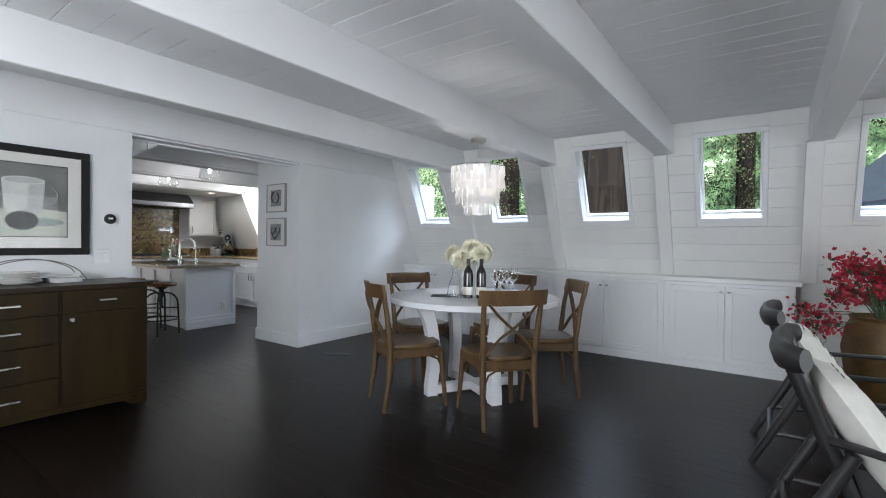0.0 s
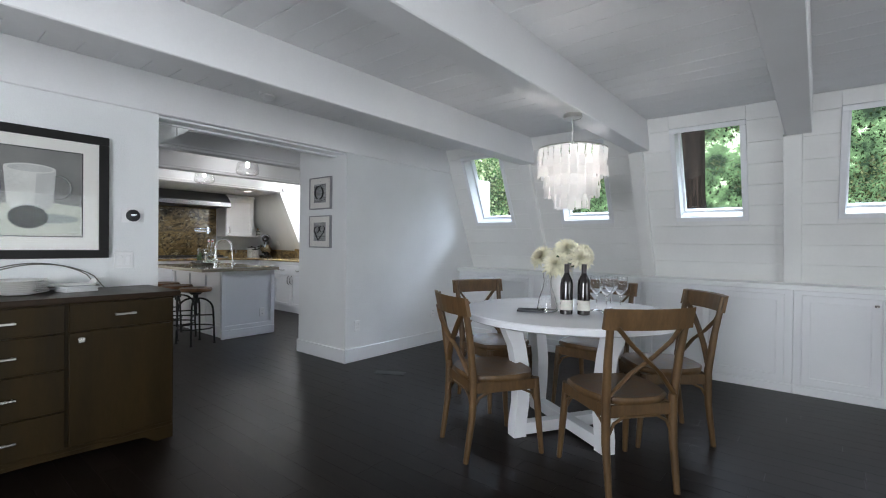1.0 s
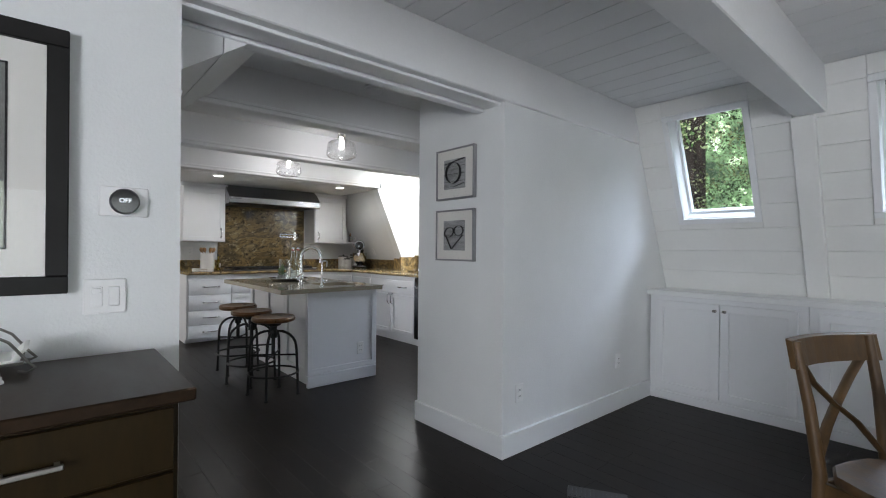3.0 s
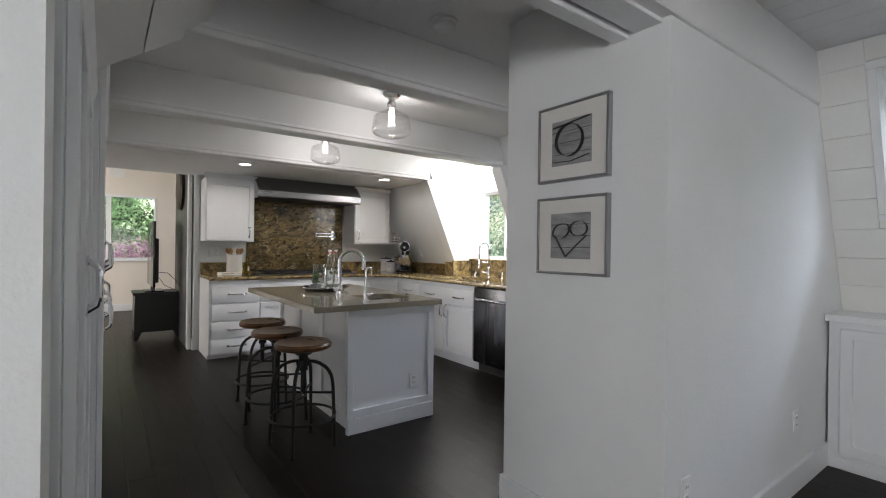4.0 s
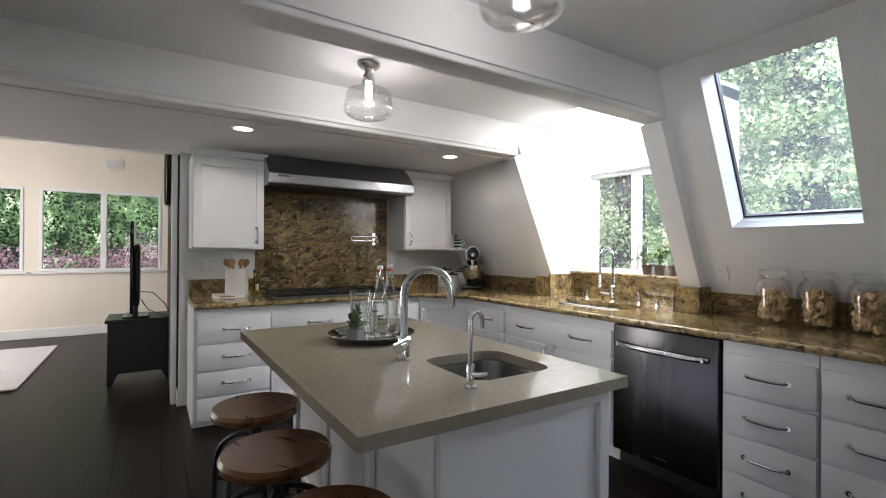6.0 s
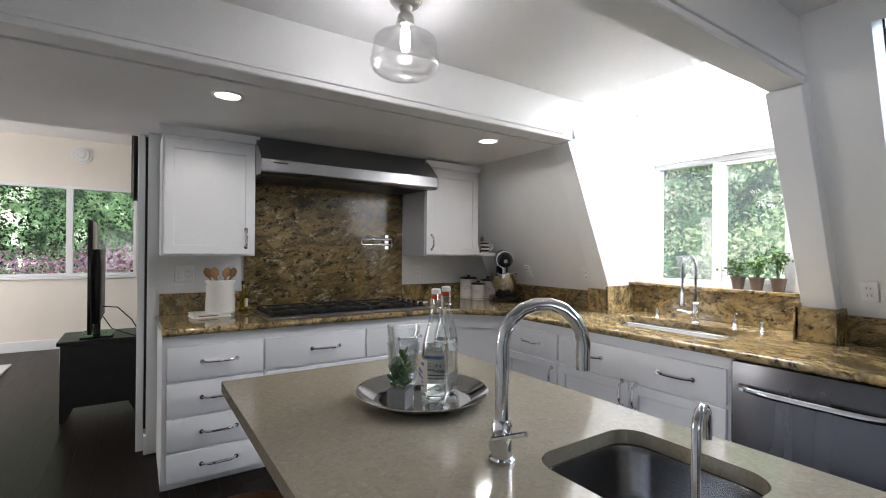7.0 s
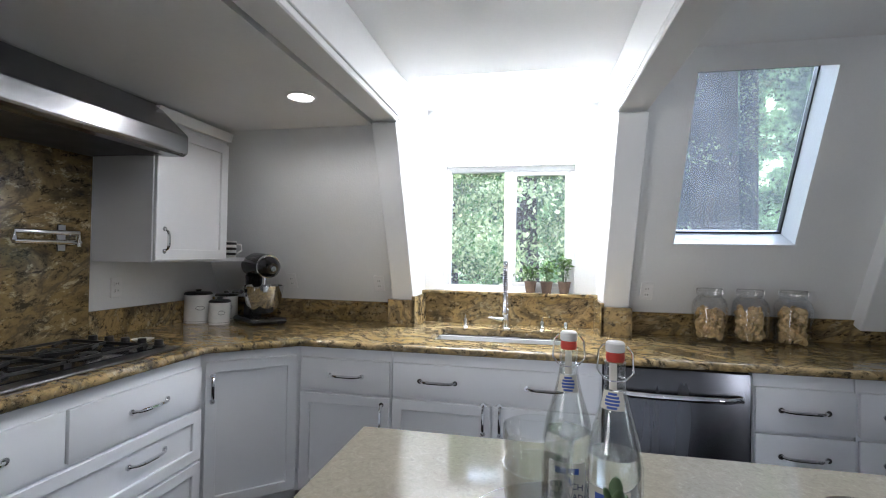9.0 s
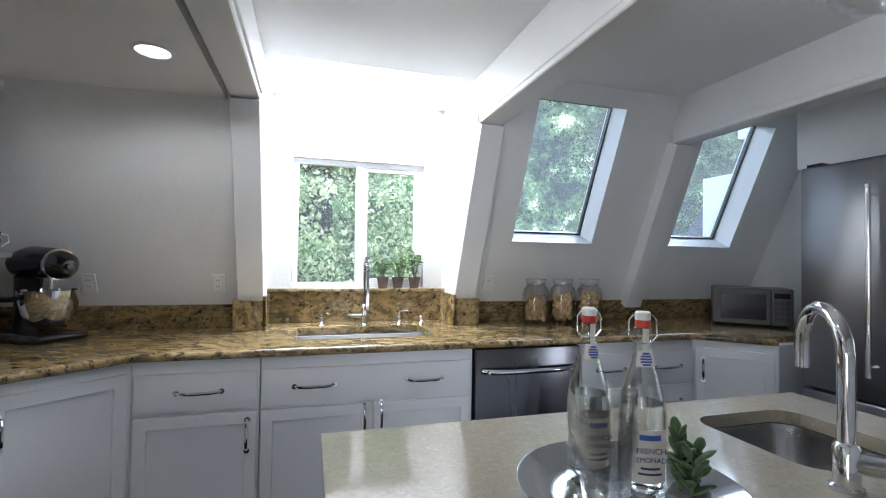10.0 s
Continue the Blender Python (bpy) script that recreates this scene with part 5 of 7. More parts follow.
# capiz shell chandelier
CAPIZ = bpy.data.materials.new("capiz_shell")
CAPIZ.use_nodes = True
nt = CAPIZ.node_tree
bs = nt.nodes["Principled BSDF"]
bs.inputs["Base Color"].default_value = (0.90, 0.90, 0.89, 1)
bs.inputs["Roughness"].default_value = 0.25
tl, mx = nt.nodes.new("ShaderNodeBsdfTranslucent"), nt.nodes.new("ShaderNodeMixShader")
tl.inputs[0].default_value = (0.96, 0.95, 0.94, 1)
mx.inputs[0].default_value = 0.75
nt.links.new(bs.outputs[0], mx.inputs[1])
nt.links.new(tl.outputs[0], mx.inputs[2])
nt.links.new(mx.outputs[0], nt.nodes["Material Output"].inputs[0])
chx, chy = -1.415, 3.71
chan = thing("chandelier", (chx, chy, BEAM), 0, "tiered chandelier of hanging white capiz shells", "chandelier")
part("canopy", lathe(bmesh.new(), [(0, 0), (0.065, 0), (0.067, -0.02), (0.06, -0.03), (0.015, -0.034), (0, -0.034)], 32), NICKEL, chan, "round nickel canopy")
part("stem", tube(bmesh.new(), [(0, 0, -0.03), (0, 0, -0.26)], 0.004, 8), NICKEL, chan)
random.seed(11)
shell_mesh = mesh_of("shell", box(bmesh.new(), -0.024, -0.0008, -0.075, 0.024, 0.0008, 0.0))
shell_mesh.materials.append(CAPIZ)
for r, n, z0, rows in ((0.238, 28, -0.255, 3), (0.19, 23, -0.33, 4), (0.125, 16, -0.41, 4)):
    part("hoop", tube(bmesh.new(), [(r * math.cos(t), r * math.sin(t), z0 + 0.004) for t in [2 * math.pi * k / 40 for k in range(40)]], 0.004, 6, True), NICKEL, chan)
    for k in range(n):
        a = 2 * math.pi * k / n
        for j in range(rows):
            sh = new("shell", shell_mesh)
            sh.parent = chan
            sh.matrix_basis = pose(r * math.cos(a), r * math.sin(a), z0 - 0.062 * j - random.uniform(0, 0.012), random.uniform(-6, 6), random.uniform(-5, 5), math.degrees(a) + 90 + random.uniform(-14, 14))
bm = bmesh.new()
for a in (0, 60, 120):
    c, s = math.cos(radians(a)), math.sin(radians(a))
    tube(bm, [(-0.238 * c, -0.238 * s, -0.252), (0.238 * c, 0.238 * s, -0.252)], 0.003, 6)
tube(bm, [(0, 0, -0.25), (0, 0, -0.30)], 0.012, 10)
part("spider", bm, NICKEL, chan)
# unseen plate added over the bulbs to keep their light off the beam
part("light_shield", lathe(bmesh.new(), [(0, -0.285), (0.108, -0.29), (0.113, -0.30), (0.108, -0.305), (0, -0.306)], 28), NICKEL, chan, "added round nickel plate that shades the beam from the bulbs")
BULB = glow("warm_bulb", (1, 0.97, 0.94), 125)
for k in range(3):
    c, n = 0.055 * math.cos(2.1 * k), 0.055 * math.sin(2.1 * k)
    part("bulb", lathe(bmesh.new(), [(0, -0.306), (0.013, -0.308), (0.014, -0.33), (0.03, -0.36), (0.03, -0.385), (0.018, -0.41), (0, -0.415)], 14, (c, n, 0)), BULB, chan, "glowing bulb")

# things on the dining table
TZ = 0.82
WINE = mat("dark_wine_glass", (0.012, 0.008, 0.008), 0.08, var=0.1, bump=0, coat=0.5)
LABEL = mat("cream_bottle_label", (0.66, 0.64, 0.58), 0.6, var=0.04, bump=0)
FOIL = mat("dark_foil", (0.03, 0.02, 0.022), 0.35, var=0.1)


def wine_bottle(x, y):
    b = thing("wine_bottle", (x, y, TZ), 40, "dark wine bottle with a cream label", "bottle", "wine bottles")
    part("glass", lathe(bmesh.new(), [(0, 0.006), (0.03, 0.0), (0.038, 0.004), (0.038, 0.19), (0.034, 0.215), (0.018, 0.245), (0.0145, 0.26), (0.0145, 0.30), (0, 0.30)], 28), WINE, b)
    part("label", lathe(bmesh.new(), [(0.0384, 0.03), (0.0386, 0.031), (0.0386, 0.09), (0.0384, 0.091)], 28), LABEL, b)
    part("foil", lathe(bmesh.new(), [(0.015, 0.25), (0.0152, 0.25), (0.0155, 0.31), (0.0, 0.312)], 20), FOIL, b)
    part("print", box(bmesh.new(), -0.0394, -0.008, 0.062, -0.0384, 0.008, 0.072), FOIL, b)
    return b


for o in (wine_bottle(-1.29, 3.37), wine_bottle(-1.195, 3.42)):
    o.scale = (1.05, 1.05, 1.05)
CREAM_CERAMIC = mat("white_ceramic", (0.78, 0.77, 0.74), 0.3, var=0.03, bump=0.02)
vase = thing("flower_vase", (-1.40, 3.54, TZ), 0, "white ceramic vase with cream dahlias and green leaves", "vase")
part("vase", lathe(bmesh.new(), [(0, 0.003), (0.045, 0), (0.05, 0.01), (0.055, 0.10), (0.052, 0.18), (0.056, 0.215), (0.052, 0.215), (0.046, 0.18), (0, 0.17)], 28), CREAM_CERAMIC, vase)
vase.scale = (1.38, 1.38, 1.38)
PETAL = mat("cream_white_petals", (0.86, 0.83, 0.66), 0.55, var=0.15, scale=30, bump=0.02)
LEAF = mat("dark_green_leaf", (0.035, 0.075, 0.025), 0.45, var=0.35, scale=12, random_var=0.2)
STEM = mat("green_stem", (0.06, 0.11, 0.04), 0.5, var=0.2)
random.seed(5)


def petal(bm, o, d, n, l, w):
    d, n = d.normalized(), n.normalized()
    s = d.cross(n).normalized()
    pts = [o, o + d * l * 0.45 + s * w + n * l * 0.1, o + d * l - n * l * 0.02, o + d * l * 0.45 - s * w + n * l * 0.1]
    vs = [bm.verts.new(p) for p in pts]
    bm.faces.new((vs[0], vs[1], vs[2]))
    bm.faces.new((vs[0], vs[2], vs[3]))


for (fx, fy, fz), r in (((-0.11, -0.02, 0.265), 0.075), ((0.0, -0.075, 0.235), 0.08), ((0.02, 0.02, 0.305), 0.08), ((0.11, -0.03, 0.265), 0.07), ((-0.04, 0.08, 0.285), 0.07), ((0.09, 0.07, 0.285), 0.065)):
    c = Vector((fx, fy, fz))
    ax = Vector((fx + 0.03, fy - 0.06, 0.09)).normalized()
    q = ax.to_track_quat("Z", "Y")
    bm = bmesh.new()
    for lay in range(8):
        tilt = radians(-14 + 13 * lay)
        for k in range(17):
            a = 2 * math.pi * (k + lay * 0.5) / 17 + random.uniform(-0.09, 0.09)
            d = q @ Vector((math.cos(a) * math.cos(tilt), math.sin(a) * math.cos(tilt), math.sin(tilt)))
            n = q @ Vector((-math.cos(a) * math.sin(tilt), -math.sin(a) * math.sin(tilt), math.cos(tilt)))
            petal(bm, c, d, n, 1.05 * r * (1 - 0.075 * lay) * random.uniform(0.9, 1.08), 0.0155 - 0.001 * lay)
    fl = part("flower", bm, PETAL, vase, "cream dahlia bloom", smooth=0)
    part("stem", tube(bmesh.new(), [(0.01 * fx, 0.01 * fy, 0.175), (fx * 0.45, fy * 0.45, 0.215), tuple(c - ax * 0.005)], 0.004, 6), STEM, fl)
for k in range(7):
    a = k * 0.9 + 0.4
    bm = bmesh.new()
    o = Vector((0.03 * math.cos(a), 0.03 * math.sin(a), 0.21))
    petal(bm, o, Vector((math.cos(a), math.sin(a), 0.35 + 0.3 * (k % 3))), Vector((0, 0, 1)), 0.10, 0.024)
    part("leaf", bm, LEAF, vase, smooth=0)
part("glass_carafe", lathe(bmesh.new(), [(0, 0.002), (0.05, 0.0), (0.056, 0.008), (0.045, 0.07), (0.022, 0.13), (0.019, 0.16), (0.026, 0.20), (0.0245, 0.20), (0.0175, 0.16), (0.02, 0.13), (0.043, 0.07), (0.05, 0.01), (0, 0.006)], 28), CLEAR, None)
bpy.data.objects["glass_carafe"].location = (-1.44, 3.40, TZ)
bpy.data.objects["glass_carafe"].scale = (1.25, 1.25, 1.3)
tagged(bpy.data.objects["glass_carafe"], "clear glass carafe standing on the dining table", "carafe")


def wine_glass(x, y):
    g = lathe(bmesh.new(), [(0, 0.001), (0.035, 0.0), (0.033, 0.004), (0.006, 0.01), (0.0045, 0.02), (0.0045, 0.085), (0.012, 0.098), (0.038, 0.135), (0.042, 0.165), (0.035, 0.21), (0.034, 0.21), (0.0405, 0.165), (0.036, 0.136), (0.01, 0.102), (0, 0.10)], 24)
    solo("wine_glass", g, CLEAR, "clear stemmed wine glass on the dining table", "glass", (x, y, TZ), group="wine glasses").scale = (1.15, 1.15, 1.15)


for x, y in ((-1.12, 3.62), (-1.21, 3.68), (-1.06, 3.72), (-1.15, 3.79)):
    wine_glass(x, y)
CLOTH_GREY = mat("grey_linen", (0.07, 0.075, 0.08), 0.85, var=0.2, scale=30, fine=300, bump=0.2)
solo("folded_napkin", box(bmesh.new(), -0.09, -0.06, 0, 0.09, 0.06, 0.012, 0.005, 2), CLOTH_GREY, "folded grey linen napkin on the table", "napkin", (-1.53, 3.34, TZ), 25)

# things on the sideboard
SZ = 0.945
plate_mesh = mesh_of("plate", lathe(bmesh.new(), [(0, 0.0), (0.075, 0.0), (0.08, 0.004), (0.135, 0.014), (0.137, 0.018), (0.13, 0.017), (0.08, 0.008), (0, 0.007)], 40))
plate_mesh.materials.append(CREAM_CERAMIC)
for k in range(7):
    o = tagged(new("dinner_plate", plate_mesh), "white dinner plate in a stack on the sideboard", "plate", "stacked plates")
    o.location = (-3.60 + 0.003 * math.sin(k * 2.1), 1.06 + 0.004 * math.cos(k * 1.7), SZ + 0.011 * k)
nap = thing("napkin_stack", (-3.60, 1.33, SZ), 12, "folded white napkins with a grey stripe on the sideboard", "napkin")
LINEN = mat("white_linen", (0.70, 0.70, 0.70), 0.85, var=0.05, scale=20, fine=260, bump=0.2)
for k in range(3):
    part("napkin", box(bmesh.new(), -0.075 + 0.004 * k, -0.085, 0.011 * k, 0.075 + 0.004 * k, 0.085 - 0.004 * k, 0.0105 + 0.011 * k, 0.004, 2), LINEN, nap)
part("stripe", box(bmesh.new(), 0.02, -0.0855, 0.0335, 0.045, 0.0775, 0.0345), mat("grey_stripe", (0.35, 0.36, 0.38), 0.85), nap)
tr = thing("serving_tray", (-3.73, 1.16, SZ), 90, "white oblong serving dish in a wire stand with arched handles", "tray")
part("dish", prism(bmesh.new(), [(-0.28, 0.03), (0.28, 0.03), (0.31, 0.065), (0.30, 0.065), (0.275, 0.037), (-0.275, 0.037), (-0.30, 0.065), (-0.31, 0.065)], "y", -0.075, 0.075), CREAM_CERAMIC, tr)
WIRE = mat("grey_wire", (0.25, 0.24, 0.22), 0.35, 0.9, var=0.1)
for y in (-0.08, 0.08):
    bm = tube(bmesh.new(), [(-0.31 + 0.62 * k / 16, y, 0.03 + 0.14 * math.sin(math.pi * k / 16) ** 0.55) for k in range(17)], 0.004, 6)
    for s in (-1, 1):
        tube(bm, [(s * 0.31, y, 0.03), (s * 0.325, y, 0.012), (s * 0.31, y * 1.15, 0.004), (s * 0.29, y * 1.1, 0.008)], 0.004, 6)
    part("handle", bm, WIRE, tr, "arched wire handle")
part("rail", tube(bmesh.new(), [(-0.30, -0.08, 0.027), (0.30, -0.08, 0.027), (0.30, 0.08, 0.027), (-0.30, 0.08, 0.027)], 0.004, 6, True), WIRE, tr)

# lounge chair with cushion and throw
DARK_WOOD = mat("charcoal_stained_wood", (0.022, 0.021, 0.021), 0.42, var=0.3, scale=6, fine=40, bump=0.06, stretch=(3, 3, 0.7))


def lounge_chair(loc, rz):
    c = thing("lounge_chair", loc, rz, "charcoal wooden lounge chair with a leaning back", "armchair", "lounge chairs")
    # faces +x, back towards -x
    for s in (-1, 1):
        part("leg", tube(bmesh.new(), [(0.32, s * 0.30, 0), (0.27, s * 0.29, 0.58)], [0.018, 0.023], 10), DARK_WOOD, c)
        part("back_leg", tube(bmesh.new(), [(-0.56, s * 0.27, 0), (-0.38, s * 0.28, 0.36), (-0.29, s * 0.29, 0.56)], [0.020, 0.026, 0.022], 10), DARK_WOOD, c)
        part("armrest", tube(bmesh.new(), [(0.34, s * 0.31, 0.585), (0.1, s * 0.32, 0.60), (-0.2, s * 0.32, 0.585), (-0.36, s * 0.30, 0.60)], 0.03, 10, flat=0.45), DARK_WOOD, c)
        part("back_post", tube(bmesh.new(), [(-0.24, s * 0.26, 0.27), (-0.35, s * 0.265, 0.55), (-0.47, s * 0.27, 0.86)], [0.022, 0.028, 0.032], 10), DARK_WOOD, c)
        part("rail", tube(bmesh.new(), [(-0.46, s * 0.275, 0.20), (0.30, s * 0.295, 0.22)], 0.014, 8), DARK_WOOD, c)
    part("stretcher", tube(bmesh.new(), [(-0.47, -0.27, 0.18), (-0.47, 0.27, 0.18)], 0.016, 8), DARK_WOOD, c)
    part("stretcher", tube(bmesh.new(), [(0.29, -0.29, 0.25), (0.29, 0.29, 0.25)], 0.016, 8), DARK_WOOD, c)
    part("top_rail", tube(bmesh.new(), [(-0.43, -0.335, 0.872), (-0.465, -0.30, 0.868), (-0.49, -0.2, 0.86), (-0.50, 0, 0.855), (-0.49, 0.2, 0.86), (-0.465, 0.30, 0.868), (-0.43, 0.335, 0.872)], [0.028, 0.034, 0.036, 0.036, 0.036, 0.034, 0.028], 12, flat=1.5), DARK_WOOD, c, "curved top rail")
    for k in range(6):
        y = -0.2 + 0.08 * k
        part("slat", bar(bmesh.new(), (-0.245, y, 0.28), (-0.485, y, 0.85), 0.05, 0.012, bev=0.002), DARK_WOOD, c)
    part("seat", box(bmesh.new(), -0.24, -0.27, 0.27, 0.30, 0.27, 0.32, 0.012, 2), DARK_WOOD, c)
    return c


CANVAS = mat("white_canvas", (0.72, 0.70, 0.65), 0.85, var=0.06, scale=18, fine=240, bump=0.25)
STITCH = mat("black_stitch", (0.02, 0.02, 0.02), 0.8)


def cushion(name, loc, rot, size, label):
    c = new(name)
    c.matrix_basis = pose(*loc, *rot)
    tagged(c, label, "cushion")
    bm = bmesh.new()
    n = 10
    for sgn in (1, -1):
        g = []
        for i in range(n + 1):
            row = []
            for j in range(n + 1):
                u, v = i / n * 2 - 1, j / n * 2 - 1
                h = sgn * 0.075 * ((1 - u ** 4) * (1 - v ** 4)) ** 0.6
                k = 1 - 0.06 * (u * u * v * v)
                row.append(bm.verts.new((u * size / 2 * k, v * size / 2 * k, h)))
            g.append(row)
        for i in range(n):
            for j in range(n):
                bm.faces.new((g[i][j], g[i + 1][j], g[i + 1][j + 1], g[i][j + 1]))
    bmesh.ops.remove_doubles(bm, verts=bm.verts, dist=0.0005)
    part("cover", bm, CANVAS, c)
    for row in (-0.09, 0.0, 0.09):
        bm = bmesh.new()
        for k in range(9):
            u = -0.85 + 1.7 * k / 8
            h = 0.075 * ((1 - u ** 4) * (1 - (row / size * 2) ** 4)) ** 0.6 + 0.001
            x = u * size / 2
            for s in (-1, 1):
                bar(bm, (x, row, h), (x + 0.018, row + s * 0.02, h), 0.006, 0.003)
        part("stitching", bm, STITCH, c, "row of black arrow stitches")
    return c


lounge_chair((1.22, 3.70, 0), 0)
lounge_chair((1.27, 2.55, 0), 0)
cushion("throw_pillow", (0.985, 3.64, 0.585), (0, 56, 0), 0.54, "white pillow with rows of black arrow stitches on the chair")
cushion("throw_pillow", (1.035, 2.50, 0.585), (0, 56, 4), 0.54, "white pillow with rows of black arrow stitches on the chair")
# tall urn with red bougainvillea behind the lounge chair
urn = thing("floor_urn", (1.52, 5.22, 0), 0, "large brown earthenware urn full of red bougainvillea", "urn")
CLAY = mat("brown_earthenware", (0.15, 0.085, 0.03), 0.5, var=0.4, scale=6, fine=50, bump=0.15)
part("pot", lathe(bmesh.new(), [(0, 0), (0.17, 0), (0.19, 0.03), (0.27, 0.25), (0.295, 0.45), (0.27, 0.62), (0.235, 0.69), (0.25, 0.72), (0.235, 0.725), (0.21, 0.69), (0, 0.66)], 40), CLAY, urn)
BRACT = mat("crimson_bract", (0.42, 0.012, 0.04), 0.55, var=0.3, scale=20, bump=0)
random.seed(21)
stems = bmesh.new()
petals, leaves = bmesh.new(), bmesh.new()
for k in range(46):
    a = random.uniform(0, 6.28)
    reach, top = random.uniform(0.10, 0.42), random.uniform(0.85, 1.28)
    if k < 5:
        a, reach, top = 2.95 + 0.2 * k, random.uniform(0.45, 0.72), random.uniform(0.62, 0.9)
    tip = Vector((reach * math.cos(a), reach * math.sin(a), top - 0.25 * reach))
    mid = Vector((tip.x * 0.4, tip.y * 0.4, 0.70 + 0.6 * (tip.z - 0.66)))
    tube(stems, [(0.05 * math.cos(a), 0.05 * math.sin(a), 0.66), mid, tip], [0.006, 0.004, 0.002], 5)
    for j in range(48):
        t = random.uniform(0.35, 1.05)
        o = mid.lerp(tip, t) + Vector((random.gauss(0, 0.035), random.gauss(0, 0.035), random.gauss(0, 0.035)))
        d = Vector((random.gauss(0, 1), random.gauss(0, 1), random.gauss(0.3, 1)))
        n = Vector((random.gauss(0, 1), random.gauss(0, 1), random.gauss(0.3, 1)))
        if d.cross(n).length < 0.1:
            continue
        petal(petals if j % 5 else leaves, o, d, n, random.uniform(0.035, 0.06), 0.017)
part("stem", stems, STEM, urn)
tagged(part("blossoms", petals, BRACT, urn, "crimson papery blossoms", smooth=0), kind="stuff")
tagged(part("foliage", leaves, LEAF, urn, "dark green leaves", smooth=0), kind="stuff")

# ---- lamps and loose things in the kitchen ----
THIN = thin_glass("lamp_globe_glass", gloss=0.45)


def rounded(prof, n=5):
    """Catmull-Rom curve through a lathe profile."""
    out = []
    for i in range(len(prof) - 1):
        q = [prof[max(0, min(len(prof) - 1, i + k))] for k in (-1, 0, 1, 2)]
        for s in range(n):
            t = s / n
            out.append(tuple(0.5 * (2 * q[1][a] + (q[2][a] - q[0][a]) * t + (2 * q[0][a] - 5 * q[1][a] + 4 * q[2][a] - q[3][a]) * t * t + (3 * q[1][a] - q[0][a] - 3 * q[2][a] + q[3][a]) * t ** 3) for a in (0, 1)))
    return out + [prof[-1]]


for x, y in ((-6.04, 3.70), (-7.43, 3.735)):
    p = thing("ceiling_lamp", (x, y, CEIL), 0, "schoolhouse ceiling lamp with a clear glass globe and nickel fitting", "lamp", "kitchen ceiling lamps")
    part("canopy", lathe(bmesh.new(), [(0, 0), (0.068, 0), (0.07, -0.012), (0.055, -0.03), (0.03, -0.038), (0.022, -0.06), (0.034, -0.075), (0.04, -0.115), (0.036, -0.12), (0, -0.12)], 32), NICKEL, p, "nickel fitting")
    OUTER = [(0.038, -0.105), (0.045, -0.13), (0.075, -0.15), (0.118, -0.168), (0.135, -0.188), (0.138, -0.22), (0.145, -0.255), (0.149, -0.282), (0.135, -0.312), (0.085, -0.335), (0.0, -0.342)]
    part("globe", lathe(bmesh.new(), rounded(OUTER) + rounded([(max(0, r - 0.003), z + (0.003 if z < -0.24 else 0)) for r, z in OUTER[::-1]]), 40), THIN, p, "clear glass globe").visible_shadow = False
    b = part("bulb", lathe(bmesh.new(), [(0, -0.12), (0.012, -0.122), (0.02, -0.14), (0.021, -0.20), (0.014, -0.225), (0, -0.23)], 16), glow("white_bulb", (1, 0.97, 0.92), 25), p, "glowing tubular bulb")
    lamp("lamp_light", "POINT", pose(x, y, CEIL - 0.18), 3.8, (0.97, 0.97, 1.0), (0.03, 0))
    b.visible_shadow = False
for x, y in ((-8.28, 3.168), (-8.255, 4.875)):
    d = thing("downlight", (x, y, BEAM), 0, "round recessed downlight in the soffit", "downlight", "downlights")
    part("trim", lathe(bmesh.new(), [(0.062, -0.001), (0.078, -0.001), (0.08, -0.004), (0.064, -0.008), (0.06, -0.004)], 32), PLASTIC, d)
    part("lens", lathe(bmesh.new(), [(0, -0.004), (0.062, -0.004), (0.062, -0.002), (0, -0.002)], 32), glow("downlight_lens", (1, 0.97, 0.92), 12), d, "glowing lens")
    lamp("downlight_light", "SPOT", look((x, y, BEAM - 0.015), (x, y, 0)), 17, (1, 0.97, 0.93), (0.05, 0), 172)


def gooseneck(name, loc, rz, h, reach, r, label):
    f = thing(name, loc, rz, label, "tap")
    pts = [(0, 0, 0.0), (0, 0, h - reach / 2)]
    for k in range(1, 10):
        a = math.pi * k / 9
        pts.append((reach / 2 - reach / 2 * math.cos(a), 0, h - reach / 2 + reach / 2 * math.sin(a)))
    pts.append((reach, 0, h - reach / 2 - 0.06))
    part("spout", tube(bmesh.new(), pts, r, 14), CHROME, f)
    part("base", lathe(bmesh.new(), [(0, 0), (r * 1.9, 0), (r * 1.9, 0.008), (r * 1.5, 0.012), (r * 1.5, 0.09), (r * 1.1, 0.1), (0, 0.1)], 20), CHROME, f)
    return f


f = gooseneck("island_tap", (-6.535, 3.513, CT), 58, 0.375, 0.195, 0.0165, "tall chrome gooseneck tap at the island sink")
bm = disc_bar(bmesh.new(), (0, 0, 0.06), (-0.3, -1, 0), 0.022, 0.065, 16)
tube(bm, [(-0.012, -0.05, 0.065), (-0.03, -0.06, 0.075), (0.03, -0.13, 0.115)], 0.006, 8)
part("lever", bm, CHROME, f)
f = thing("filter_tap", (-6.085, 3.525, CT), 100, "small slim chrome filter tap at the island sink", "tap")
part("base", lathe(bmesh.new(), [(0, 0), (0.022, 0), (0.022, 0.006), (0.014, 0.012), (0.014, 0.075), (0.010, 0.08), (0, 0.08)], 18), CHROME, f)
part("spout", tube(bmesh.new(), [(0, 0, 0.07), (0, 0, 0.22)] + [(0.028 - 0.028 * math.cos(math.pi * k / 6), 0, 0.22 + 0.028 * math.sin(math.pi * k / 6)) for k in range(1, 7)] + [(0.056, 0, 0.19)], 0.0075, 12), CHROME, f)
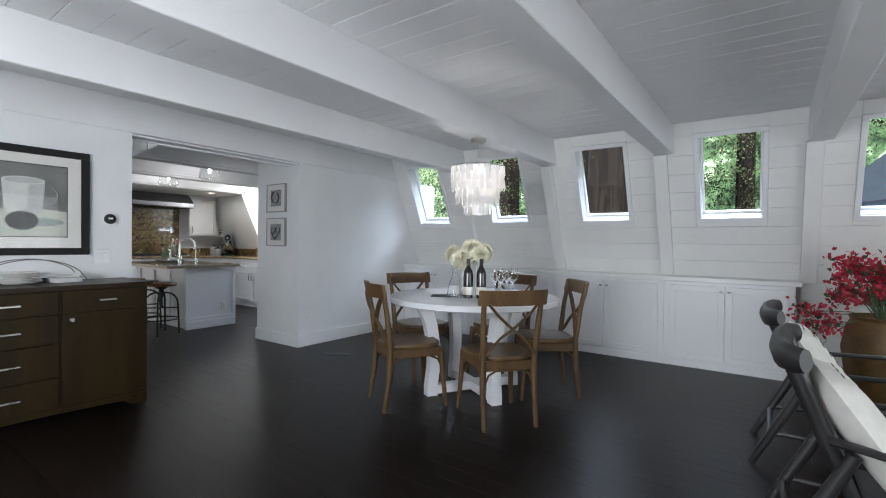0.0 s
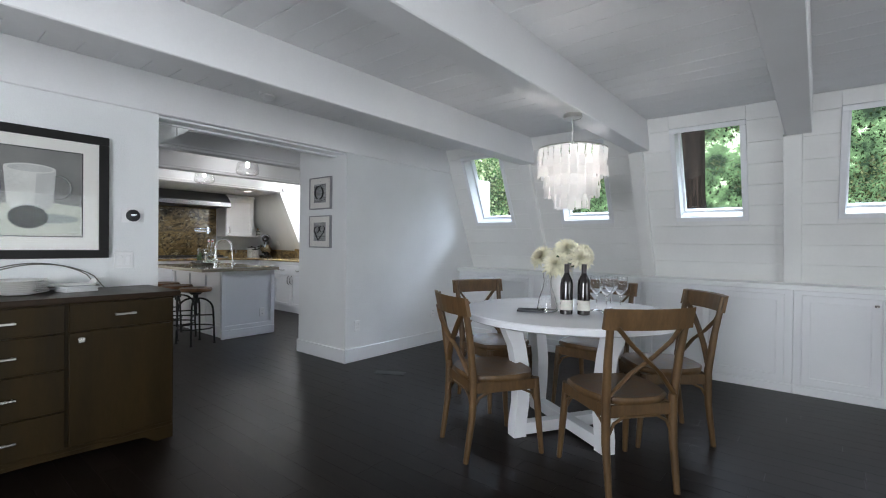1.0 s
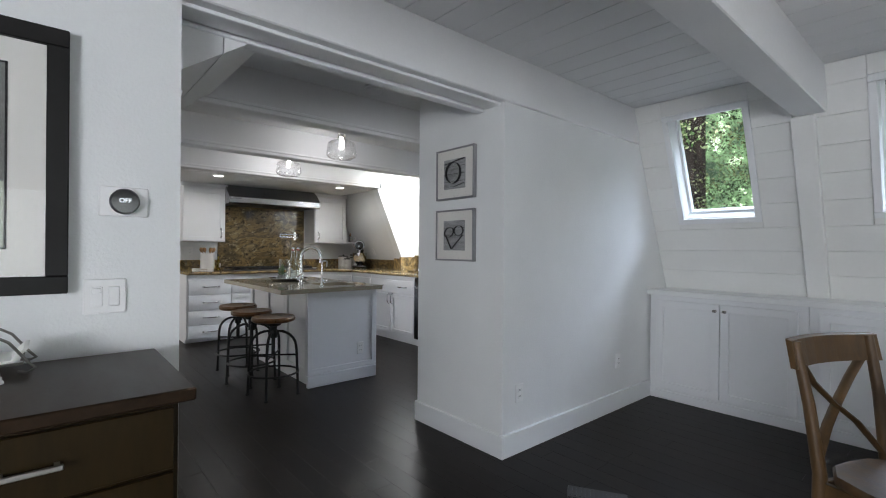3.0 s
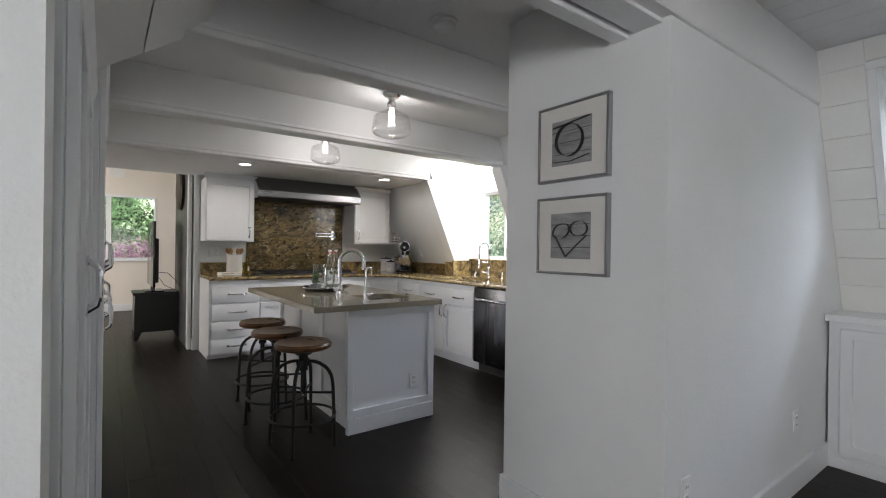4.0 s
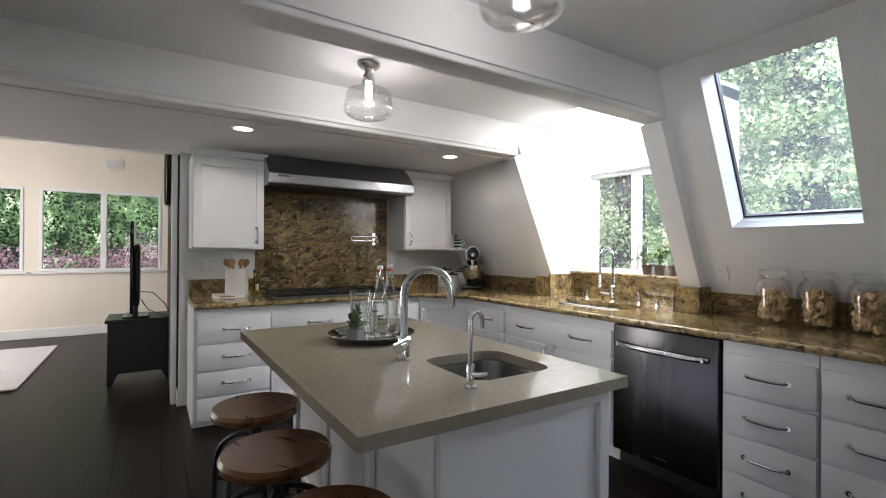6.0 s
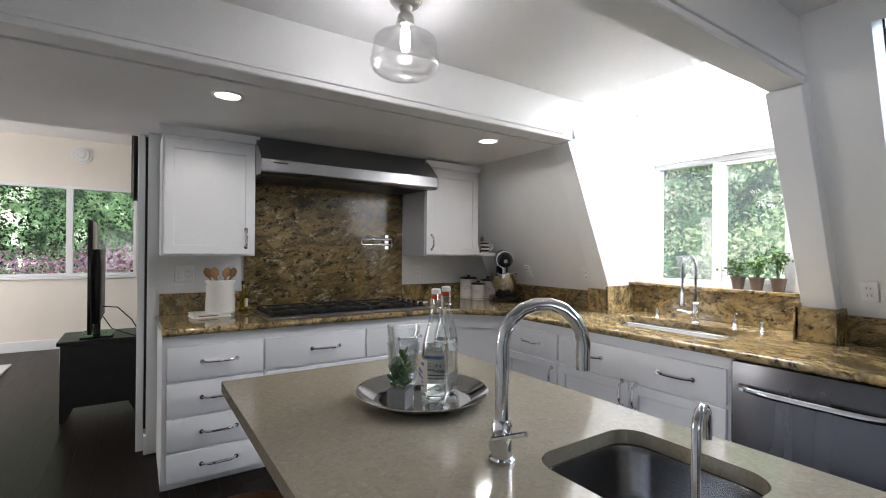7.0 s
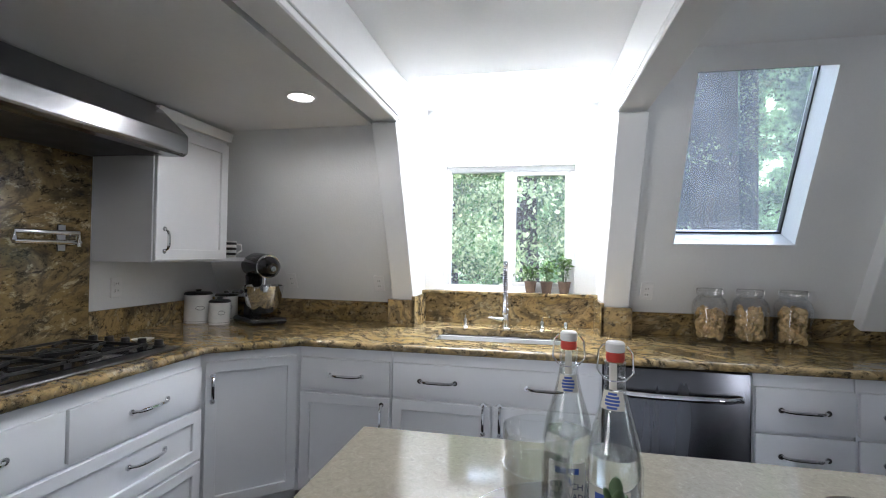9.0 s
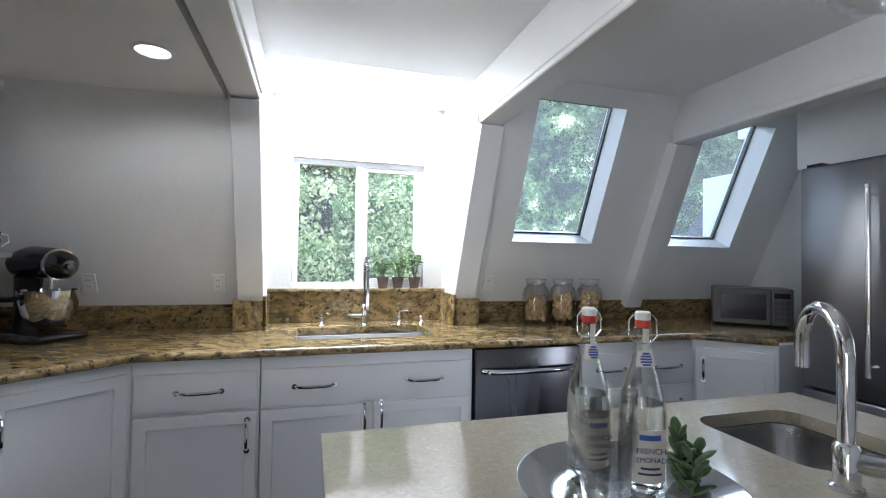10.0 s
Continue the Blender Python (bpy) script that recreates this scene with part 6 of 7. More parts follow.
part("lever", tube(bmesh.new(), [(0, 0, 0.045), (0, -0.04, 0.05), (0, -0.075, 0.062)], [0.010, 0.008, 0.005], 8), CHROME, f)

# spring tap and fittings at the main sink
f = thing("spring_tap", (-7.285, 5.85, PC), -90, "tall chrome spring tap behind the kitchen sink", "tap")
part("base", lathe(bmesh.new(), [(0, 0), (0.03, 0), (0.03, 0.008), (0.022, 0.014), (0.022, 0.13), (0.012, 0.14), (0, 0.14)], 20), CHROME, f)
path = [(0, 0, 0.13), (0, 0, 0.36)] + [(0.08 - 0.08 * math.cos(math.pi * k / 10), 0, 0.36 + 0.08 * math.sin(math.pi * k / 10)) for k in range(1, 11)] + [(0.16, 0, 0.24)]
part("hose", tube(bmesh.new(), path, 0.006, 8), DARK_STEEL, f)
dense = []
for a, b in zip(path, path[1:]):
    a, b = Vector(a), Vector(b)
    n = max(2, int((b - a).length / 0.0022))
    dense += [a.lerp(b, k / n) for k in range(n)]
coil = []
for k, c in enumerate(dense):
    nx = dense[min(k + 1, len(dense) - 1)] - dense[max(k - 1, 0)]
    nx.normalize()
    s = Vector((0, 1, 0))
    u = nx.cross(s)
    coil.append(c + 0.0125 * (math.cos(k * 1.05) * s + math.sin(k * 1.05) * u))
part("spring", tube(bmesh.new(), coil, 0.0028, 5), CHROME, f, "chrome coil spring")
part("sprayer", lathe(bmesh.new(), [(0, 0.11), (0.016, 0.112), (0.02, 0.13), (0.014, 0.16), (0.015, 0.24), (0, 0.245)], 16, (0.16, 0, 0)), CHROME, f)
part("arm", tube(bmesh.new(), [(0, 0, 0.20), (0.14, 0, 0.20)], 0.006, 8), CHROME, f)
part("lever", tube(bmesh.new(), [(0, -0.02, 0.06), (0, -0.06, 0.065), (0.02, -0.11, 0.075)], [0.016, 0.012, 0.006], 10), CHROME, f)
for x, kind in ((-7.555, 0), (-7.05, 1), (-6.90, 2)):
    s = thing("soap_dispenser" if kind < 2 else "air_gap", (x, 5.86, PC), -60, "small chrome soap pump beside the sink" if kind < 2 else "small chrome air gap cap beside the sink", "dispenser" if kind < 2 else "air gap")
    part("body", lathe(bmesh.new(), [(0, 0), (0.02, 0), (0.02, 0.005), (0.015, 0.01), (0.015, 0.055), (0.011, 0.06), (0, 0.06)], 16), CHROME, s)
    if kind < 2:
        part("spout", tube(bmesh.new(), [(0, 0, 0.055), (0, 0, 0.085), (0.02, 0, 0.093), (0.085, 0, 0.10 if kind else 0.088)], 0.006, 8), CHROME, s)

# pot filler on the splashback
pf = thing("pot_filler", (-9.425, 4.66, 1.465), 0, "chrome folding pot filler tap on the splashback", "tap")
part("plate", box(bmesh.new(), 0, -0.022, -0.045, 0.012, 0.022, 0.09, 0.004), CHROME, pf)
part("arm", tube(bmesh.new(), [(0.01, 0, 0.0), (0.12, 0, 0.0), (0.13, -0.30, 0.0)], 0.0115, 12), CHROME, pf)
part("arm", tube(bmesh.new(), [(0.13, -0.30, 0.005), (0.13, -0.30, 0.045), (0.135, -0.02, 0.045), (0.135, -0.02, -0.02)], 0.0115, 12), CHROME, pf)

# stand mixer
mx = thing("stand_mixer", (-8.955, 5.64, PC), -35, "black stand mixer with a polished steel bowl", "mixer")
mx.scale = (1.2, 1.2, 1.22)
GB = mat("black_mixer_enamel", (0.012, 0.012, 0.014), 0.16, var=0.1, bump=0, coat=0.15)
part("base", box(bmesh.new(), -0.13, -0.10, 0, 0.16, 0.10, 0.035, 0.016, 3), GB, mx)
part("column", tube(bmesh.new(), [(-0.09, 0, 0.03), (-0.085, 0, 0.15), (-0.075, 0, 0.26)], [0.05, 0.042, 0.05], 14), GB, mx)
part("head", tube(bmesh.new(), [(-0.15, 0, 0.31), (-0.13, 0, 0.315), (-0.05, 0, 0.325), (0.08, 0, 0.32), (0.15, 0, 0.31), (0.175, 0, 0.305)], [0.035, 0.058, 0.066, 0.064, 0.055, 0.03], 18), GB, mx)
part("band", tube(bmesh.new(), [(0.105, 0, 0.318), (0.12, 0, 0.316)], 0.064, 18), CHROME, mx, "chrome band")
part("hub", disc_bar(bmesh.new(), (0.17, 0, 0.305), (1, 0, 0), 0.014, 0.016, 16), CHROME, mx)
part("bowl", lathe(bmesh.new(), [(0, 0.06), (0.05, 0.06), (0.06, 0.07), (0.09, 0.11), (0.103, 0.17), (0.108, 0.21), (0.105, 0.21), (0.098, 0.17), (0.05, 0.075), (0, 0.07)], 28, (0.06, 0, 0)), CHROME, mx, "polished steel bowl")
part("arm", tube(bmesh.new(), [(-0.08, -0.11, 0.17), (0.06, -0.122, 0.18), (-0.08, -0.11, 0.17)][:2], 0.012, 8), GB, mx)
part("whisk_shaft", tube(bmesh.new(), [(0.07, 0, 0.27), (0.07, 0, 0.15)], 0.012, 10), CHROME, mx)

# enamel canisters
for x, y, r, h in ((-9.34, 5.53, 0.085, 0.185), (-9.16, 5.51, 0.066, 0.14), (-9.25, 5.70, 0.075, 0.165)):
    c = thing("canister", (x, y, PC), 0, "white enamel canister with a black rimmed lid", "canister", "canisters")
    part("body", lathe(bmesh.new(), [(0, 0), (r, 0), (r, h), (0, h)], 28), CREAM_CERAMIC, c)
    part("lid", lathe(bmesh.new(), [(0, h + 0.002), (r * 1.03, h + 0.002), (r * 1.03, h + 0.008), (r * 0.9, h + 0.018), (0.016, h + 0.022), (0.018, h + 0.035), (0, h + 0.038)], 28), BLACK_MATT, c, "black lid")
    bm = bmesh.new()
    tube(bm, [((r + 0.0005) * math.cos(a0), (r + 0.0005) * math.sin(a0), h * 0.55 + 0.013 * math.sin(t)) for t, a0 in [(k * 0.45, -0.75 + 0.32 * math.cos(k * 0.45)) for k in range(14)]], 0.0013, 4, True)
    part("badge", bm, BLACK_MATT, c, "small oval outline")
    part("stripe", tube(bmesh.new(), [((r + 0.0004) * math.cos(t), (r + 0.0004) * math.sin(t), 0.012) for t in [k * 0.224 for k in range(28)]], 0.001, 4, True), BLACK_MATT, c)
# striped mug and peppermill on the corner shelf
m = thing("striped_mug", (-9.135, 5.565, 1.396), 0, "black and white striped mug on the corner shelf", "mug")
part("cup", lathe(bmesh.new(), [(0, 0), (0.037, 0), (0.04, 0.01), (0.041, 0.11), (0.038, 0.11), (0.037, 0.01), (0, 0.008)], 24), CREAM_CERAMIC, m)
for z in (0.015, 0.05, 0.085):
    part("stripe", lathe(bmesh.new(), [(0.0405, z), (0.0418, z + 0.001), (0.0418, z + 0.016), (0.0405, z + 0.017)], 24), BLACK_MATT, m)
part("handle", tube(bmesh.new(), [(0.03, 0.03, 0.09), (0.045, 0.055, 0.085), (0.047, 0.06, 0.05), (0.03, 0.03, 0.025)], 0.006, 8), CREAM_CERAMIC, m)
WOODLIGHT = mat("spoon_wood", (0.28, 0.15, 0.06), 0.55, var=0.25, scale=12)
solo("pepper_mill", lathe(bmesh.new(), [(0, 0), (0.02, 0), (0.022, 0.03), (0.013, 0.07), (0.016, 0.12), (0.02, 0.13), (0.01, 0.16), (0, 0.165)], 16), WOODLIGHT, "small turned wooden pepper mill on the shelf", "mill", (-9.22, 5.60, 1.396))

# crock of wooden spoons on a book, with oil bottles
book = thing("cook_book", (-9.21, 3.21, PC), 96, "pale closed cook book lying under the crock", "book")
part("pages", box(bmesh.new(), -0.115, -0.085, 0.004, 0.112, 0.085, 0.024), PAPER, book)
part("cover", box(bmesh.new(), -0.12, -0.09, 0.024, 0.116, 0.09, 0.028, 0.001), CREAM_CERAMIC, book)
part("cover", box(bmesh.new(), -0.12, -0.09, 0.0, 0.116, 0.09, 0.004, 0.001), CREAM_CERAMIC, book)
bm = box(bmesh.new(), -0.09, -0.0908, 0.010, 0.03, -0.0848, 0.017)
part("title_bar", bm, mat("brown_ink", (0.2, 0.12, 0.08), 0.6), book)
cr = thing("utensil_crock", (-9.23, 3.275, PC + 0.0285), 0, "white ceramic crock full of wooden spoons", "crock")
cr.scale = (1.25, 1.25, 1.2)
part("crock", lathe(bmesh.new(), [(0, 0), (0.072, 0), (0.076, 0.01), (0.07, 0.16), (0.076, 0.17), (0.076, 0.182), (0.066, 0.182), (0.064, 0.16), (0, 0.02)], 32), CREAM_CERAMIC, cr)
random.seed(8)
for k in range(6):
    a = k * 1.05 + 0.3
    dx, dy = 0.075 * math.cos(a), 0.075 * math.sin(a)
    s = new("wooden_spoon", None)
    s.matrix_basis = pose(-9.23, 3.275, PC + 0.075)
    tagged(s, "wooden cooking spoon standing in the crock", "spoon", "wooden spoons")
    part("handle", tube(bmesh.new(), [(-dx * 0.25, -dy * 0.25, 0), (dx * 0.9, dy * 0.9, 0.19)], 0.006, 8), WOODLIGHT, s)
    bm = tube(bmesh.new(), [(dx * 0.88, dy * 0.88, 0.185), (dx * 1.0, dy * 1.0, 0.205), (dx * 1.12, dy * 1.12, 0.235), (dx * 1.2, dy * 1.2, 0.255)], [0.006, 0.022, 0.025, 0.008], 10, flat=0.35)
    part("head", bm, WOODLIGHT, s)
OIL = glass("olive_oil_glass", (0.75, 0.62, 0.12))
for x, y, h, lab, mt in ((-9.33, 3.36, 0.17, "tall printed tin of olive oil on the worktop", None), (-9.31, 3.44, 0.2, "glass bottle of golden olive oil with a white label", OIL)):
    b = thing("oil_bottle" if mt else "oil_tin", (x, y, PC), 60, lab, "bottle" if mt else "tin")
    if mt:
        part("glass", lathe(bmesh.new(), [(0, 0), (0.026, 0), (0.027, h * 0.6), (0.012, h * 0.8), (0.011, h), (0, h)], 20), mt, b)
        part("cap", lathe(bmesh.new(), [(0.0, h + 0.0005), (0.013, h + 0.0005), (0.013, h + 0.03), (0, h + 0.03)], 16), BLACK_MATT, b)
        part("label", box(bmesh.new(), 0.010, -0.018, 0.04, 0.0285, 0.018, 0.10, 0.002), LABEL, b)
    else:
        part("tin", box(bmesh.new(), -0.022, -0.032, 0, 0.022, 0.032, h, 0.004, 2), LABEL, b)
        part("print", box(bmesh.new(), 0.0222, -0.022, 0.03, 0.0228, 0.022, 0.08), mat("olive_green_ink", (0.08, 0.10, 0.03), 0.5), b)
        part("print", box(bmesh.new(), 0.0222, -0.024, 0.11, 0.0228, 0.024, 0.135), mat("red_ink", (0.35, 0.05, 0.03), 0.5), b)
        part("cap", lathe(bmesh.new(), [(0, h), (0.012, h), (0.012, h + 0.018), (0, h + 0.018)], 14), mat("green_cap", (0.05, 0.12, 0.04), 0.4), b)
# spoon rest on the cooktop's end
solo("spoon_rest", lathe(bmesh.new(), [(0, 0.004), (0.03, 0.0), (0.05, 0.012), (0.052, 0.014), (0.03, 0.006), (0, 0.008)], 20), CREAM_CERAMIC, "small white ceramic spoon rest by the cooktop", "dish", (-9.12, 4.86, PC))

# glass jars of biscuits
JAR_GLASS = thin_glass("jar_glass", gloss=0.6)
BISCUIT = mat("golden_biscuits", (0.60, 0.42, 0.20), 0.75, var=0.4, scale=30, fine=120, bump=0.3)
random.seed(14)
for i, x in enumerate((-6.09, -5.875, -5.655)):
    j = thing("biscuit_jar", (x, 5.75, PC), 0, "clear glass storage jar of biscuits with a glass lid", "jar", "biscuit jars")
    j.scale = (1.3, 1.3, 1.36)
    part("jar", lathe(bmesh.new(), [(0, 0.002), (0.062, 0), (0.072, 0.012), (0.073, 0.15), (0.066, 0.18), (0.05, 0.195), (0.05, 0.212), (0.047, 0.212), (0.047, 0.195), (0.063, 0.178), (0.069, 0.15), (0.068, 0.014), (0, 0.008)], 28), JAR_GLASS, j)
    part("lid", lathe(bmesh.new(), [(0.0, 0.206), (0.053, 0.206), (0.054, 0.212), (0.054, 0.226), (0.05, 0.231), (0, 0.232)], 28), CLEAR, j, "clear glass lid")
    bm = bmesh.new()
    for k in range(130):
        a, r = random.uniform(0, 6.28), 0.047 * random.random() ** 0.5
        b2 = tube(bmesh.new(), [(-0.017, 0, 0), (-0.009, 0, 0), (0.009, 0, 0), (0.017, 0, 0)], [0.006, 0.013, 0.013, 0.006], 6, flat=0.55)
        b2.transform(pose(r * math.cos(a), r * math.sin(a), 0.022 + (0.115 + 0.008 * i) * random.random(), random.uniform(0, 360), random.uniform(0, 360), random.uniform(0, 360)))
        me = bpy.data.meshes.new("tmp")
        b2.to_mesh(me)
        b2.free()
        bm.from_mesh(me)
        bpy.data.meshes.remove(me)
    part("biscuits", bm, BISCUIT, j, "golden biscuits")

# microwave in the corner
MW_GREY = mat("grey_microwave_metal", (0.075, 0.075, 0.078), 0.45, 0.3, var=0.03, bump=0)
mw = thing("microwave", (-4.62, 5.32, PC), -45, "steel and black microwave in the corner of the worktop", "microwave")
part("body", box(bmesh.new(), -0.24, 0.02, 0.012, 0.24, 0.34, 0.27, 0.006), MW_GREY, mw)
part("door", box(bmesh.new(), -0.24, 0.0, 0.015, 0.11, 0.02, 0.268, 0.004), MW_GREY, mw)
part("window", box(bmesh.new(), -0.19, -0.004, 0.05, 0.085, 0.0, 0.23, 0.002), BLACK_GLOSS, mw, "black glass window")
part("control_panel", box(bmesh.new(), 0.112, 0.0, 0.015, 0.24, 0.02, 0.268, 0.004), MW_GREY, mw)
part("display", box(bmesh.new(), 0.13, -0.003, 0.205, 0.222, 0.0, 0.24), BLACK_GLOSS, mw)
for r in range(4):
    for c in range(3):
        part("button", box(bmesh.new(), 0.132 + 0.032 * c, -0.003, 0.05 + 0.036 * r, 0.155 + 0.032 * c, 0.0, 0.075 + 0.036 * r, 0.002), DARK_STEEL, mw)
for x in (-0.2, 0.2):
    part("foot", lathe(bmesh.new(), [(0, 0), (0.015, 0), (0.015, 0.012), (0, 0.012)], 10, (x, 0.1, 0)), BLACK_MATT, mw)

# herbs on the window sill
TERRA = mat("grey_brown_clay", (0.16, 0.11, 0.085), 0.8, var=0.25, scale=12, bump=0.15)
HERB = mat("fresh_herb_leaf", (0.10, 0.20, 0.03), 0.5, var=0.35, scale=15, random_var=0.15)
random.seed(31)
for x, tall in ((-7.13, 0.10), (-7.02, 0.13), (-6.90, 0.17)):
    h = thing("herb_pot", (x, 6.085, PC + 0.2295), 0, "small clay pot of green herbs on the sill", "plant", "herb pots")
    part("pot", lathe(bmesh.new(), [(0, 0), (0.03, 0), (0.042, 0.07), (0.045, 0.07), (0.045, 0.08), (0.038, 0.08), (0.035, 0.065), (0, 0.06)], 20), TERRA, h)
    st, lv = bmesh.new(), bmesh.new()
    for k in range(14):
        a, r = random.uniform(0, 6.28), random.uniform(0.01, 0.06)
        tip = Vector((r * math.cos(a), 0.7 * r * math.sin(a), 0.08 + tall * random.uniform(0.5, 1)))
        tube(st, [(0.2 * tip.x, 0.2 * tip.y, 0.06), tip * 0.6 + Vector((0, 0, 0.02)), tip], 0.0012, 4)
        for j in range(9):
            o = tip + Vector((random.gauss(0, 0.016), random.gauss(0, 0.012), random.gauss(-0.01, 0.022)))
            petal(lv, o, Vector((random.gauss(0, 1), random.gauss(0, 1), random.gauss(0, 0.5))), Vector((random.gauss(0, 0.4), random.gauss(0, 0.4), 1)), 0.028, 0.010)
    part("stems", st, STEM, h)
    tagged(part("foliage", lv, HERB, h, smooth=0), kind="stuff")

# tray on the island: bottles, tumblers and a succulent
tray = thing("round_tray", (-7.022, 3.588, CT), 0, "polished steel tray with cut-out grips", "tray")
tray.scale = (1.11, 1.11, 1)
part("tray", lathe(bmesh.new(), [(0, 0.004), (0.13, 0.004), (0.15, 0.008), (0.195, 0.036), (0.199, 0.037), (0.199, 0.034), (0.15, 0.003), (0.13, 0), (0, 0)], 56), CHROME, tray)
TUMBLER = thin_glass("tumbler_glass", (0.985, 0.995, 0.995), 0.7)
GREENISH = thin_glass("pale_green_bottle_glass", (0.985, 0.995, 0.99), 0.55)
BLUE_INK, RED_CAP = mat("blue_ink", (0.05, 0.11, 0.42), 0.5, bump=0), mat("red_rubber", (0.55, 0.05, 0.03), 0.5, bump=0)


INK = mat("dark_blue_ink", (0.03, 0.04, 0.12), 0.5, bump=0)


def swing_bottle(x, y, rz):
    b = thing("swing_top_bottle", (x, y, CT + 0.0045), rz, "clear swing-top bottle of water with blue and white labels", "bottle", "swing-top bottles")
    part("glass", lathe(bmesh.new(), [(0, 0.006), (0.03, 0.0), (0.042, 0.006), (0.043, 0.02), (0.043, 0.15), (0.037, 0.19), (0.021, 0.245), (0.0155, 0.275), (0.0155, 0.305), (0.0165, 0.31), (0.0135, 0.31), (0.0135, 0.275), (0.019, 0.244), (0.035, 0.189), (0.04, 0.15), (0.04, 0.02), (0.03, 0.009), (0, 0.011)], 32), GREENISH, b)
    part("water", lathe(bmesh.new(), [(0, 0.0125), (0.029, 0.0105), (0.039, 0.022), (0.039, 0.149), (0.037, 0.17), (0, 0.17)], 32), WATER, b)
    part("stopper", lathe(bmesh.new(), [(0, 0.325), (0.0135, 0.325), (0.0145, 0.327), (0.0145, 0.338), (0.0115, 0.341), (0, 0.341)], 20), PLASTIC, b, "white stopper")
    part("seal", lathe(bmesh.new(), [(0, 0.3105), (0.013, 0.3105), (0.0143, 0.317), (0.013, 0.3245), (0, 0.3245)], 20), RED_CAP, b, "red seal")
    bm = bmesh.new()
    for s in (-1, 1):
        tube(bm, [(0, s * 0.017, 0.335), (0, s * 0.025, 0.325), (0, s * 0.027, 0.295), (0, s * 0.017, 0.283)], 0.0015, 6)
    tube(bm, [(0.0165 * math.cos(t), 0.0165 * math.sin(t), 0.283) for t in [k * 0.3 for k in range(21)]], 0.0014, 5, True)
    part("bail", bm, CHROME, b, "wire bail")

    def wrap(name, r0, r1, z0, z1, half, material, n=9, off=0.0006):
        bm = bmesh.new()
        g = []
        for k in range(n):
            a = -half + 2 * half * k / (n - 1)
            g.append([bm.verts.new(((r + off) * math.cos(a), (r + off) * math.sin(a), z)) for r, z in ((r0, z0), (r1, z1))])
        for p, q in zip(g, g[1:]):
            bm.faces.new((p[0], q[0], q[1], p[1]))
        return part(name, bm, material, b)
    wrap("neck_label", 0.0222, 0.0172, 0.24, 0.268, 0.9, LABEL)
    for z, half in ((0.2435, 0.35), (0.2485, 0.5), (0.2535, 0.55), (0.2585, 0.5), (0.2635, 0.35)):
        wrap("neck_mark", 0.0222 - (z - 0.24) * 0.179, 0.0222 - (z - 0.2365) * 0.179, z - 0.0015, z + 0.002, half, BLUE_INK, off=0.0011)
    wrap("strap_label", 0.0158, 0.0158, 0.27, 0.31, 0.35, LABEL)
    wrap("front_label", 0.043, 0.043, 0.035, 0.13, 0.75, LABEL)
    wrap("front_mark", 0.043, 0.043, 0.112, 0.122, 0.45, BLUE_INK, off=0.0012)
    for text, z, size in (("FRENCH", 0.094, 0.014), ("LEMONADE", 0.078, 0.0125)):
        words(text, size, pose(0.0455, 0, z, 90, 0, 90), INK, b)
    wrap("writing_bar", 0.043, 0.043, 0.060, 0.064, 0.4, INK, off=0.0012)
    wrap("writing_bar", 0.043, 0.043, 0.050, 0.054, 0.5, INK, off=0.0012)
    return b


for o in (swing_bottle(-6.975, 3.608, -110), swing_bottle(-7.044, 3.695, -95)):
    o.scale = (1.08, 1.08, 1.085)
for k, z in enumerate((0.0, 0.06)):
    prof = [(0, 0.006), (0.026, 0.0), (0.029, 0.004)]
    for i in range(9):
        prof += [(0.030 + 0.0012 * i, 0.012 + 0.0105 * i), (0.0315 + 0.0012 * i, 0.017 + 0.0105 * i)]
    prof += [(0.0425, 0.125), (0.041, 0.125)] + [(0.0285 + 0.0012 * i, 0.017 + 0.0105 * i) for i in range(9)][::-1] + [(0.027, 0.012), (0, 0.012)]
    solo("ribbed_tumbler", lathe(bmesh.new(), prof, 32), TUMBLER, "clear ribbed glass tumbler in a stack of two" if k else "clear ribbed glass tumbler under another", "glass", (-7.1, 3.556, CT + 0.0045 + z), group="tumblers").scale = (1.35, 1.35, 1.4)
suc = thing("succulent_plant", (-6.983, 3.481, CT + 0.0045), 35, "green succulent in a small square grey concrete pot", "plant")
CONCRETE = mat("grey_concrete", (0.20, 0.20, 0.195), 0.85, var=0.15, scale=25, bump=0.15)
bm = bmesh.new()
prism(bm, [(-0.032, -0.032), (0.032, -0.032), (0.032, 0.032), (-0.032, 0.032)], "z", 0, 0.062)
bmesh.ops.bevel(bm, geom=list(bm.edges), offset=0.003, segments=1, affect="EDGES")
part("pot", bm, CONCRETE, suc)
SUCC = mat("dusty_green_succulent", (0.075, 0.13, 0.055), 0.5, var=0.25, scale=20)
leafm = lathe(bmesh.new(), [(0, -0.003), (0.004, 0.0), (0.0095, 0.014), (0.010, 0.022), (0.006, 0.032), (0, 0.036)], 8, sy=0.45)
leaf_data = mesh_of("leaf", leafm, 60)
leaf_data.materials.append(SUCC)
random.seed(4)
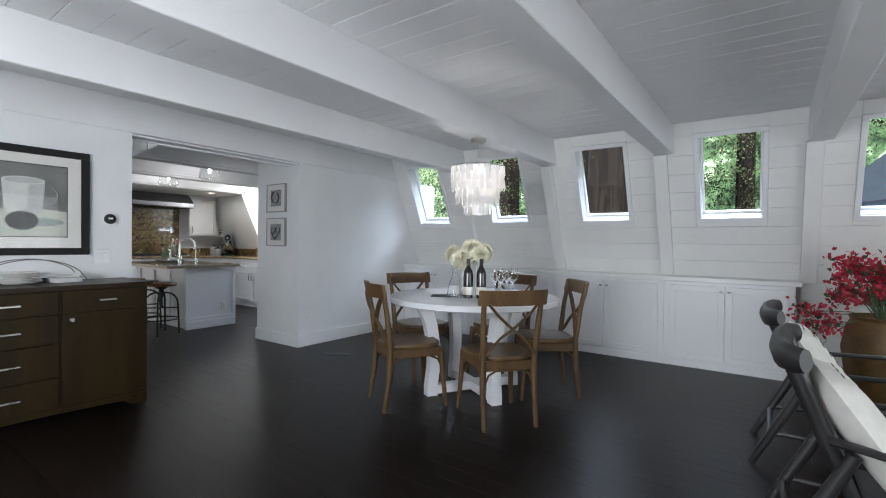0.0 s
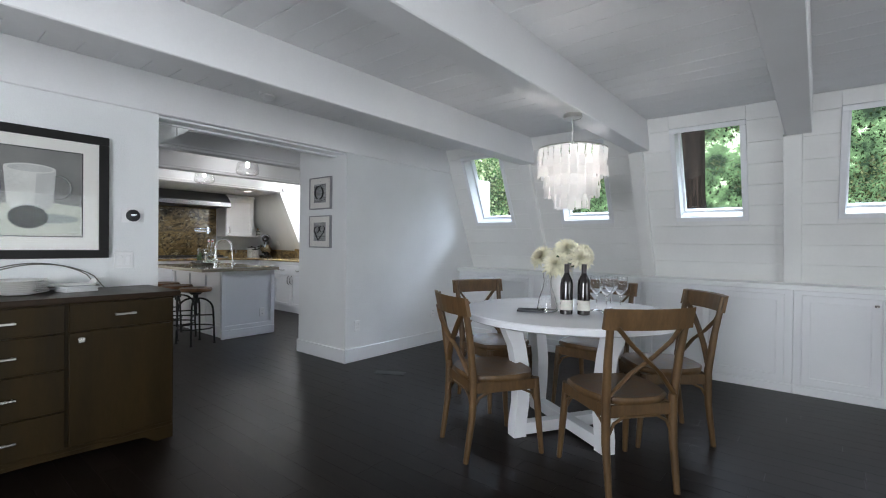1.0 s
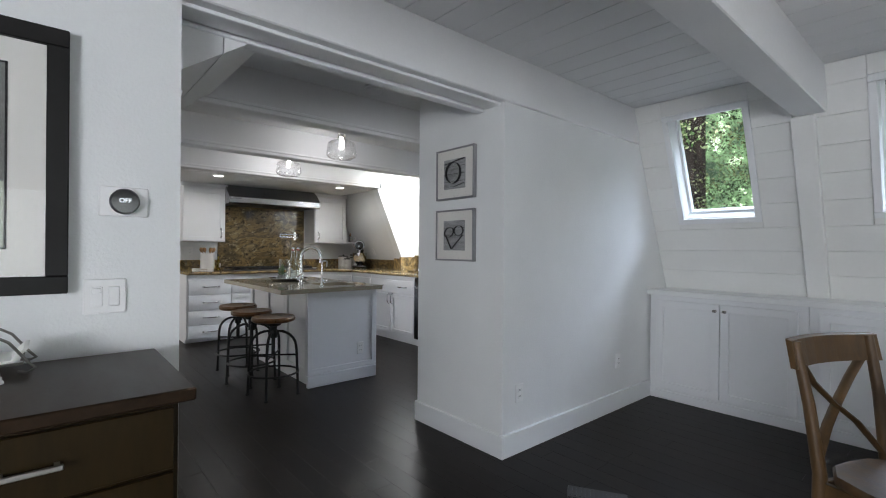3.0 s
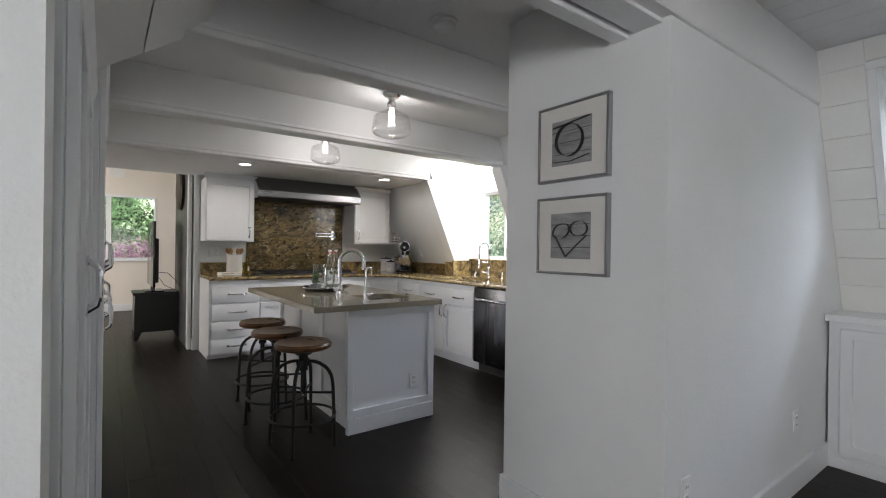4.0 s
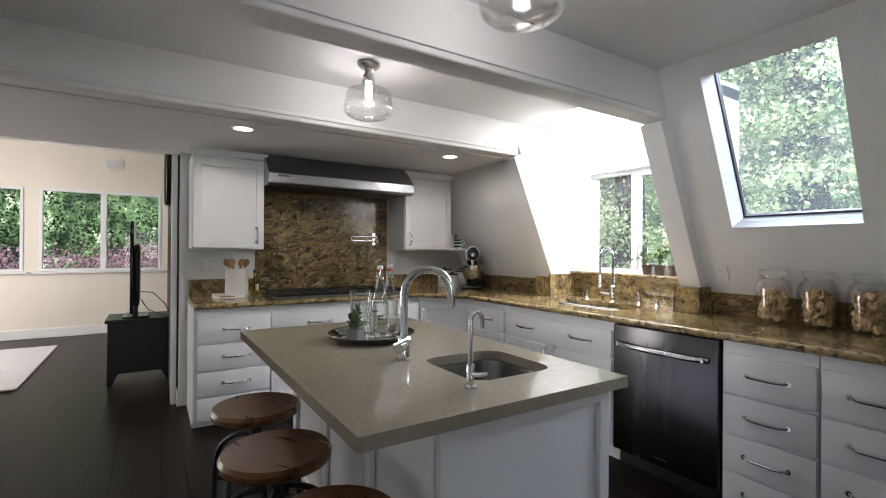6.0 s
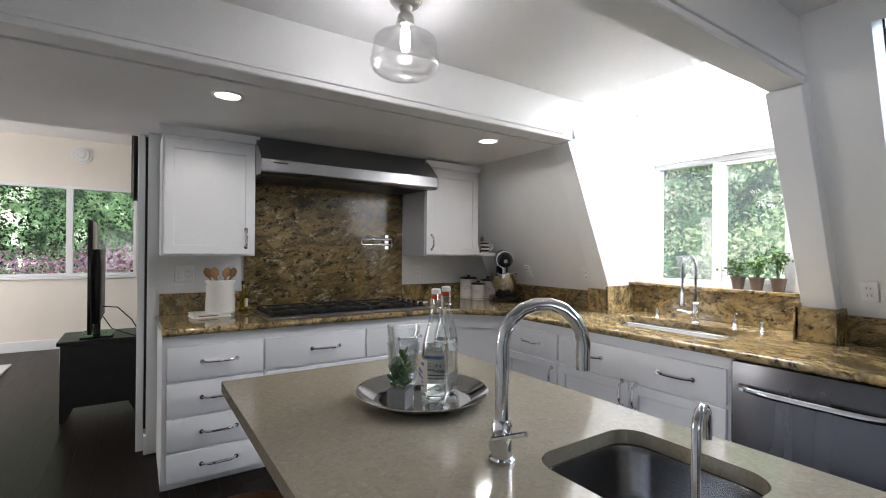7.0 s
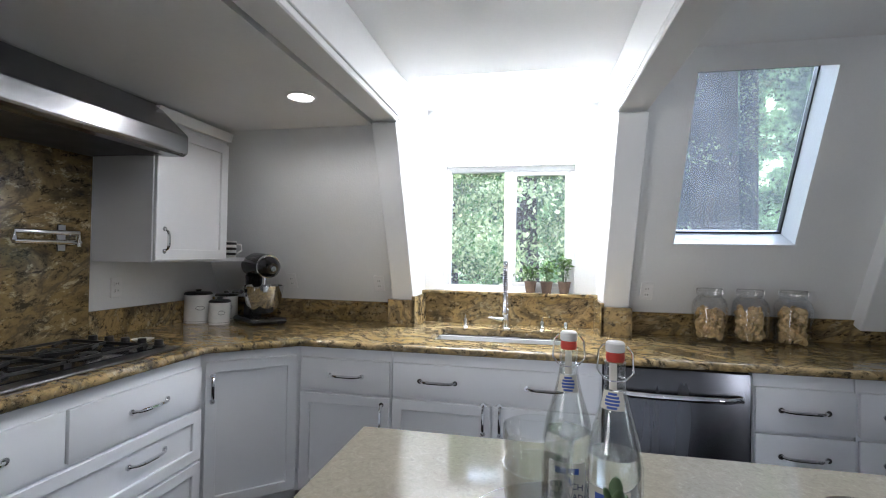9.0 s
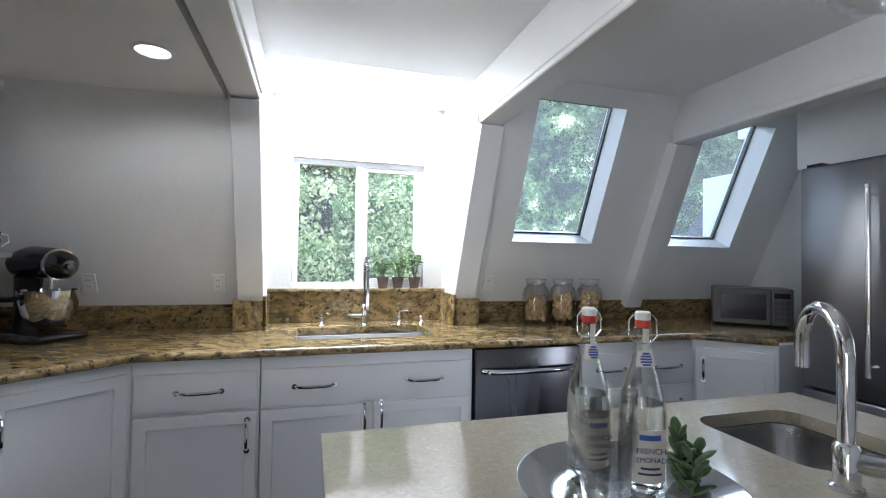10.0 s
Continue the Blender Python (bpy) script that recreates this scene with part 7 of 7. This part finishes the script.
for s in range(3):
    ox, oy = (0, 0.016, -0.014)[s], (0.012, -0.01, -0.008)[s]
    hgt = (0.09, 0.07, 0.06)[s]
    part("stem", tube(bmesh.new(), [(ox, oy, 0.055), (ox * 1.6, oy * 1.6, 0.06 + hgt)], 0.004, 6), SUCC, suc)
    for k in range(int(hgt / 0.006)):
        lf = new("leaf", leaf_data)
        lf.parent = suc
        lf.matrix_basis = pose(ox * (1 + k * 0.03), oy * (1 + k * 0.03), 0.066 + 0.0065 * k) @ pose(0, 0, 0, 0, 0, k * 137.5) @ pose(0, 0, 0, random.uniform(35, 70) - k * 1.2, 0, 0)

# outlets over the worktop
wall_plate("wall_outlet", pose(-9.449, 3.07, 1.235, 0, 0, 90), "white switch and outlet plate under the wall cabinet", ["switch", "outlet"], "outlet")
wall_plate("wall_outlet", pose(-9.449, 5.0, 1.22, 0, 0, 90), "white power outlet under the wall cabinet", ["outlet"], "outlet")
for x in (-8.82, -8.16, -6.42):
    wall_plate("wall_outlet", SLOPE @ pose(x, 1.235 / CO, -0.001) @ Matrix(((1, 0, 0, 0), (0, 0, 1, 0), (0, 1, 0, 0), (0, 0, 0, 1))) @ Matrix.Diagonal((1, 1, 1, 1)), "white power outlet on the leaning wall", ["outlet"], "outlet")

# ---- sitting room ----
ts = thing("tv_stand", (-10.47, 2.28, 0), 90, "black wooden television stand with arched feet", "tv stand")
part("body", box(bmesh.new(), 0, 0, 0.16, 0.55, 0.5, 0.62, 0.004), BLACK_MATT, ts)
part("top", box(bmesh.new(), -0.02, -0.02, 0.62, 0.57, 0.52, 0.655, 0.005), BLACK_MATT, ts)
part("skirt", prism(bmesh.new(), [(0, 0), (0.04, 0), (0.09, 0.11), (0.46, 0.11), (0.51, 0), (0.55, 0), (0.55, 0.165), (0, 0.165)], "y", 0.0, 0.03), BLACK_MATT, ts)
part("skirt", prism(bmesh.new(), [(0.03, 0), (0.07, 0), (0.12, 0.11), (0.40, 0.11), (0.45, 0), (0.5, 0), (0.5, 0.165), (0.03, 0.165)], "x", 0.0, 0.03), BLACK_MATT, ts)
tv = thing("television", (-10.62, 2.50, 0.655), 0, "black flat television seen edge on", "television")
part("screen", box(bmesh.new(), -0.6, -0.03, 0.08, 0.42, 0.0, 0.98, 0.008, 2), BLACK_GLOSS, tv)
part("back_cover", box(bmesh.new(), -0.45, 0.0, 0.14, 0.3, 0.045, 0.75, 0.015, 2), BLACK_MATT, tv)
part("stand", box(bmesh.new(), -0.28, -0.1, 0.0, 0.12, 0.13, 0.018, 0.006), BLACK_GLOSS, tv)
part("neck", box(bmesh.new(), -0.12, -0.02, 0.015, -0.04, 0.03, 0.16, 0.004), BLACK_MATT, tv)
cab = thing("power_cable", (-10.5, 2.56, 0.655), 0, "black power cables hanging behind the television", "cable")
part("cable", tube(bmesh.new(), [(0.1, 0, 0.28), (0.12, 0.10, 0.27), (0.14, 0.2, 0.16), (0.14, 0.26, 0.04), (0.14, 0.29, -0.1), (0.12, 0.29, -0.5)], 0.005, 6), BLACK_MATT, cab)
part("cable", tube(bmesh.new(), [(0.1, 0, 0.2), (0.13, 0.06, 0.1), (0.14, 0.14, 0.06), (0.1, 0.22, 0.02), (0.12, 0.30, -0.06), (0.14, 0.295, -0.4)], 0.004, 6), BLACK_MATT, cab)
RUG = mat("pale_shag_rug", (0.62, 0.61, 0.62), 0.95, var=0.12, scale=30, fine=300, bump=0.5)
solo("area_rug", box(bmesh.new(), -13.1, -0.6, 0.001, -10.75, 1.57, 0.02, 0.008), RUG, "pale shaggy rug on the dark floor", "rug")
orn = thing("wall_ornament", (-10.2, 2.798, 1.78), 0, "round dark wooden wall ornament with a metal band", "ornament")
part("disc", tube(bmesh.new(), [(0, 0, 0.3), (0, -0.05, 0.3)], [0.29, 0.26], 28), WALNUT, orn)
part("band", tube(bmesh.new(), [(0.27 * math.cos(t), -0.03, 0.3 + 0.27 * math.sin(t)) for t in [k * 0.224 for k in range(28)]], 0.012, 6, True), BLACK_IRON, orn)
v = thing("wall_vent", (-13.999, 2.13, 2.735), 90, "round cream vent high on the sitting room wall", "vent")
for r0, r1, o in ((0.0, 0.04, 0.03), (0.05, 0.09, 0.02), (0.10, 0.125, 0.012)):
    bm = lathe(bmesh.new(), [(r0, 0), (r1, 0), (r1, o), (r0, o)] if r0 else [(0, 0), (r1, 0), (r1, o), (0, o)], 28)
    bm.transform(Matrix.Rotation(radians(90), 4, "X"))
    part("ring", bm, PLASTIC, v)

# ---- outside ----
def leaf_cloud(name, n, centres, spread, size, material, seed, label):
    rng = np.random.default_rng(seed)
    c = np.array(centres)[rng.integers(0, len(centres), n)] + rng.normal(0, 1, (n, 3)) * spread
    d = rng.normal(0, 1, (n, 3))
    d[:, 2] -= 0.3
    d /= np.linalg.norm(d, axis=1)[:, None]
    s = np.cross(d, rng.normal(0, 1, (n, 3)))
    s /= np.linalg.norm(s, axis=1)[:, None]
    l = rng.uniform(size[0], size[1], (n, 1))
    v = np.stack([c, c + d * l * 0.5 + s * l * 0.32, c + d * l, c + d * l * 0.5 - s * l * 0.32], 1).reshape(-1, 3)
    me = bpy.data.meshes.new(name)
    me.from_pydata(v.tolist(), [], np.arange(4 * n).reshape(-1, 4).tolist())
    me.materials.append(material)
    return tagged(new(name, me), label, "foliage", "", "stuff")


def leaf_mat(name, a, b):
    m = bpy.data.materials.new(name)
    m.use_nodes = True
    nt = m.node_tree
    bs = nt.nodes["Principled BSDF"]
    geo, ramp = nt.nodes.new("ShaderNodeNewGeometry"), nt.nodes.new("ShaderNodeValToRGB")
    ramp.color_ramp.elements[0].color, ramp.color_ramp.elements[1].color = (*a, 1), (*b, 1)
    nt.links.new(geo.outputs["Random Per Island"], ramp.inputs[0])
    nt.links.new(ramp.outputs[0], bs.inputs["Base Color"])
    bs.inputs["Roughness"].default_value = 0.5
    tl, mx = nt.nodes.new("ShaderNodeBsdfTranslucent"), nt.nodes.new("ShaderNodeMixShader")
    nt.links.new(ramp.outputs[0], tl.inputs[0])
    mx.inputs[0].default_value = 0.4
    nt.links.new(bs.outputs[0], mx.inputs[1])
    nt.links.new(tl.outputs[0], mx.inputs[2])
    nt.links.new(mx.outputs[0], nt.nodes["Material Output"].inputs[0])
    return m


# sun and shade put into the first leaf colour: near black to pale
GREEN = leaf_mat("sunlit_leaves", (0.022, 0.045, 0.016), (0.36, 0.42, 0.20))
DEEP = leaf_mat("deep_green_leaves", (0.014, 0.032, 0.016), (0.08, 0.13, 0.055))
BLOOM = leaf_mat("pink_violet_blossom", (0.38, 0.20, 0.36), (0.92, 0.66, 0.78))
# bark colour lowered for the shade it stands in, furrows drawn as dark bands
BARK = stone("shaded_redwood_bark", [(0.003, 0.0027, 0.0027), (0.012, 0.009, 0.008), (0.042, 0.032, 0.027), (0.006, 0.005, 0.0045), (0.055, 0.042, 0.034), (0.005, 0.0042, 0.004)], 1.4, 0.95, (3, 3, 0.25), 0.6, 7, 0.2)
EARTH = mat("forest_floor", (0.07, 0.06, 0.035), 0.95, var=0.4, scale=0.6, fine=6, bump=0.3)
bm = box(bmesh.new(), -120, -120, -0.9, 120, 120, -0.45)
structure("ground", bm, EARTH, "shaded earth under the trees")
rng = np.random.default_rng(7)


def spots(n, x, y, z):
    return np.stack([rng.uniform(*x, n), rng.uniform(*y, n), rng.uniform(*z, n)], 1)


# copy of the leaves with strong sun painted in as near-white colour
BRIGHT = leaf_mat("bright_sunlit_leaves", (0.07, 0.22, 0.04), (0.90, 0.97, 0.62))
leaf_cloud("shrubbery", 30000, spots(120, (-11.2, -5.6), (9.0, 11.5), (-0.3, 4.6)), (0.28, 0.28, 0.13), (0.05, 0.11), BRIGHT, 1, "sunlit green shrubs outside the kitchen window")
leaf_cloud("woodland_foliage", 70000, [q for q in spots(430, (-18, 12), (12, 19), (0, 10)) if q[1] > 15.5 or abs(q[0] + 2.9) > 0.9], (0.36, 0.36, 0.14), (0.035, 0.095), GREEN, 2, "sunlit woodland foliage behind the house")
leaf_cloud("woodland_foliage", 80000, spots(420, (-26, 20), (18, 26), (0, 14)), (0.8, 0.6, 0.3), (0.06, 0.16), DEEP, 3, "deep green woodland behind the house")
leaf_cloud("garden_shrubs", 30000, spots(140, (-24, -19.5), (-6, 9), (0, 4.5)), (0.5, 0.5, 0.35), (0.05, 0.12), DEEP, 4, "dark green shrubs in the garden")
leaf_cloud("flowering_shrubs", 22000, spots(130, (-17.6, -16.4), (-4, 7), (0.1, 1.3)), (0.3, 0.35, 0.13), (0.04, 0.09), BLOOM, 5, "pink and violet flowering shrubs under the window")
leaf_cloud("garden_shrubs", 9000, spots(36, (-18.4, -17), (-3, 7), (0.2, 1.3)), (0.3, 0.3, 0.2), (0.05, 0.1), GREEN, 6, "bright green shrubs among the flowers")


def trunk(x, y, r, h, label):
    t = thing("redwood_tree", (x, y, -0.5), 0, label, "tree", "redwood trees")
    bm = bmesh.new()
    rings, seg = [], 40
    rr = random.Random(int(abs(x * 100)))
    ph = [rr.uniform(0, 6.28) for _ in range(4)]
    for k in range(16):
        f = k / 15
        rad = r * (1.35 - 0.35 * min(1, f * 6)) * (1 - 0.3 * f)
        rings.append([bm.verts.new((rad * (1 + 0.06 * math.sin(7 * a + ph[0] + f * 2) + 0.05 * math.sin(13 * a + ph[1])) * math.cos(a), rad * (1 + 0.06 * math.sin(7 * a + ph[0] + f * 2) + 0.05 * math.sin(13 * a + ph[1])) * math.sin(a), h * f)) for a in [2 * math.pi * s / seg for s in range(seg)]])
    for a, b in zip(rings, rings[1:]):
        for s in range(seg):
            bm.faces.new((a[s], a[(s + 1) % seg], b[(s + 1) % seg], b[s]))
    part("trunk", bm, BARK, t, "furrowed red-brown bark", smooth=60)
    bm = bmesh.new()
    for k in range(9):
        a, z = rr.uniform(0, 6.28), rr.uniform(0.35, 0.95) * h
        tube(bm, [(r * 0.6 * math.cos(a), r * 0.6 * math.sin(a), z), ((r + 1.2) * math.cos(a), (r + 1.2) * math.sin(a), z - 0.1), ((r + 2.4) * math.cos(a), (r + 2.4) * math.sin(a), z - 0.5)], [0.08, 0.05, 0.02], 6)
    part("branch", bm, BARK, t)
    return t


trunk(-3.4, 14.8, 1.0, 16, "massive redwood trunk behind the house")
trunk(-7.5, 16.0, 0.45, 17, "slim redwood trunk behind the house")
trunk(0.0, 20.0, 0.3, 17, "slim redwood trunk among the foliage")
trunk(-10.5, 19.0, 0.6, 18, "redwood trunk deep in the woodland")
trunk(-15.0, 17.0, 0.5, 18, "redwood trunk deep in the woodland")

# neighbouring shed whose roof shows through the roof windows
shed = thing("garden_shed", (3.6, 11.2, -0.45), 20, "timber shed with a blue-grey shingle roof", "shed")
SHINGLE = mat("blue_grey_shingle", (0.10, 0.13, 0.17), 0.8, var=0.25, scale=6, fine=40, bump=0.2)
CEDAR = mat("brown_cedar", (0.18, 0.10, 0.05), 0.7, var=0.3, scale=5, fine=30, bump=0.1)
part("wall", box(bmesh.new(), -1.5, -1.2, 0, 1.5, 1.2, 2.6), CEDAR, shed)
for s in (-1, 1):
    bm = prism(bmesh.new(), [(s * 1.9, 2.35), (0, 3.9), (0, 4.02), (s * 1.9, 2.47)], "y", -1.6, 1.6)
    part("roof", bm, SHINGLE, shed)
    part("fascia", prism(bmesh.new(), [(s * 1.93, 2.25), (0, 3.82), (0, 3.98), (s * 1.93, 2.41)], "y", -1.66, -1.601), CEDAR, shed)

# distant woodland backdrop, its sunlight painted in as pale spots and emission
back = bpy.data.materials.new("glowing_woodland")
back.use_nodes = True
nt = back.node_tree
bs = nt.nodes["Principled BSDF"]
tc = nt.nodes.new("ShaderNodeTexCoord")
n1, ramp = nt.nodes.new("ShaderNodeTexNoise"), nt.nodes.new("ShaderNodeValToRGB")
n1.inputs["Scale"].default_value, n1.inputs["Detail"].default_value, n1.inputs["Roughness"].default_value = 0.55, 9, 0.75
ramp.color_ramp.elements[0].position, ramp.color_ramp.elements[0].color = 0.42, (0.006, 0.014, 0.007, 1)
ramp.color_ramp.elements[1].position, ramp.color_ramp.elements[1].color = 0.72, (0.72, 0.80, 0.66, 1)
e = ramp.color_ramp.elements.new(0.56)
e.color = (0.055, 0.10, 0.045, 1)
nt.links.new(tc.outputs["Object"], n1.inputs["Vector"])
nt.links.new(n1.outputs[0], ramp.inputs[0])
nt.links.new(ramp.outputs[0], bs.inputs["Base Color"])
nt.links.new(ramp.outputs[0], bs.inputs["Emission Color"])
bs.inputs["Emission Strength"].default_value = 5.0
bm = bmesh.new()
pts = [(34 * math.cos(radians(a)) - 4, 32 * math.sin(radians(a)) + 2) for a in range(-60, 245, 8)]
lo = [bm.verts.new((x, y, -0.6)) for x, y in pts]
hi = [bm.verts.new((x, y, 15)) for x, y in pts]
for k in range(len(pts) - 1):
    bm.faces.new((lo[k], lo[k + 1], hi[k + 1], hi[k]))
structure("backdrop", bm, back, "glowing backdrop of distant woodland")

# ---- boards on the leaning dining wall ----
def free_runs(x0, x1, cuts):
    runs, x = [], x0
    for a, b in sorted(cuts):
        if a > x:
            runs.append((x, min(a, x1)))
        x = max(x, b)
    if x < x1:
        runs.append((x, x1))
    return [(a, b) for a, b in runs if b - a > 0.01]


v = 0.945 / CO
while v < CEIL / CO:
    v1 = min(v + 0.196, CEIL / CO)
    cuts = [(x - 0.001, x + WIN_W + 0.001) for x in DINING_WINDOWS] if v1 > Z0 / CO and v < Z1 / CO else []
    cuts += [(x - 0.105, x + 0.025) for x in (-2.68, -1.425, -0.17, 1.085, 2.34, 3.6)]
    for a, b in free_runs(WX + 0.001, EAST, cuts):
        # a board that a window cuts only in part keeps its free strip
        bm = box(bmesh.new(), a, v + 0.001, -0.014, b, v1 - 0.001, -0.001, 0.0015)
        part("board", on_slope(bm), BOARD_WHITE, wall_north)
    if cuts and len(cuts) > 6:
        for x in DINING_WINDOWS:
            for lo, hi in ((v, Z0 / CO), (Z1 / CO, v1)):
                if hi - lo > 0.012 and hi <= v1 + 1e-6 and lo >= v - 1e-6:
                    part("board", on_slope(box(bmesh.new(), x, lo + 0.002, -0.014, x + WIN_W, hi - 0.002, -0.001, 0.002)), BOARD_WHITE, wall_north)
    v = v1
# the wall below the ledge, past the end of the cupboards
for k in range(5):
    part("board", on_slope(box(bmesh.new(), 0.99, 0.02 + 0.2 * k, -0.014, EAST, 0.216 + 0.2 * k, -0.001, 0.002)), BOARD_WHITE, wall_north)

# ---- floor planks ----
floor = tagged(new("floor"), "dark brown stained plank floor", "", "", "structure")
random.seed(77)
PWID = 0.127
lens = [0.9, 1.2, 1.5, 1.8]
plank_data = {}
for l in lens:
    me = mesh_of("plank", box(bmesh.new(), 0.0003, 0.0003, -0.011, l - 0.0003, PWID - 0.0003, 0.0, 0.0007), 0)
    me.materials.append(FLOOR_WOOD)
    plank_data[l] = me
near, rest_v, rest_f = 0, [], []
y = SOUTH
while y < 6.5:
    x = -14.0 - random.uniform(0, 0.9)
    while x < EAST:
        l = random.choice(lens)
        if -5.2 < x < 0.4 and 1.0 < y < 5.4 and near < 300:
            ob = new("plank", plank_data[l])
            ob.location, ob.parent = (x, y, 0), floor
            near += 1
        else:
            b = len(rest_v)
            g = 0.0006
            x0, x1, y0, y1 = x + g, x + l - g, y + g, y + PWID - g
            rest_v += [(x0, y0, 0), (x1, y0, 0), (x1, y1, 0), (x0, y1, 0), (x0, y0, -0.011), (x1, y0, -0.011), (x1, y1, -0.011), (x0, y1, -0.011)]
            rest_f += [(b, b + 1, b + 2, b + 3), (b, b + 4, b + 5, b + 1), (b + 1, b + 5, b + 6, b + 2), (b + 2, b + 6, b + 7, b + 3), (b + 3, b + 7, b + 4, b)]
        x += l
    y += PWID
me = bpy.data.meshes.new("planks")
me.from_pydata(rest_v, [], rest_f)
me.materials.append(FLOOR_WOOD)
ob = new("planks", me)
ob.parent = floor
tagged(ob, "dark brown stained floor planks", kind="stuff")
